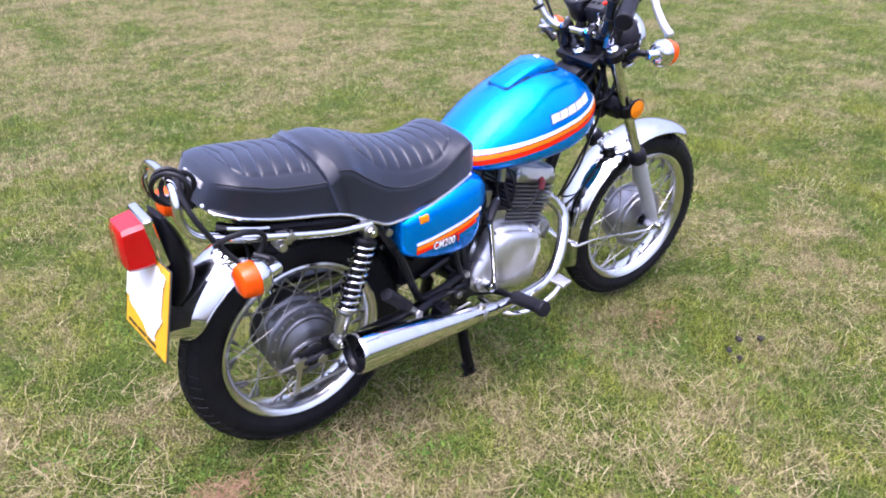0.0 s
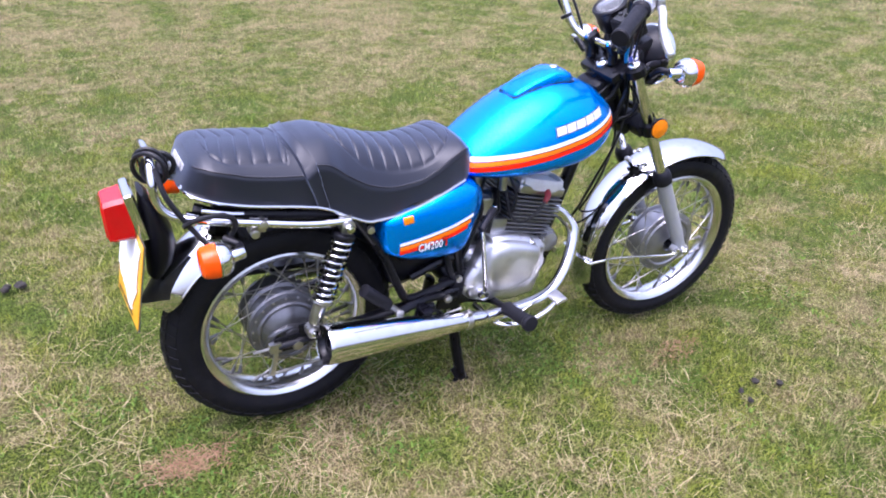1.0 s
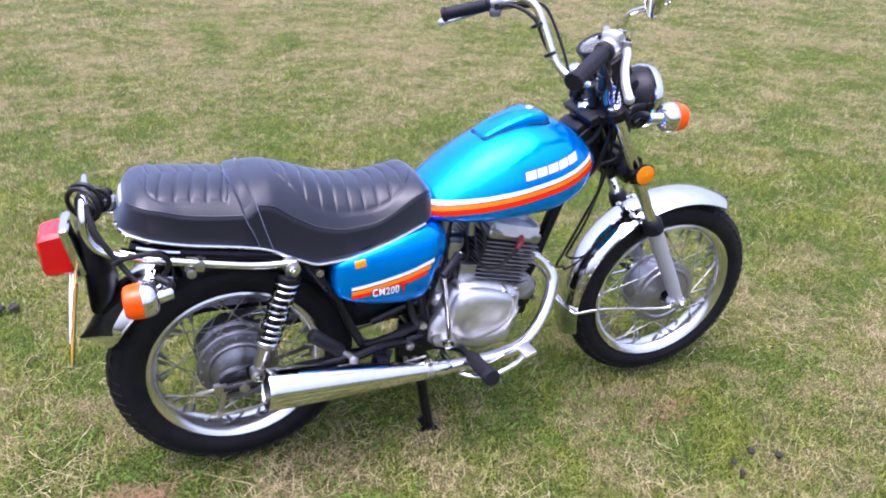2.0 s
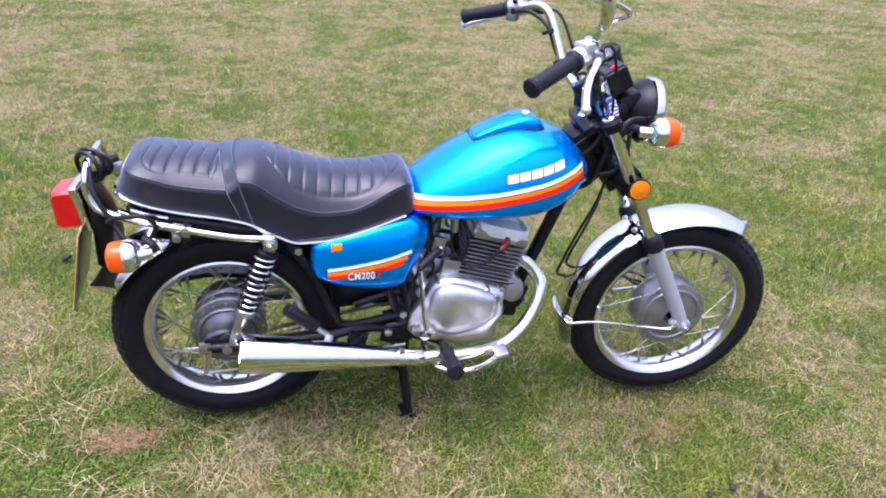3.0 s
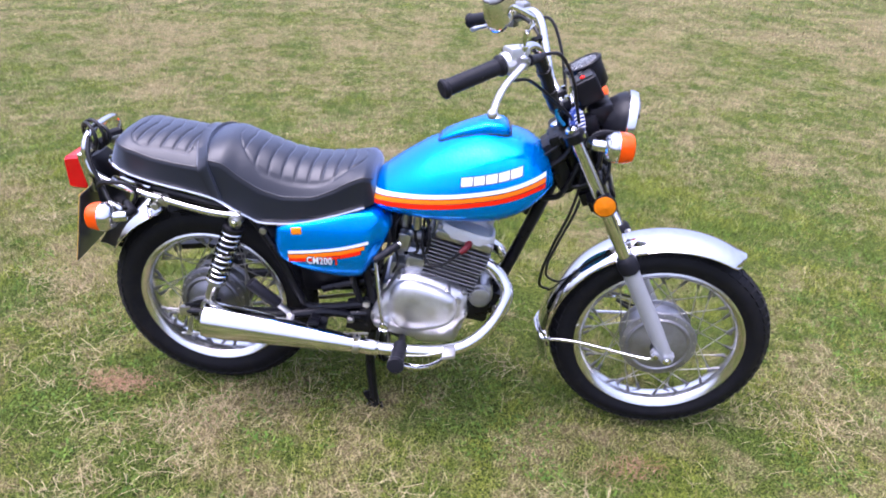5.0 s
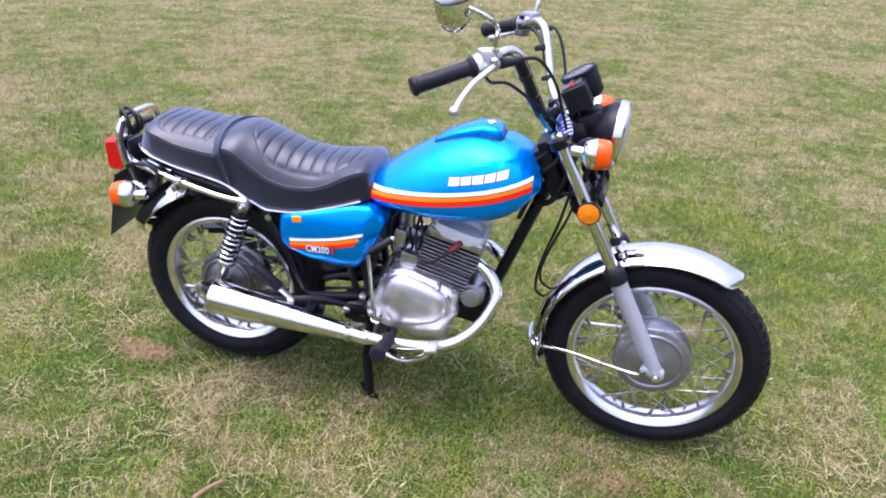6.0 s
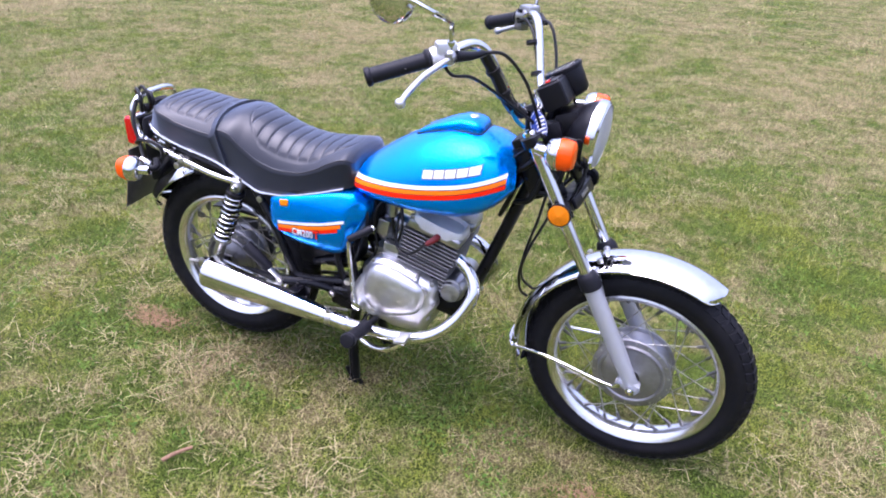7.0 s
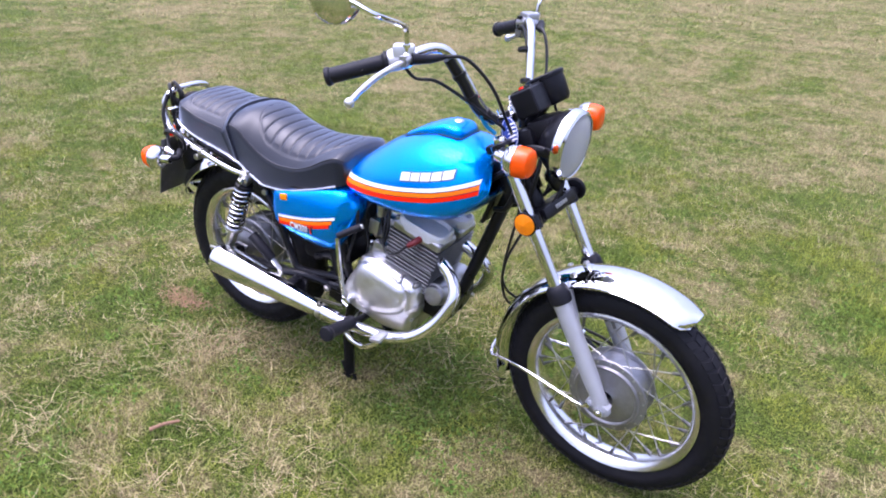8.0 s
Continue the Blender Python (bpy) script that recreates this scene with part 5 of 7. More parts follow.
SEAT_TOP = [(-0.205, 0.806), (-0.19, 0.813), (-0.165, 0.817), (-0.145, 0.818), (-0.11, 0.817), (-0.04, 0.812), (0.03, 0.803), (0.052, 0.802), (0.075, 0.808), (0.105, 0.811), (0.145, 0.802),
            (0.20, 0.783), (0.26, 0.764), (0.33, 0.754), (0.40, 0.756), (0.45, 0.757), (0.468, 0.751), (0.478, 0.738)]
SEAT_SEAM = [(-0.205, 0.794), (-0.18, 0.795), (-0.15, 0.791), (-0.12, 0.785), (-0.07, 0.769), (0.0, 0.757), (0.045, 0.753), (0.068, 0.772), (0.10, 0.767), (0.145, 0.734), (0.205, 0.698),
             (0.265, 0.684), (0.32, 0.686), (0.37, 0.702), (0.42, 0.728), (0.455, 0.740), (0.478, 0.728)]
SEAT_BOT = [(-0.205, 0.742), (-0.18, 0.732), (-0.08, 0.702), (0.046, 0.675), (0.085, 0.662), (0.15, 0.625), (0.20, 0.605), (0.25, 0.606), (0.37, 0.631), (0.45, 0.655), (0.478, 0.666)]
SEAT_W = [(-0.205, 0.056), (-0.2025, 0.074), (-0.196, 0.091), (-0.184, 0.105), (-0.165, 0.116), (-0.14, 0.124), (-0.10, 0.128), (0.0, 0.131), (0.10, 0.133), (0.30, 0.130), (0.40, 0.122), (0.45, 0.112), (0.470, 0.100), (0.478, 0.085)]


def pleats(x, y):
    """Relief of the stitched pleats on both halves of the seat: rounded ribs, narrow grooves, a stitched border."""
    if x < 0.045:
        lo, hi, r0, r1, half, pitch, sweep = -0.160, 0.028, 0.060, 0.012, 0.104, 0.031, 0.18
    else:
        lo, hi, r0, r1, half, pitch, sweep = 0.124, 0.450, 0.085, 0.110, 0.106, 0.033, 0.10
    if not lo < x < hi:
        return 0.0
    edge = half
    if x < lo + r0:
        edge = half * max(0.0, 1 - ((lo + r0 - x) / r0) ** 2) ** 0.5
    elif x > hi - r1:
        edge = half * max(0.0, 1 - ((x - hi + r1) / r1) ** 2) ** 0.5
    d = abs(y) - edge
    border = -0.0028 * math.exp(-(d / 0.0024) ** 2)
    if d > 0:
        return border
    ph = ((x + sweep * abs(y) - lo) / pitch) % 1.0
    near = min(ph, 1 - ph) * pitch
    fade = min(1.0, -d / 0.006)
    return border + fade * (0.0004 - 0.0030 * math.exp(-(near / 0.0025) ** 2) + 0.0011 * math.sin(math.pi * ph))


def seat_point(x, u, out=0.0):
    """The seat's skin: u from -1 (left lower edge) over 0 (top) to 1 (right lower edge)."""
    t, m, b, w = (glide(x, k) for k in (SEAT_TOP, SEAT_SEAM, SEAT_BOT, SEAT_W))
    k = abs(u)
    if k <= 0.62:
        y = w * 0.97 * (k / 0.62)
        z = t - (t - m) * (0.15 * (k / 0.62) ** 1.5 + 0.85 * (k / 0.62) ** 3.2) + pleats(x, math.copysign(y, u)) + out
    else:
        q = (k - 0.62) / 0.38
        y = w * 0.97 + 0.006 * (1 - (1 - min(1, q * 6)) ** 2) - 0.007 * q ** 1.2 + out
        z = m + (b - m) * q
    tail = max(0.0, (-0.12 - x) / 0.085)
    nose = max(0.0, (x - 0.43) / 0.048)
    xx = x + (z - b) * 0.52 * min(1.0, tail) ** 1.5 + (t - z) * 0.10 * nose
    return Vector((xx, -math.copysign(y, u), z))


def build_seat():
    bm = bmesh.new()
    n, k = 400, 110
    loops = [[seat_point(-0.205 + 0.683 * i / n, -1 + 2 * j / k) for j in range(k + 1)] for i in range(n + 1)]
    vs = [[bm.verts.new(p) for p in ring] for ring in loops]
    for a, b in zip(vs, vs[1:]):
        for j in range(k):
            bm.faces.new((a[j], a[j + 1], b[j + 1], b[j]))
        bm.faces.new((a[0], b[0], b[-1], a[-1]))
    bm.faces.new(vs[0])
    bm.faces.new(list(reversed(vs[-1])))
    seat = part("seat", bm, VINYL, bike, "long black vinyl dual seat with stitched pleats", 60)
    # piping along the seam
    for s in (-1, 1):
        bm = bmesh.new()
        tube(bm, [seat_point(-0.198 + 0.672 * i / 80, s * 0.625, 0.001) for i in range(81)], 0.0022, 6, smooth=False)
        part("piping", bm, PIPING, seat)
        # chromed trim on the lower edge
        bm = bmesh.new()
        tube(bm, [seat_point(-0.198 + 0.650 * i / 100, s * 0.985, 0.006) for i in range(101)], 0.0042, 8, smooth=False)
        part("chrome_trim", bm, CHROME, seat, "chromed trim strip")
    bm = bmesh.new()
    tube(bm, [seat_point(-0.203, -0.98 + 1.96 * i / 20, 0.0) * 1.0 + Vector((-0.002, 0, (glide(-0.203, SEAT_BOT) + 0.004) - seat_point(-0.203, -0.98 + 1.96 * i / 20).z)) for i in range(21)], 0.005, 8, smooth=False)
    part("chrome_trim", bm, CHROME, seat)
    # passenger strap
    bm = bmesh.new()
    loops = []
    for j in range(81):
        u = -0.99 + 1.98 * j / 80
        x = 0.040 + 0.046 * abs(u) ** 2
        outer = [seat_point(x + dx, u, lift) for dx, lift in ((-0.0145, 0.003), (-0.0125, 0.0085), (-0.010, 0.0075), (0.010, 0.0075), (0.0125, 0.0085), (0.0145, 0.003))]
        loops.append(outer + [seat_point(x + 0.0145, u, -0.002), seat_point(x - 0.0145, u, -0.002)])
    rings(bm, loops)
    part("strap", bm, VINYL, seat, "black vinyl passenger strap")
    # maker's mark on the tail, unlettered blocks
    for i in range(5):
        bm = bmesh.new()
        box(bm, (-0.1875, 0.040 - i * 0.020, 0.778), (0.003, 0.015, 0.015), turn_y(25), 0.001)
        part("tail_mark", bm, SATIN_ALLOY, seat)
    bm = bmesh.new()
    box(bm, (0.05, 0, 0.668), (0.40, 0.20, 0.016), turn_y(10), 0.005)
    part("seat_base", bm, BLACK_PLASTIC, seat)


build_tank()
for side in (-1, 1):
    build_side_cover(side)
build_seat()


# ---- front end ----
def build_fork():
    for s in (-1, 1):
        bm = bmesh.new()
        cyl(bm, on_fork(0.28, s * FORK_Y), on_fork(0.715, s * FORK_Y), 0.0158, seg=20)
        leg = part("fork_leg", bm, CHROME, bike, "chromed fork tube over a silver slider")
        bm = bmesh.new()
        a = on_fork(-0.006, s * FORK_Y)
        lathe(bm, [(0.010, -0.016), (0.016, -0.012), (0.019, 0.0), (0.0195, 0.05), (0.0215, 0.09), (0.0225, 0.30), (0.0235, 0.315), (0.020, 0.318)], a, FORK_DIR, 24)
        box(bm, on_fork(0.004, s * (FORK_Y + 0.002), 0.0), (0.040, 0.030, 0.034), turn_y(28), 0.008)
        box(bm, on_fork(0.022, s * (FORK_Y + 0.004), -0.022), (0.022, 0.022, 0.020), turn_y(28), 0.005)
        part("slider", bm, SILVER_PAINT, leg, "silver painted slider")
        bm = bmesh.new()
        lathe(bm, [(0.0245, 0.300), (0.0275, 0.304), (0.0280, 0.322), (0.0265, 0.336), (0.0215, 0.345), (0.019, 0.347)], a, FORK_DIR, 24)
        part("dust_boot", bm, RUBBER, leg)
        bm = bmesh.new()
        q = on_fork(0.0, s * (FORK_Y + 0.018))
        cyl(bm, q, q + Vector((0, s * 0.010, 0)), 0.0125, seg=6, bev=0.001)
        lathe(bm, [(0.0075, 0), (0.0075, 0.004), (0.004, 0.006), (0.0005, 0.006)], q + Vector((0, s * 0.010, 0)), (0, s, 0), 14)
        part("axle_nut", bm, CHROME, leg)
        bm = bmesh.new()
        q = on_fork(0.022, s * (FORK_Y + 0.014), -0.024)
        cyl(bm, q, q + Vector((0, s * 0.012, 0)), 0.008, seg=6, bev=0.001)
        part("stay_bolt", bm, CHROME, leg)
        # top cap
        bm = bmesh.new()
        lathe(bm, [(0.0158, 0.712), (0.0170, 0.716), (0.0165, 0.724), (0.010, 0.729), (0.0005, 0.730)], a, FORK_DIR, 20)
        part("fork_cap", bm, CHROME, leg)
    # upper and lower yokes
    tilt = turn_y(-math.degrees(math.atan2(0.468, 0.883)))
    bm = bmesh.new()
    for s in (-1, 1):
        lathe(bm, [(0.018, -0.012), (0.0265, -0.011), (0.0265, 0.011), (0.018, 0.012)], on_fork(0.695, s * FORK_Y), FORK_DIR, 20)
        box(bm, on_fork(0.695, s * 0.05, -0.014), (0.046, 0.075, 0.020), tilt, 0.005)
    box(bm, on_fork(0.695, 0, -0.028), (0.072, 0.150, 0.024), tilt, 0.008)
    top = part("upper_yoke", bm, BLACK_PAINT, bike, "black upper fork yoke")
    bm = bmesh.new()
    lathe(bm, [(0.020, 0), (0.020, 0.008), (0.014, 0.012), (0.001, 0.013)], on_fork(0.707, 0, -0.034), FORK_DIR, 6)
    for s in (-1, 1):
        q = on_fork(0.694, s * (FORK_Y + 0.004), 0.026)
        cyl(bm, q + Vector((0, -0.014, 0)), q + Vector((0, 0.014, 0)), 0.006, seg=8)
    parts_of("yoke_bolt", bm, CHROME, top)
    bm = bmesh.new()
    for s in (-1, 1):
        lathe(bm, [(0.017, -0.018), (0.0255, -0.017), (0.0255, 0.017), (0.017, 0.018)], on_fork(0.505, s * FORK_Y), FORK_DIR, 20)
        box(bm, on_fork(0.505, s * 0.05, -0.010), (0.050, 0.080, 0.034), tilt, 0.006)
        cyl(bm, on_fork(0.505, s * 0.10, 0.008), on_fork(0.512, s * 0.132, 0.008), 0.011, seg=12)
    box(bm, on_fork(0.505, 0, -0.020), (0.070, 0.08, 0.036), tilt, 0.008)
    cyl(bm, on_fork(0.505, 0, -0.034), on_fork(0.70, 0, -0.034), 0.024, seg=18)
    low = part("lower_yoke", bm, BLACK_PAINT, bike, "black lower fork yoke")
    # cover plate across the front with an unlettered mark
    bm = bmesh.new()
    box(bm, on_fork(0.512, 0, 0.030), (0.010, 0.150, 0.028), tilt, 0.004)
    plate = part("yoke_cover", bm, BLACK_PLASTIC, low)
    bm = bmesh.new()
    for i in range(5):
        box(bm, on_fork(0.512, -0.020 + i * 0.0115, 0.0355), (0.0015, 0.008, 0.010), tilt, 0.0004)
    part("cover_mark", bm, WORN_CHROME, plate)
    for s in (-1, 1):
        # round amber side reflectors
        bm = bmesh.new()
        q = Vector((1.060, -0.016 + s * 0.120, 0.721))
        lathe(bm, [(0.012, 0.0), (0.026, 0.002), (0.0295, 0.006), (0.0295, 0.010), (0.027, 0.0115)], q, (0, s, 0), 28)
        rf = part("side_reflector", bm, BLACK_PLASTIC, low, "round amber side reflector")
        bm = bmesh.new()
        lathe(bm, [(0.0262, 0.008), (0.0262, 0.0125), (0.0245, 0.0135)], q, (0, s, 0), 28)
        lathe(bm, [(0.0240, 0.0134), (0.0002, 0.0195)], q, (0, s, 0), 8, False, True)
        part("reflector_lens", bm, AMBER_YELLOW, rf, "", 4.0)
    # horn behind the lower yoke
    bm = bmesh.new()
    lathe(bm, [(0.018, 0.0), (0.034, 0.006), (0.040, 0.014), (0.040, 0.020), (0.034, 0.024), (0.010, 0.028), (0.001, 0.028)], (1.03, 0.03, 0.775), (0.8, 0.0, 0.3), 28)
    lathe(bm, [(0.0015, -0.012), (0.014, -0.010), (0.014, 0.0)], (1.03, 0.03, 0.775), (0.8, 0.0, 0.3), 18)
    part("horn", bm, BLACK_PAINT, bike)


def arc_guard(bm, centre, r_edge, crown, half, a0, a1, seg, thick=0.0016, flare=None, tip_round=0.35, tip_cut=0.80):
    """A mudguard: an arched strip with rolled edges about a wheel; angles in degrees from the top, to the front."""
    across = 17
    def point(i, k, inner):
        t = i / seg
        a = radians(a0 + (a1 - a0) * t)
        end = min(t, 1 - t) * abs(radians(a1 - a0)) * r_edge
        w = half * (1.0 if end > tip_round * half else max(0.02, 1 - ((1 - end / (tip_round * half)) * tip_cut) ** 2) ** 0.5)
        u = -1 + 2 * k / (across - 1)
        y = u * w
        r = r_edge + crown * (1 - abs(u) ** 2.4) - (0.004 if abs(u) > 0.98 else 0)
        if flare:
            r += flare(t)
        if inner:
            r -= thick
            y *= 0.985
        return centre + Vector((math.sin(a) * r, y, math.cos(a) * r))
    outer = [[bm.verts.new(point(i, k, False)) for k in range(across)] for i in range(seg + 1)]
    inner = [[bm.verts.new(point(i, k, True)) for k in range(across)] for i in range(seg + 1)]
    for i in range(seg):
        for k in range(across - 1):
            bm.faces.new((outer[i][k], outer[i + 1][k], outer[i + 1][k + 1], outer[i][k + 1]))
            bm.faces.new((inner[i][k], inner[i][k + 1], inner[i + 1][k + 1], inner[i + 1][k]))
        bm.faces.new((outer[i][0], inner[i][0], inner[i + 1][0], outer[i + 1][0]))
        bm.faces.new((outer[i][-1], outer[i + 1][-1], inner[i + 1][-1], inner[i][-1]))
    for i in (0, seg):
        for k in range(across - 1):
            bm.faces.new((outer[i][k], outer[i][k + 1], inner[i][k + 1], inner[i][k]))
    # rolled rim on both long edges
    for k in (0, -1):
        tube(bm, [outer[i][k].co.copy() for i in range(0, seg + 1, 2)], 0.0028, 6, smooth=False)
    return bm


def build_front_guard():
    bm = bmesh.new()
    arc_guard(bm, FRONT, 0.320, 0.023, 0.063, 31.5, -108, 90, flare=lambda t: 0.004 * max(0, 1 - t / 0.04) ** 2, tip_round=0.6, tip_cut=0.86)
    guard = part("front_mudguard", bm, CHROME, bike, "chromed front mudguard", 50)
    # wire stay round the tail, bolted to the sliders
    bm = bmesh.new()
    a = radians(-88)
    back = FRONT + Vector((math.sin(a) * 0.348, 0, math.cos(a) * 0.348))
    for s in (-1, 1):
        tube(bm, [on_fork(0.022, s * (FORK_Y + 0.022), -0.026), on_fork(0.028, s * (FORK_Y + 0.018), -0.060), FRONT + Vector((-0.231, s * 0.078, 0.008)), FRONT + Vector((-0.324, s * 0.068, 0.002))], 0.0045, 8, steps=10)
    tube(bm, [FRONT + Vector(q) for q in ((-0.324, -0.068, 0.002), (-0.330, -0.064, 0.006), (-0.338, -0.050, 0.010), (-0.348, 0.0, 0.012), (-0.338, 0.050, 0.010), (-0.330, 0.064, 0.006), (-0.324, 0.068, 0.002))], 0.0048, 8)
    part("guard_stay", bm, RIM_CHROME, guard, "chromed wire stay")
    # inner bracket that ties the guard to the sliders
    bm = bmesh.new()
    for s in (-1, 1):
        tube(bm, [FRONT + Vector((-0.128, s * 0.050, 0.302)), FRONT + Vector((-0.118, s * 0.058, 0.275)), FRONT + Vector((-0.080, s * 0.060, 0.167))], 0.006, 8, flat=(0.005, 0.010))
    parts_of("guard_bracket", bm, SILVER_PAINT, guard)
    for s in (-1, 1):
        for a in (-30, -22):
            bm = bmesh.new()
            q = FRONT + Vector((math.sin(radians(a)) * 0.3375, s * 0.036, math.cos(radians(a)) * 0.3375))
            lathe(bm, [(0.008, -0.003), (0.008, 0.003), (0.005, 0.005), (0.0005, 0.0055)], q, (math.sin(radians(a)), 0, math.cos(radians(a))), 12)
            part("guard_bolt", bm, WORN_CHROME, guard)


def build_headlamp():
    c, ax = Vector((1.085, -0.014, 0.886)), Vector((0.985, 0, -0.10)).normalized()
    bm = bmesh.new()
    lathe(bm, [(0.012, -0.062), (0.038, -0.056), (0.058, -0.041), (0.072, -0.022), (0.0785, -0.008), (0.080, 0.0)], c, ax, 40)
    lamp = part("headlamp", bm, BLACK_PLASTIC, bike, "round headlamp in a black shell")
    bm = bmesh.new()
    lathe(bm, [(0.0800, -0.002), (0.0845, 0.0), (0.0855, 0.010), (0.0835, 0.020), (0.0775, 0.0255), (0.0755, 0.024), (0.0765, 0.018)], c, ax, 48, False, False)
    part("lamp_ring", bm, CHROME, lamp, "chromed lamp ring")
    bm = bmesh.new()
    lathe(bm, [(0.076, 0.016), (0.060, -0.008), (0.035, -0.026), (0.014, -0.032), (0.001, -0.032)], c, ax, 40, False, True)
    part("lamp_bowl", bm, REFLECTOR, lamp)
    bm = bmesh.new()
    lathe(bm, [(0.010, -0.036), (0.011, -0.006), (0.006, 0.0), (0.0005, 0.001)], c, ax, 16)
    part("bulb", bm, REFLECTOR, lamp)
    bm = bmesh.new()
    lathe(bm, [(0.0765, 0.016), (0.0755, 0.021), (0.060, 0.028), (0.035, 0.033), (0.001, 0.035)], c, ax, 40, False, True)
    glass = part("lamp_glass", bm, FLUTED_GLASS, lamp, "clear fluted lamp glass")
    glass.visible_shadow = False
    # ears that hold the shell
    bm = bmesh.new()
    for s in (-1, 1):
        tube(bm, [on_fork(0.655, s * 0.085, 0.012), (1.03, s * 0.089, 0.880), (1.085, s * 0.088, 0.880)], 0.008, 10, flat=(0.012, 0.006))
        cyl(bm, (1.075, s * 0.080, 0.886), (1.075, s * 0.096, 0.886), 0.011, seg=14, bev=0.002)
    parts_of("lamp_ear", bm, BLACK_PAINT, lamp)


def build_indicator(centre, facing, stalk_to, name_label):
    """A turn signal: chromed round body, amber lens, chromed stalk."""
    c = Vector(centre)
    f = Vector(facing)
    bm = bmesh.new()
    lathe(bm, [(0.004, -0.026), (0.020, -0.025), (0.029, -0.020), (0.0345, -0.010), (0.0355, -0.001), (0.0365, 0.0), (0.0365, 0.004), (0.033, 0.005)], c, f, 32)
    body = part("turn_signal", bm, CHROME, bike, name_label)
    bm = bmesh.new()
    loops = []
    for r, h in ((0.0355, 0.003), (0.0352, 0.012), (0.0335, 0.027), (0.0305, 0.035), (0.0250, 0.0385), (0.012, 0.0395), (0.001, 0.0395)):
        ring = []
        for i in range(40):
            a = 2 * math.pi * i / 40
            k = (abs(math.cos(a)) ** 2.5 + abs(math.sin(a)) ** 2.5) ** (-1 / 2.5) * (0.96 if h > 0.006 else 0.94)
            ring.append(c + f * h + Vector((0, math.cos(a) * r * k, math.sin(a) * r * k)))
        loops.append(ring)
    rings(bm, loops)
    part("lens", bm, AMBER, body, "orange plastic lens")
    bm = bmesh.new()
    st = c - f * 0.050 + Vector((0, -math.copysign(0.010, c.y), 0))
    cyl(bm, c - f * 0.020, st, 0.0135, seg=18, bev=0.002)
    part("stalk", bm, CHROME, body)
    bm = bmesh.new()
    tube(bm, [st + f * 0.012, st + Vector((0, -math.copysign(0.03, c.y), 0)), Vector(stalk_to)], 0.009, 12)
    part("stalk_mount", bm, BLACK_PAINT, body)
    return body


BAR_RIGHT = [(0.936, -0.045, 0.925), (0.927, -0.085, 0.930), (0.906, -0.118, 0.960), (0.880, -0.150, 1.025), (0.856, -0.176, 1.080), (0.832, -0.205, 1.099), (0.802, -0.255, 1.090), (0.74, -0.318, 1.066), (0.668, -0.357, 1.044)]
BAR_LEFT = [(0.938, 0.045, 0.925), (0.931, 0.085, 0.930), (0.913, 0.116, 0.960), (0.895, 0.150, 1.030), (0.879, 0.176, 1.085), (0.858, 0.205, 1.104), (0.828, 0.250, 1.092), (0.77, 0.312, 1.070), (0.70, 0.354, 1.050)]
GRIPS = {-1: (Vector((0.772, -0.293, 1.078)), Vector((0.656, -0.3635, 1.040))), 1: (Vector((0.800, 0.286, 1.082)), Vector((0.688, 0.3600, 1.046)))}


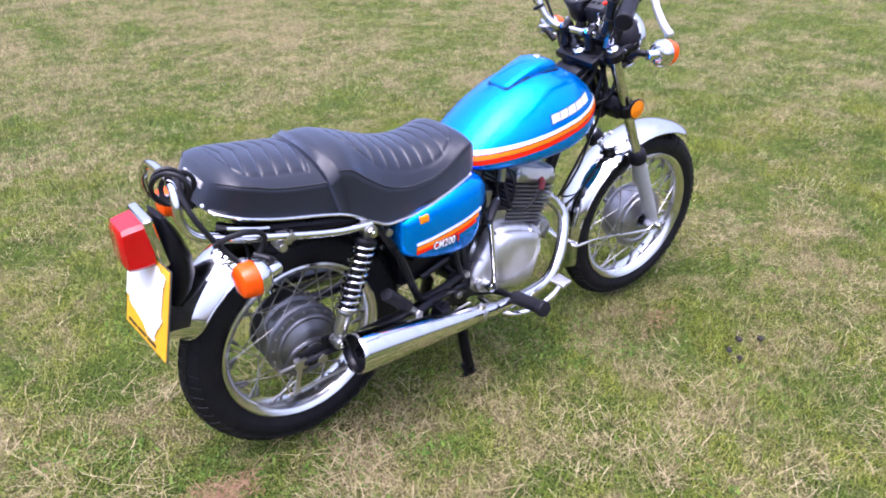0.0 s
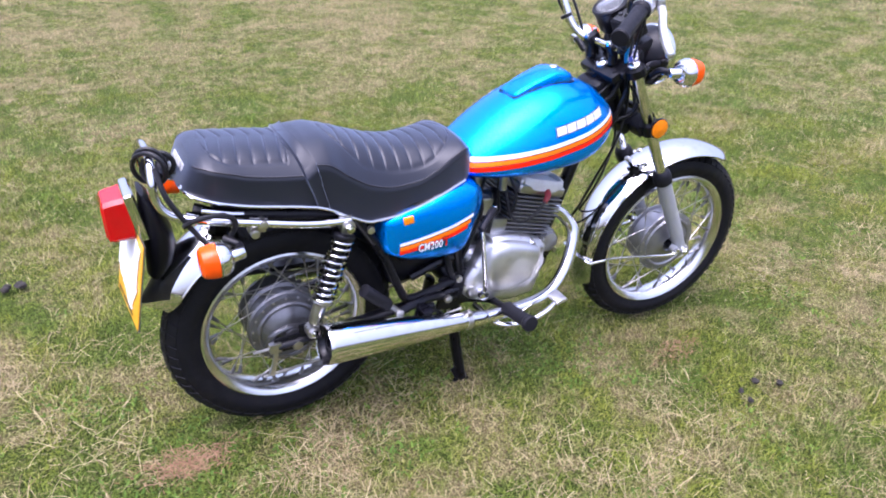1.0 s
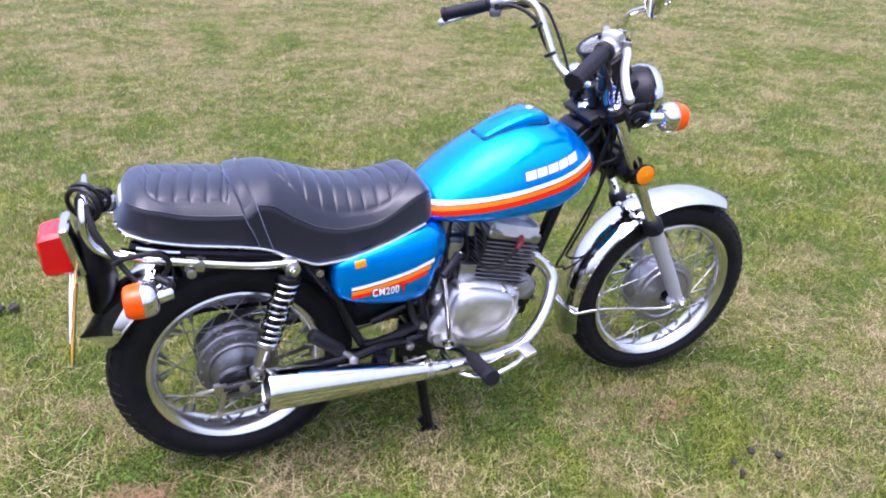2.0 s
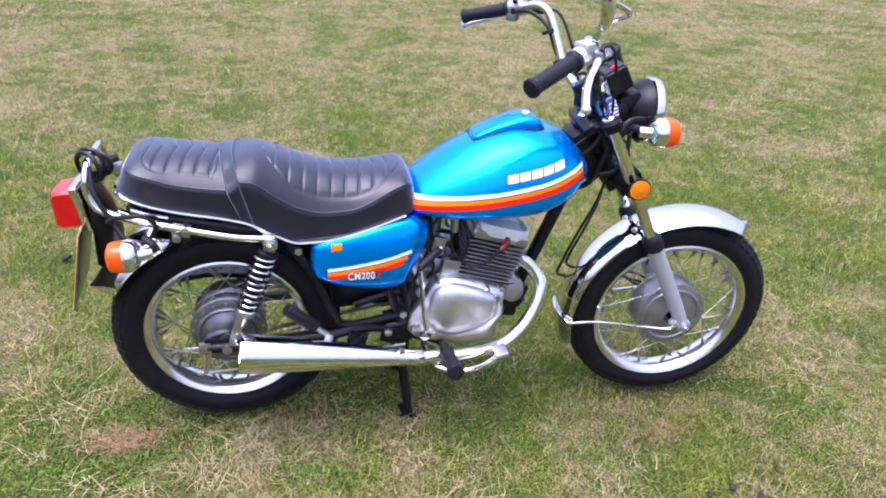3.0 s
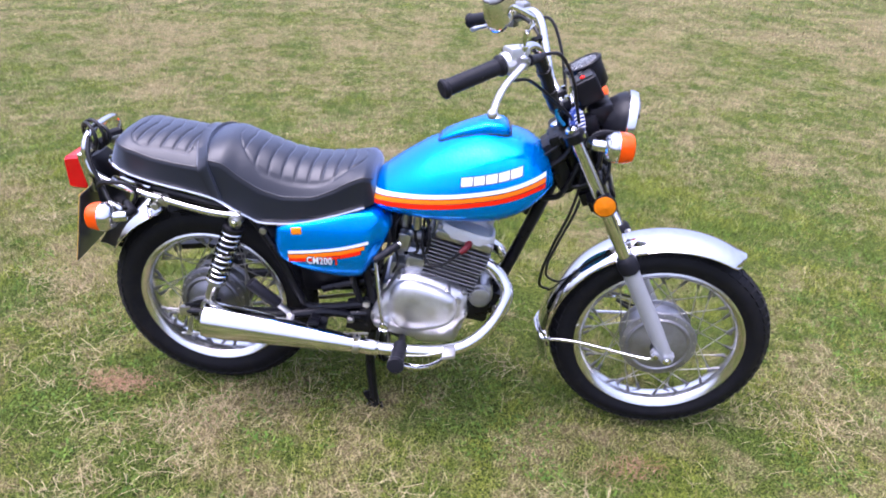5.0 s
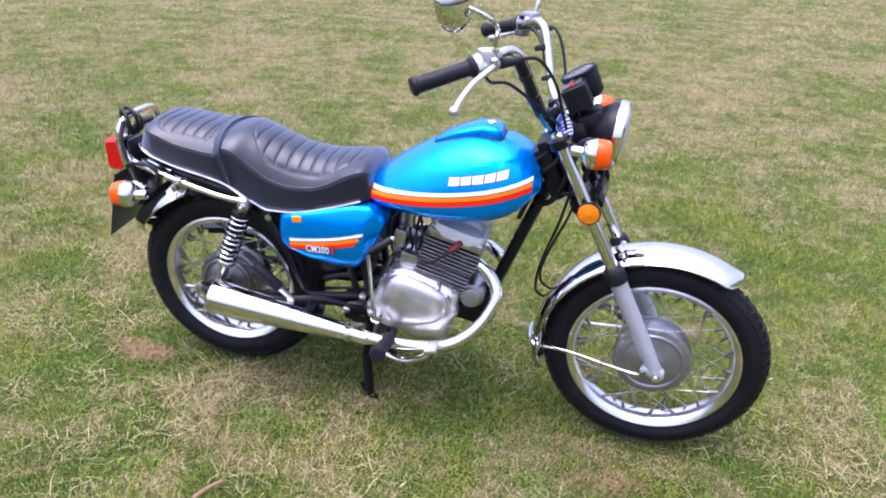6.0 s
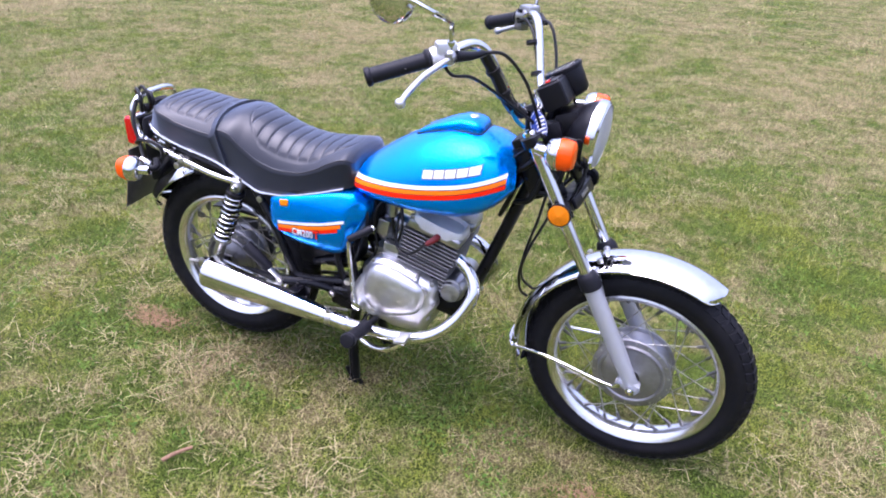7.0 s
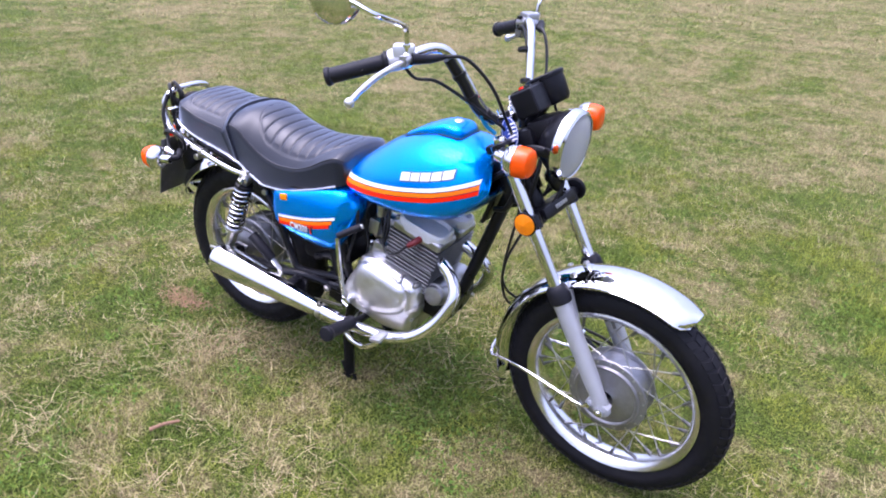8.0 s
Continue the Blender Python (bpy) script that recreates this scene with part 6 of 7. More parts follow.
def build_handlebar():
    full = [Vector(p) for p in reversed(BAR_LEFT)] + [Vector((0.937, 0, 0.925))] + [Vector(p) for p in BAR_RIGHT]
    bm = bmesh.new()
    tube(bm, full, 0.0112, 14)
    bar = part("handlebar", bm, CHROME, bike, "high pull-back chrome handlebar")
    bm = bmesh.new()
    for s in (-1, 1):
        cyl(bm, (0.938, s * 0.045, 0.880), (0.937, s * 0.045, 0.915), 0.014, seg=14)
        box(bm, (0.937, s * 0.045, 0.925), (0.040, 0.026, 0.034), turn_y(-28), 0.006)
    parts_of("bar_clamp", bm, BLACK_PAINT, bar)
    bm = bmesh.new()
    for s in (-1, 1):
        for dx in (-0.013, 0.013):
            cyl(bm, (0.931 + dx, s * 0.045, 0.938 + dx * 0.5), (0.927 + dx, s * 0.045, 0.948 + dx * 0.5), 0.006, seg=10)
    parts_of("clamp_bolt", bm, CHROME, bar)
    # loom wrapped along the right arm
    bm = bmesh.new()
    loom = spline([Vector((0.925, -0.088, 0.928)), Vector((0.900, -0.128, 0.962)), Vector((0.874, -0.158, 1.028)), Vector((0.852, -0.182, 1.076))], 10)
    tube(bm, loom, 0.0138, 10, smooth=False)
    for i in (6, 14, 22):
        lathe(bm, [(0.014, -0.006), (0.017, -0.005), (0.017, 0.005), (0.014, 0.006)], loom[i], loom[i + 1] - loom[i], 12)
    part("loom_sleeve", bm, CABLE, bar, "black cable sleeve")
    for s in (-1, 1):
        inner, outer = GRIPS[s]
        off = 0.0 if s < 0 else 0.028
        d = (outer - inner)
        L = d.length
        bm = bmesh.new()
        prof = [(0.0112, 0.0), (0.0215, 0.0), (0.0225, 0.006), (0.0205, 0.010), (0.0172, 0.013)]
        for k in range(20):
            h = 0.016 + (L - 0.030) * k / 19
            prof.append((0.0166 if k % 2 else 0.0174, h))
        prof += [(0.0200, L - 0.010), (0.0205, L - 0.003), (0.018, L), (0.001, L + 0.001)]
        lathe(bm, prof, inner, d, 24)
        grip = part("grip", bm, RUBBER, bar, "ribbed black rubber grip")
        # switch housing
        hc = inner - d.normalized() * 0.024
        bm = bmesh.new()
        lathe(bm, [(0.012, -0.024), (0.0215, -0.022), (0.0235, -0.015), (0.0235, 0.014), (0.022, 0.022), (0.012, 0.024)], hc, d, 20)
        ang = Vector((d.x, d.y, 0)).normalized()
        rot = Matrix.Rotation(math.atan2(ang.y, ang.x), 4, 'Z')
        box(bm, hc + Vector((0.008, s * -0.002, 0.010)), (0.046, 0.040, 0.040), rot, 0.008)
        house = part("switch_housing", bm, POLISHED if s < 0 else ALLOY, bar, "alloy switch housing")
        bm = bmesh.new()
        box(bm, hc + Vector((-0.014, s * -0.018, 0.016)), (0.014, 0.008, 0.010), rot, 0.002)
        box(bm, hc + Vector((-0.016, s * -0.014, -0.006)), (0.012, 0.010, 0.008), rot, 0.002)
        part("switch", bm, BLACK_PLASTIC, house)
        if s > 0:
            bm = bmesh.new()
            box(bm, hc + Vector((-0.012, 0.0, -0.026)), (0.030, 0.030, 0.022), rot, 0.005)
            part("choke_lever", bm, DARK_ALLOY, house)
        # lever perch, lever and its ball end
        bm = bmesh.new()
        perch = Vector((0.812 + off, s * 0.262, 1.086))
        lathe(bm, [(0.0115, -0.012), (0.0165, -0.011), (0.0165, 0.011), (0.0115, 0.012)], perch, d, 18)
        tube(bm, [perch, (0.822 + off, s * 0.282, 1.088), (0.818 + off, s * 0.306, 1.085)], 0.009, 10)
        cyl(bm, (0.816 + off, s * 0.304, 1.074), (0.816 + off, s * 0.304, 1.096), 0.0085, seg=12)
        lever = part("lever_perch", bm, ALLOY, bar)
        bm = bmesh.new()
        reach = [(0.818, -0.300, 1.085), (0.803, -0.326, 1.074), (0.782, -0.352, 1.056), (0.765, -0.384, 1.032), (0.757, -0.412, 1.012)]
        if s > 0:
            reach = [(0.846, 0.300, 1.080), (0.80, 0.335, 1.058), (0.745, 0.372, 1.034), (0.715, 0.392, 1.022), (0.703, 0.400, 1.018)]
        tube(bm, reach, 0.0068, 10, flat=(0.0062, 0.0090))
        bmesh.ops.create_uvsphere(bm, u_segments=14, v_segments=10, radius=0.0105, matrix=Matrix.Translation(reach[-1]))
        part("lever", bm, SILVER_PAINT if s > 0 else POLISHED, lever, "alloy hand lever with a ball end")
        bm = bmesh.new()
        tube(bm, [(0.824 + off, s * 0.288, 1.088), (0.846 + off, s * 0.245, 1.084), (0.862 + off, s * 0.215, 1.086)], 0.0125, 12, r1=0.006)
        part("rubber_boot", bm, RUBBER, lever)


def build_mirror(s):
    dx = 0.0 if s < 0 else 0.028
    c = Vector((0.752 + dx, s * 0.434, 1.221))
    bm = bmesh.new()
    tube(bm, [(0.812 + dx, s * 0.285, 1.090), (0.813 + dx, s * 0.288, 1.124), (0.817 + dx, s * 0.296, 1.149), (0.821 + dx, s * 0.322, 1.162), (0.822 + dx, s * 0.388, 1.184), (0.815 + dx, s * 0.412, 1.194), (0.792 + dx, s * 0.420, 1.206), (0.762 + dx, s * 0.428, 1.218)], 0.0052, 10)
    cyl(bm, (0.812 + dx, s * 0.285, 1.100), (0.813 + dx, s * 0.287, 1.118), 0.0095, seg=6, bev=0.001)
    lathe(bm, [(0.011, -0.006), (0.012, 0.004), (0.007, 0.010)], (0.812 + dx, s * 0.285, 1.092), (0, 0, 1), 14)
    mirror = part("mirror", bm, CHROME, bike, "round chromed mirror on a cranked stem")
    n = Vector((-0.90, s * -0.42, -0.10)).normalized()
    bm = bmesh.new()
    lathe(bm, [(0.0525, 0.004), (0.054, 0.0), (0.052, -0.008), (0.042, -0.016), (0.024, -0.021), (0.001, -0.022)], c, n, 36, False, True)
    part("mirror_shell", bm, CHROME, mirror)
    bm = bmesh.new()
    lathe(bm, [(0.0520, 0.001), (0.0520, 0.003), (0.001, 0.004)], c, n, 36)
    part("mirror_glass", bm, MIRROR, mirror)


def build_instruments():
    """Round speedometer and the square tell-tale box beside it."""
    n = Vector((-0.50, 0, 0.866)).normalized()
    c = Vector((0.982, 0.045, 1.012))
    bm = bmesh.new()
    lathe(bm, [(0.010, -0.070), (0.036, -0.068), (0.043, -0.058), (0.0455, -0.010), (0.046, 0.0), (0.040, 0.001)], c, n, 36)
    sp = part("speedometer", bm, BLACK_PLASTIC, bike, "round speedometer in a black case with a chrome rim")
    bm = bmesh.new()
    lathe(bm, [(0.0455, -0.006), (0.0480, -0.004), (0.0485, 0.003), (0.0450, 0.006), (0.0390, 0.004), (0.037, 0.0)], c, n, 40, False, False)
    part("dial_rim", bm, BLACK_PLASTIC, sp)
    bm = bmesh.new()
    lathe(bm, [(0.037, 0.0015), (0.001, 0.0020)], c, n, 36, True, True)
    dial = part("dial", bm, GAUGE_FACE, sp)
    a, u, v = frame_of(n)
    bm = bmesh.new()
    for i in range(28):
        t = radians(-130 + 260 * i / 27)
        m = Matrix((u.to_4d(), v.to_4d(), a.to_4d(), Vector((0, 0, 0, 1)))).transposed()
        m = m @ Matrix.Rotation(t, 4, 'Z')
        box(bm, c + a * 0.0025 + (u * math.cos(t) + v * math.sin(t)) * 0.031, (0.008 if i % 3 == 0 else 0.004, 0.0012, 0.0006), m)
    part("dial_marks", bm, LETTER_WHITE, dial)
    bm = bmesh.new()
    lathe(bm, [(0.0375, 0.004), (0.030, 0.0055), (0.001, 0.006)], c, n, 30, True, True)
    glass = part("dial_glass", bm, GLASS, sp)
    glass.visible_shadow = False
    bm = bmesh.new()
    tilt = turn_y(-30)
    box(bm, (0.988, -0.035, 0.972), (0.062, 0.070, 0.062), tilt, 0.008, 3)
    tb = part("telltale_box", bm, BLACK_PLASTIC, bike, "black warning lamp box")
    bm = bmesh.new()
    box(bm, Vector((0.988, -0.035, 0.972)) + n * 0.0325, (0.050, 0.056, 0.003), tilt, 0.001)
    part("telltale_panel", bm, GAUGE_FACE, tb)
    for i, mat in enumerate((RED_STRIPE, GAUGE_FACE, GAUGE_FACE)):
        bm = bmesh.new()
        cyl(bm, Vector((0.988, -0.055 + i * 0.02, 0.972)) + n * 0.033, Vector((0.988, -0.055 + i * 0.02, 0.972)) + n * 0.038, 0.006, seg=12)
        part("telltale_lamp", bm, mat, tb)
    bm = bmesh.new()
    tube(bm, [(0.975, -0.02, 0.90), (0.985, -0.015, 0.93), (0.99, -0.01, 0.955)], 0.012, 10)
    tube(bm, [(0.975, 0.03, 0.90), (0.99, 0.04, 0.94), (1.005, 0.045, 0.97)], 0.012, 10)
    box(bm, (1.03, -0.02, 0.915), (0.06, 0.10, 0.05), turn_y(-20), 0.012)
    box(bm, (1.00, -0.055, 0.885), (0.05, 0.05, 0.06), turn_y(-20), 0.012)
    part("instrument_bracket", bm, BLACK_PLASTIC, bike)


def build_key_tag():
    """Key in its lock with an oval blue tag on a chain."""
    bm = bmesh.new()
    cyl(bm, (0.952, -0.052, 0.962), (0.962, -0.055, 0.945), 0.011, seg=14)
    box(bm, (0.950, -0.058, 0.972), (0.014, 0.002, 0.022), turn_y(-20), 0.0008)
    key = part("ignition_key", bm, CHROME, bike, "ignition key with an oval blue tag")
    bm = bmesh.new()
    for i in range(7):
        c = Vector((0.953, -0.066, 0.972 - i * 0.006)) + Vector((0.0015 * i, -0.0025 * i, 0))
        tube(bm, [c + Vector((0.003 * math.cos(t) * (i % 2), 0.003 * math.cos(t) * (1 - i % 2), 0.0045 * math.sin(t))) for t in [k * math.pi / 4 for k in range(9)]], 0.0007, 6, smooth=False)
    part("tag_chain", bm, CHROME, key)
    bm = bmesh.new()
    c = Vector((0.967, -0.088, 0.905))
    n = Vector((0.15, -0.98, 0.1)).normalized()
    long = Vector((0.30, 0.0, -0.95)).normalized()
    long = (long - n * long.dot(n)).normalized()
    wide = n.cross(long)
    oval = lambda k, lift: [c + long * math.cos(2 * math.pi * i / 28) * 0.037 * k + wide * math.sin(2 * math.pi * i / 28) * 0.0195 * k + n * lift for i in range(28)]
    rings(bm, [oval(0.97, -0.0016), oval(1.0, -0.001), oval(1.0, 0.001), oval(0.97, 0.0016)])
    tag = part("tag", bm, TAG_BLUE, key, "oval blue tag with a white mark")
    bm = bmesh.new()
    rot = Matrix((long.to_4d(), wide.to_4d(), n.to_4d(), Vector((0, 0, 0, 1)))).transposed()
    for i in range(5):
        box(bm, c + long * (-0.018 + i * 0.009) + n * 0.0018, (0.0058, 0.014, 0.0006), rot, 0.0)
    part("tag_mark", bm, LETTER_WHITE, tag)
    bm = bmesh.new()
    tube(bm, oval(0.93, 0.0017) + oval(0.93, 0.0017)[:1], 0.0006, 5, smooth=False, cap=False)
    part("tag_border", bm, LETTER_WHITE, tag)


def build_cables():
    for name, pts, r, mat in (
            ("throttle_cable", [(0.786, -0.262, 1.068), (0.800, -0.235, 1.035), (0.835, -0.205, 1.028), (0.880, -0.165, 0.990), (0.925, -0.125, 0.945), (0.955, -0.085, 0.905), (0.95, -0.06, 0.85), (0.90, -0.05, 0.80)], 0.0038, CABLE),
            ("front_brake_cable", [(0.858, -0.215, 1.086), (0.900, -0.185, 1.080), (0.938, -0.140, 1.020), (0.960, -0.105, 0.945), (0.985, -0.070, 0.85), (1.00, -0.062, 0.76), (0.985, -0.060, 0.66), (0.955, -0.035, 0.55), (0.935, 0.0, 0.44), (0.95, 0.05, 0.36), (1.06, 0.09, 0.34), (1.20, 0.085, 0.33), (1.255, 0.075, 0.31)], 0.0040, CABLE),
            ("speedometer_cable", [(1.015, 0.045, 0.955), (1.035, 0.055, 0.87), (1.03, 0.03, 0.76), (1.005, -0.03, 0.66), (0.965, -0.045, 0.56), (0.945, -0.02, 0.47), (0.97, 0.03, 0.40), (1.10, 0.075, 0.345), (1.24, 0.070, 0.30)], 0.0036, CABLE),
            ("clutch_cable", [(0.860, 0.215, 1.086), (0.905, 0.19, 1.09), (0.935, 0.16, 1.03), (0.955, 0.11, 0.93), (0.965, 0.07, 0.82), (0.90, 0.05, 0.72), (0.78, 0.05, 0.60)], 0.0040, CABLE),
            ("switch_loom", [(0.80, 0.262, 1.075), (0.835, 0.225, 1.085), (0.872, 0.172, 1.060), (0.892, 0.145, 1.005), (0.915, 0.115, 0.955), (0.95, 0.07, 0.90)], 0.0055, CABLE),
            ("wiring_loom", [(0.99, -0.03, 0.90), (0.975, -0.045, 0.85), (0.95, -0.05, 0.80), (0.90, -0.045, 0.76)], 0.009, CABLE),
            ("wiring_loom", [(1.02, 0.0, 0.86), (1.00, -0.05, 0.82), (0.985, -0.055, 0.77), (0.955, -0.05, 0.70), (0.915, -0.035, 0.68)], 0.008, CABLE),
            ("wiring_loom", [(1.04, -0.06, 0.86), (1.035, -0.075, 0.80), (1.015, -0.07, 0.74), (0.97, -0.05, 0.72)], 0.006, CABLE),
            ("blue_wire", [(0.896, -0.132, 0.985), (0.905, -0.130, 0.960), (0.916, -0.118, 0.925), (0.935, -0.100, 0.900)], 0.0048, BLUE_WIRE),
            ("horn_wire", [(1.00, -0.02, 0.70), (1.045, 0.02, 0.755), (1.07, 0.01, 0.79), (1.075, -0.01, 0.76), (1.062, -0.03, 0.72)], 0.005, CABLE)):
        bm = bmesh.new()
        tube(bm, pts, r, 8)
        part(name, bm, mat, bike)
    # ties that hold the left loom to the bar
    for p in ((0.872, 0.156, 1.045), (0.90, 0.124, 0.975)):
        bm = bmesh.new()
        lathe(bm, [(0.013, -0.005), (0.0165, -0.004), (0.0165, 0.004), (0.013, 0.005)], p, (0.30, -0.36, -0.88), 14)
        part("cable_tie", bm, CABLE, bike)


build_fork()
build_front_guard()
build_headlamp()
for side in (-1, 1):
    build_indicator((1.043, side * 0.208, 0.888), (1, 0, 0), (0.995, side * 0.140, 0.868), "chromed turn signal with an orange lens")
build_handlebar()
for side in (-1, 1):
    build_mirror(side)
build_instruments()
build_key_tag()
build_cables()


# the front end is turned a little to the right
axis_foot = on_fork(0.0, 0.0, -0.034)
STEER = Matrix.Translation(axis_foot) @ Matrix.Rotation(radians(-4.5), 4, FORK_DIR) @ Matrix.Translation(-axis_foot)
for ob in list(bike.children):
    if ob.name.split(".")[0] in ("front_wheel", "front_mudguard", "fork_leg", "upper_yoke", "lower_yoke", "headlamp"):
        ob.matrix_basis = STEER


# ---- rear end ----
def build_rear_end():
    bm = bmesh.new()
    arc_guard(bm, REAR, 0.300, 0.050, 0.074, -18, -66, 50, flare=lambda t: 0.008 * max(0, (t - 0.86) / 0.14) ** 2, tip_round=0.95, tip_cut=0.98)
    guard = part("rear_mudguard", bm, CHROME, bike, "chromed rear mudguard", 50)
    # front span of the guard, coloured black
    bm = bmesh.new()
    arc_guard(bm, REAR, 0.300, 0.046, 0.072, 48, -18, 40)
    part("guard_front_span", bm, BLACK_PLASTIC, guard, "black front span of the mudguard")
    # lamp bracket
    bm = bmesh.new()
    loops = []
    for z, thick, wide in ((0.728, 0.006, 0.040), (0.715, 0.012, 0.052), (0.68, 0.022, 0.060), (0.63, 0.031, 0.063), (0.59, 0.033, 0.059), (0.555, 0.028, 0.051), (0.525, 0.016, 0.038)):
        x = -0.282 + thick - (0.68 - z) * 0.05
        loops.append([(x + thick * math.sin(a), wide * math.cos(a), z) for a in [2 * math.pi * k / 24 for k in range(24)]])
    rings(bm, loops)
    part("lamp_bracket", bm, BLACK_PLASTIC, bike, "black tail lamp bracket")
    # tail lamp: chromed base and a faceted red lens
    bm = bmesh.new()
    rot = turn_y(-9)
    box(bm, (-0.292, 0, 0.682), (0.022, 0.102, 0.112), rot, 0.008, 3)
    tail = part("tail_lamp", bm, CHROME, bike, "square red tail lamp on a chromed base")
    bm = bmesh.new()
    def ring(x, h, lo, hi):
        k = 0.008
        pts = [(-h + k, lo), (h - k, lo), (h, lo + k), (h, hi - k), (h - k, hi), (-h + k, hi), (-h, hi - k), (-h, lo + k)]
        return [(x, y, z) for y, z in pts]
    rings(bm, [ring(-0.300, 0.046, 0.634, 0.730), ring(-0.308, 0.046, 0.633, 0.729), ring(-0.338, 0.043, 0.631, 0.725), ring(-0.350, 0.041, 0.633, 0.721), ring(-0.355, 0.036, 0.640, 0.713)])
    part("red_lens", bm, RED_LENS, tail, "red plastic lens")
    # number plate, tilted, with a torn white paper over its characters
    rotp = Matrix.Rotation(radians(3.5), 4, 'Z') @ turn_y(13)
    c = Vector((-0.322, 0.0, 0.545))
    bm = bmesh.new()
    box(bm, c, (0.0016, 0.205, 0.198), rotp)
    plate = part("number_plate", bm, PLATE_YELLOW, bike, "yellow number plate covered by torn white paper")
    bm = bmesh.new()
    rng = random.Random(4)
    edge = [(-0.100, 0.092), (0.05, 0.094), (0.085, 0.078), (0.074, 0.03), (0.078, -0.02), (0.056, -0.05), (0.045, -0.078), (0.015, -0.072), (-0.03, -0.052), (-0.07, -0.045), (-0.100, -0.030)]
    fine = []
    for (u, v), (u2, v2) in zip(edge, edge[1:] + edge[:1]):
        for k in range(4):
            t = k / 4
            j = 0.0045 if abs(u) < 0.099 else 0.001
            fine.append((u + (u2 - u) * t + rng.uniform(-j, j), v + (v2 - v) * t + rng.uniform(-j, j)))
    rings(bm, [[c + rotp.to_3x3() @ Vector((-0.0022, -u, v)) for u, v in fine], [c + rotp.to_3x3() @ Vector((-0.0036, -u, v)) for u, v in fine]])
    part("paper_cover", bm, PAPER, plate, "torn white paper")
    bm = bmesh.new()
    for k in range(3):
        box(bm, c + rotp.to_3x3() @ Vector((-0.0022, 0.065 - k * 0.050, -0.086)), (0.001, 0.042, 0.006), rotp)
    part("plate_bars", bm, DARK_LINE, plate)
    bm = bmesh.new()
    box(bm, c + rotp.to_3x3() @ Vector((0.0024, 0, 0)), (0.003, 0.209, 0.202), rotp, 0.001)
    part("plate_backing", bm, PLATE_BACK, plate)
    # grab rail
    rail = [(0.140, -0.142, 0.628), (0.05, -0.141, 0.638), (-0.085, -0.134, 0.668), (-0.185, -0.120, 0.690), (-0.235, -0.106, 0.707), (-0.255, -0.098, 0.740), (-0.255, -0.093, 0.774), (-0.251, -0.074, 0.799), (-0.249, -0.042, 0.809)]
    full = [Vector(p) for p in rail] + [Vector((-0.248, 0, 0.811))] + [Vector((p[0], -p[1], p[2])) for p in reversed(rail)]
    bm = bmesh.new()
    tube(bm, full, 0.0092, 14)
    gr = part("grab_rail", bm, CHROME, bike, "chromed tubular grab rail")
    bm = bmesh.new()
    for s in (-1, 1):
        for x, z in ((-0.055, 0.664), (-0.075, 0.646)):
            cyl(bm, (x, s * 0.105, z - 0.004), (x, s * 0.146, z - 0.004), 0.010, seg=14, bev=0.002)
        box(bm, (-0.065, s * 0.126, 0.655), (0.040, 0.006, 0.034), turn_y(12), 0.003)
        box(bm, (0.128, s * 0.137, 0.626), (0.03, 0.008, 0.03), turn_y(8), 0.003)
    box(bm, (-0.212, 0, 0.765), (0.03, 0.04, 0.02), None, 0.005)
    parts_of("rail_mount", bm, WORN_CHROME, gr)
    bm = bmesh.new()
    tube(bm, [(-0.17, -0.10, 0.700), (-0.12, -0.115, 0.690), (-0.09, -0.118, 0.684)], 0.006, 8)
    tube(bm, [(-0.20, -0.085, 0.690), (-0.15, -0.105, 0.676), (-0.10, -0.110, 0.664)], 0.008, 8)
    part("helmet_holder", bm, CHROME, gr)
    bm = bmesh.new()
    tube(bm, [(-0.205, 0.0, 0.79), (-0.225, -0.02, 0.785), (-0.235, -0.055, 0.770)], 0.010, 10)
    lathe(bm, [(0.004, 0), (0.014, 0.002), (0.014, 0.014), (0.004, 0.016)], (-0.235, -0.05, 0.770), (-0.3, -1, -0.1), 16)
    part("rail_bumper", bm, RUBBER, gr)


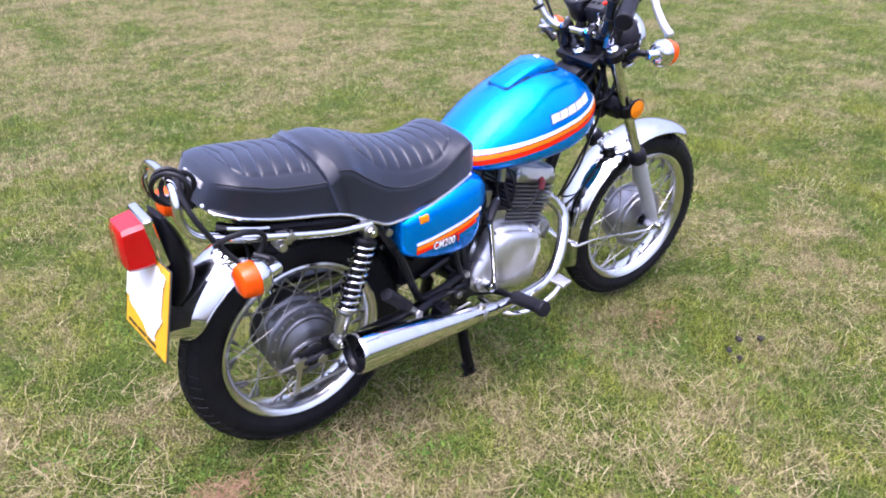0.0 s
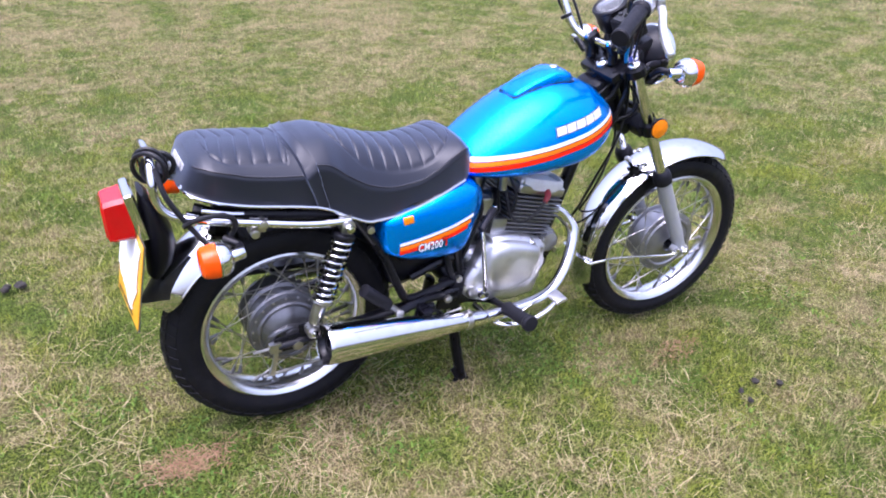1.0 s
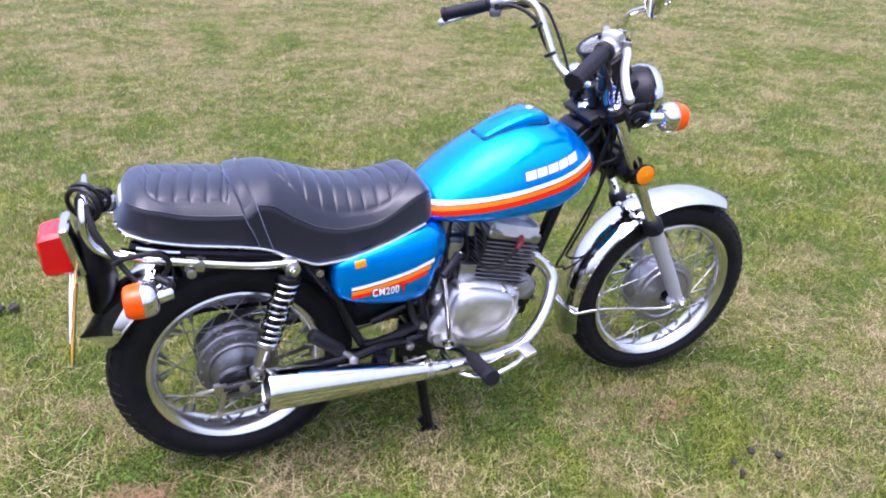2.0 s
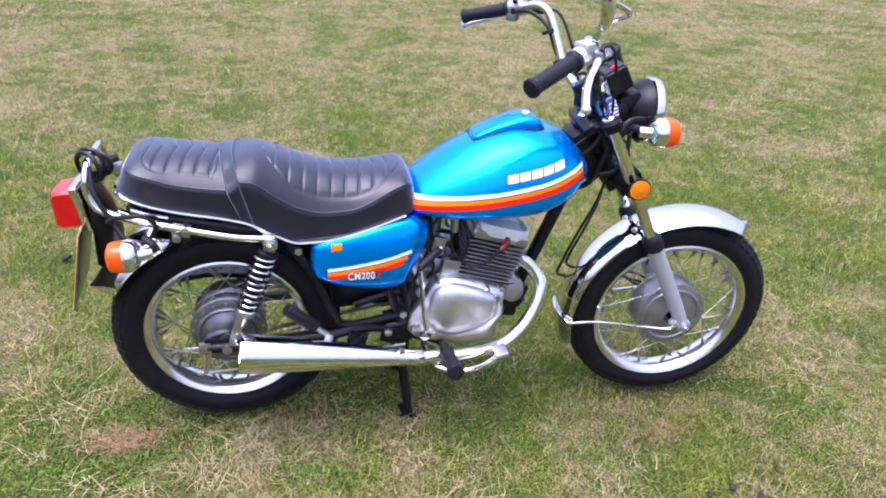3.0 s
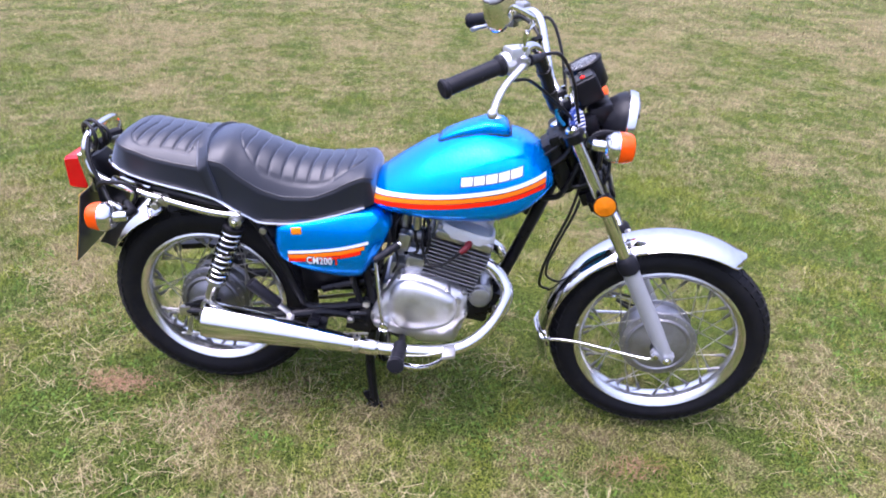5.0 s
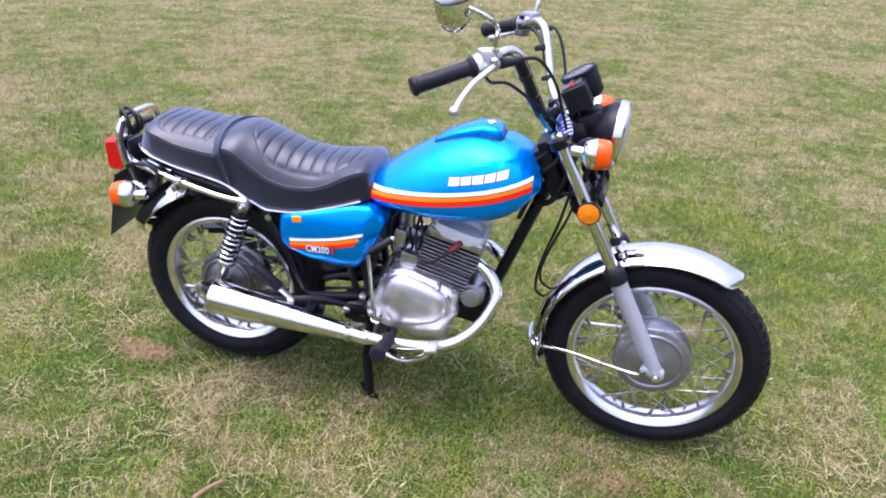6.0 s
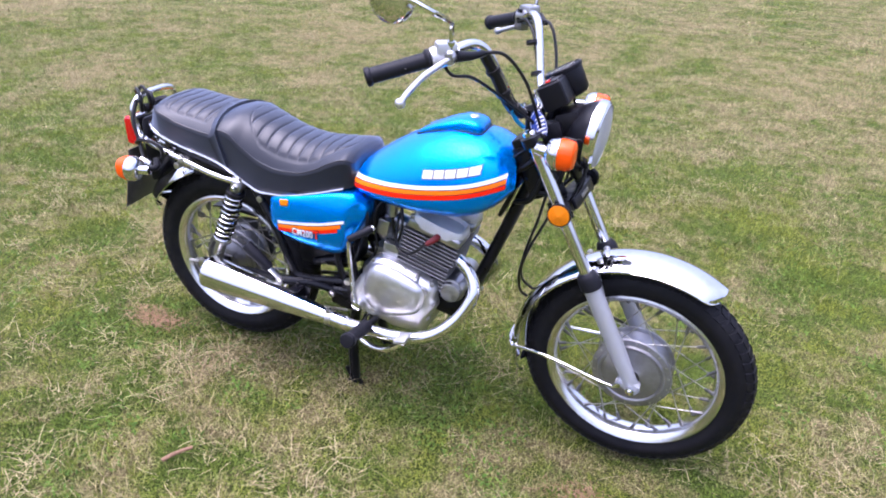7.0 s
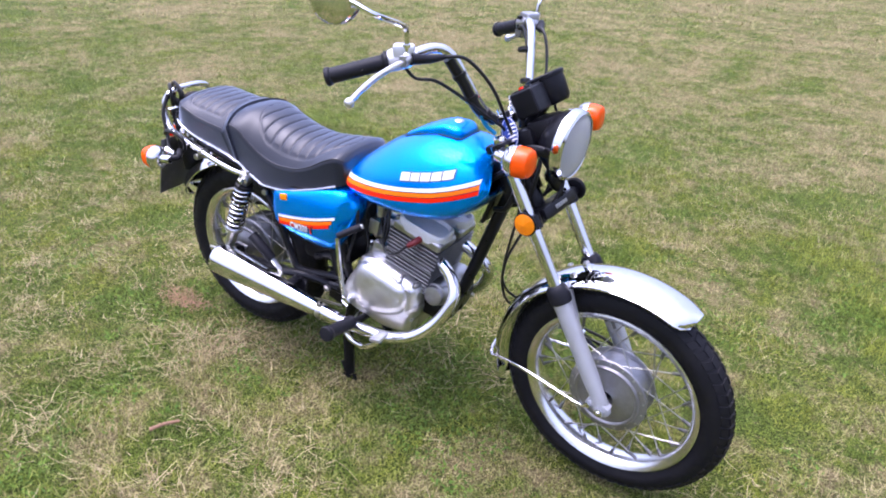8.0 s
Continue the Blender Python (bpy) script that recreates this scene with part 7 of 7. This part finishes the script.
def build_lock_cable():
    """A black cable lock coiled round the grab rail."""
    loops = []
    across, out = Vector((-0.86, 0.50, 0.0)), Vector((0.50, 0.86, 0.0))
    for i in range(150):
        t = i / 149
        a = 2 * math.pi * 2.75 * t + 0.4
        r = 0.036 - 0.008 * t + 0.003 * math.sin(1.7 * a)
        loops.append(Vector((-0.246, -0.062 + 0.010 * t, 0.792)) + across * (r * math.cos(a) + 0.012 * math.sin(0.36 * a)) + Vector((0, 0, r * math.sin(a))) + out * (0.016 * math.sin(0.5 * a)))
    bm = bmesh.new()
    tube(bm, loops, 0.0052, 8, smooth=False)
    lock = part("cable_lock", bm, CABLE, None, "black cable lock coiled round the grab rail")
    tagged(lock, "black cable lock coiled round the chrome grab rail", "cable lock")
    bm = bmesh.new()
    tube(bm, [(-0.245, -0.085, 0.80), (-0.236, -0.118, 0.75), (-0.205, -0.138, 0.69), (-0.175, -0.160, 0.650), (-0.150, -0.150, 0.638), (-0.125, -0.146, 0.655), (-0.115, -0.150, 0.685), (-0.14, -0.152, 0.705), (-0.19, -0.150, 0.705), (-0.215, -0.140, 0.690)], 0.0058, 8)
    part("hanging_end", bm, CABLE, lock)
    bm = bmesh.new()
    cyl(bm, (-0.180, -0.170, 0.655), (-0.150, -0.166, 0.640), 0.011, seg=14, bev=0.002)
    part("lock_barrel", bm, CHROME, lock)


build_rear_end()
for side in (-1, 1):
    build_indicator((-0.168, side * 0.216, 0.643), (-1, 0, 0), (-0.142, side * 0.150, 0.652), "chromed turn signal with an orange lens")
build_lock_cable()


# ---- things on the grass ----
def lump(bm, c, r, seed):
    vs = bmesh.ops.create_icosphere(bm, subdivisions=2, radius=r, matrix=Matrix.Translation(c))["verts"]
    for v in vs:
        d = v.co - Vector(c)
        v.co = Vector(c) + Vector((d.x, d.y, d.z * 0.65)) * (0.8 + 0.5 * noise.noise((v.co + Vector((seed, 0, 0))) * 60))
    return bm


def build_dung(x, y, seed, n=7):
    rng = random.Random(seed)
    bm = bmesh.new()
    for i in range(n):
        px, py = x + rng.gauss(0, 0.018), y + rng.gauss(0, 0.014)
        lump(bm, (px, py, height(px, py) + 0.022), rng.uniform(0.011, 0.019), seed * 10 + i)
    ob = part("droppings", bm, DUNG)
    tagged(ob, "small heap of dark droppings on the grass", "droppings", "droppings on the field")


def build_stick():
    bm = bmesh.new()
    ends = [Vector((0.188, -0.637, 0)), Vector((0.207, -0.606, 0)), Vector((0.230, -0.569, 0))]
    tube(bm, [p + Vector((0, 0, height(p.x, p.y) + k)) for p, k in zip(ends, (0.020, 0.026, 0.024))], 0.0062, 8, r1=0.0048)
    ob = part("twig", bm, STICK)
    tagged(ob, "short brown twig lying on the grass", "twig")


build_dung(1.287, -0.513, 3, 1)
build_dung(1.213, -0.542, 8, 2)
build_dung(1.338, -0.513, 6, 1)
build_dung(-0.650, 0.910, 5, 5)
build_stick()
build_ground()
build_grass()
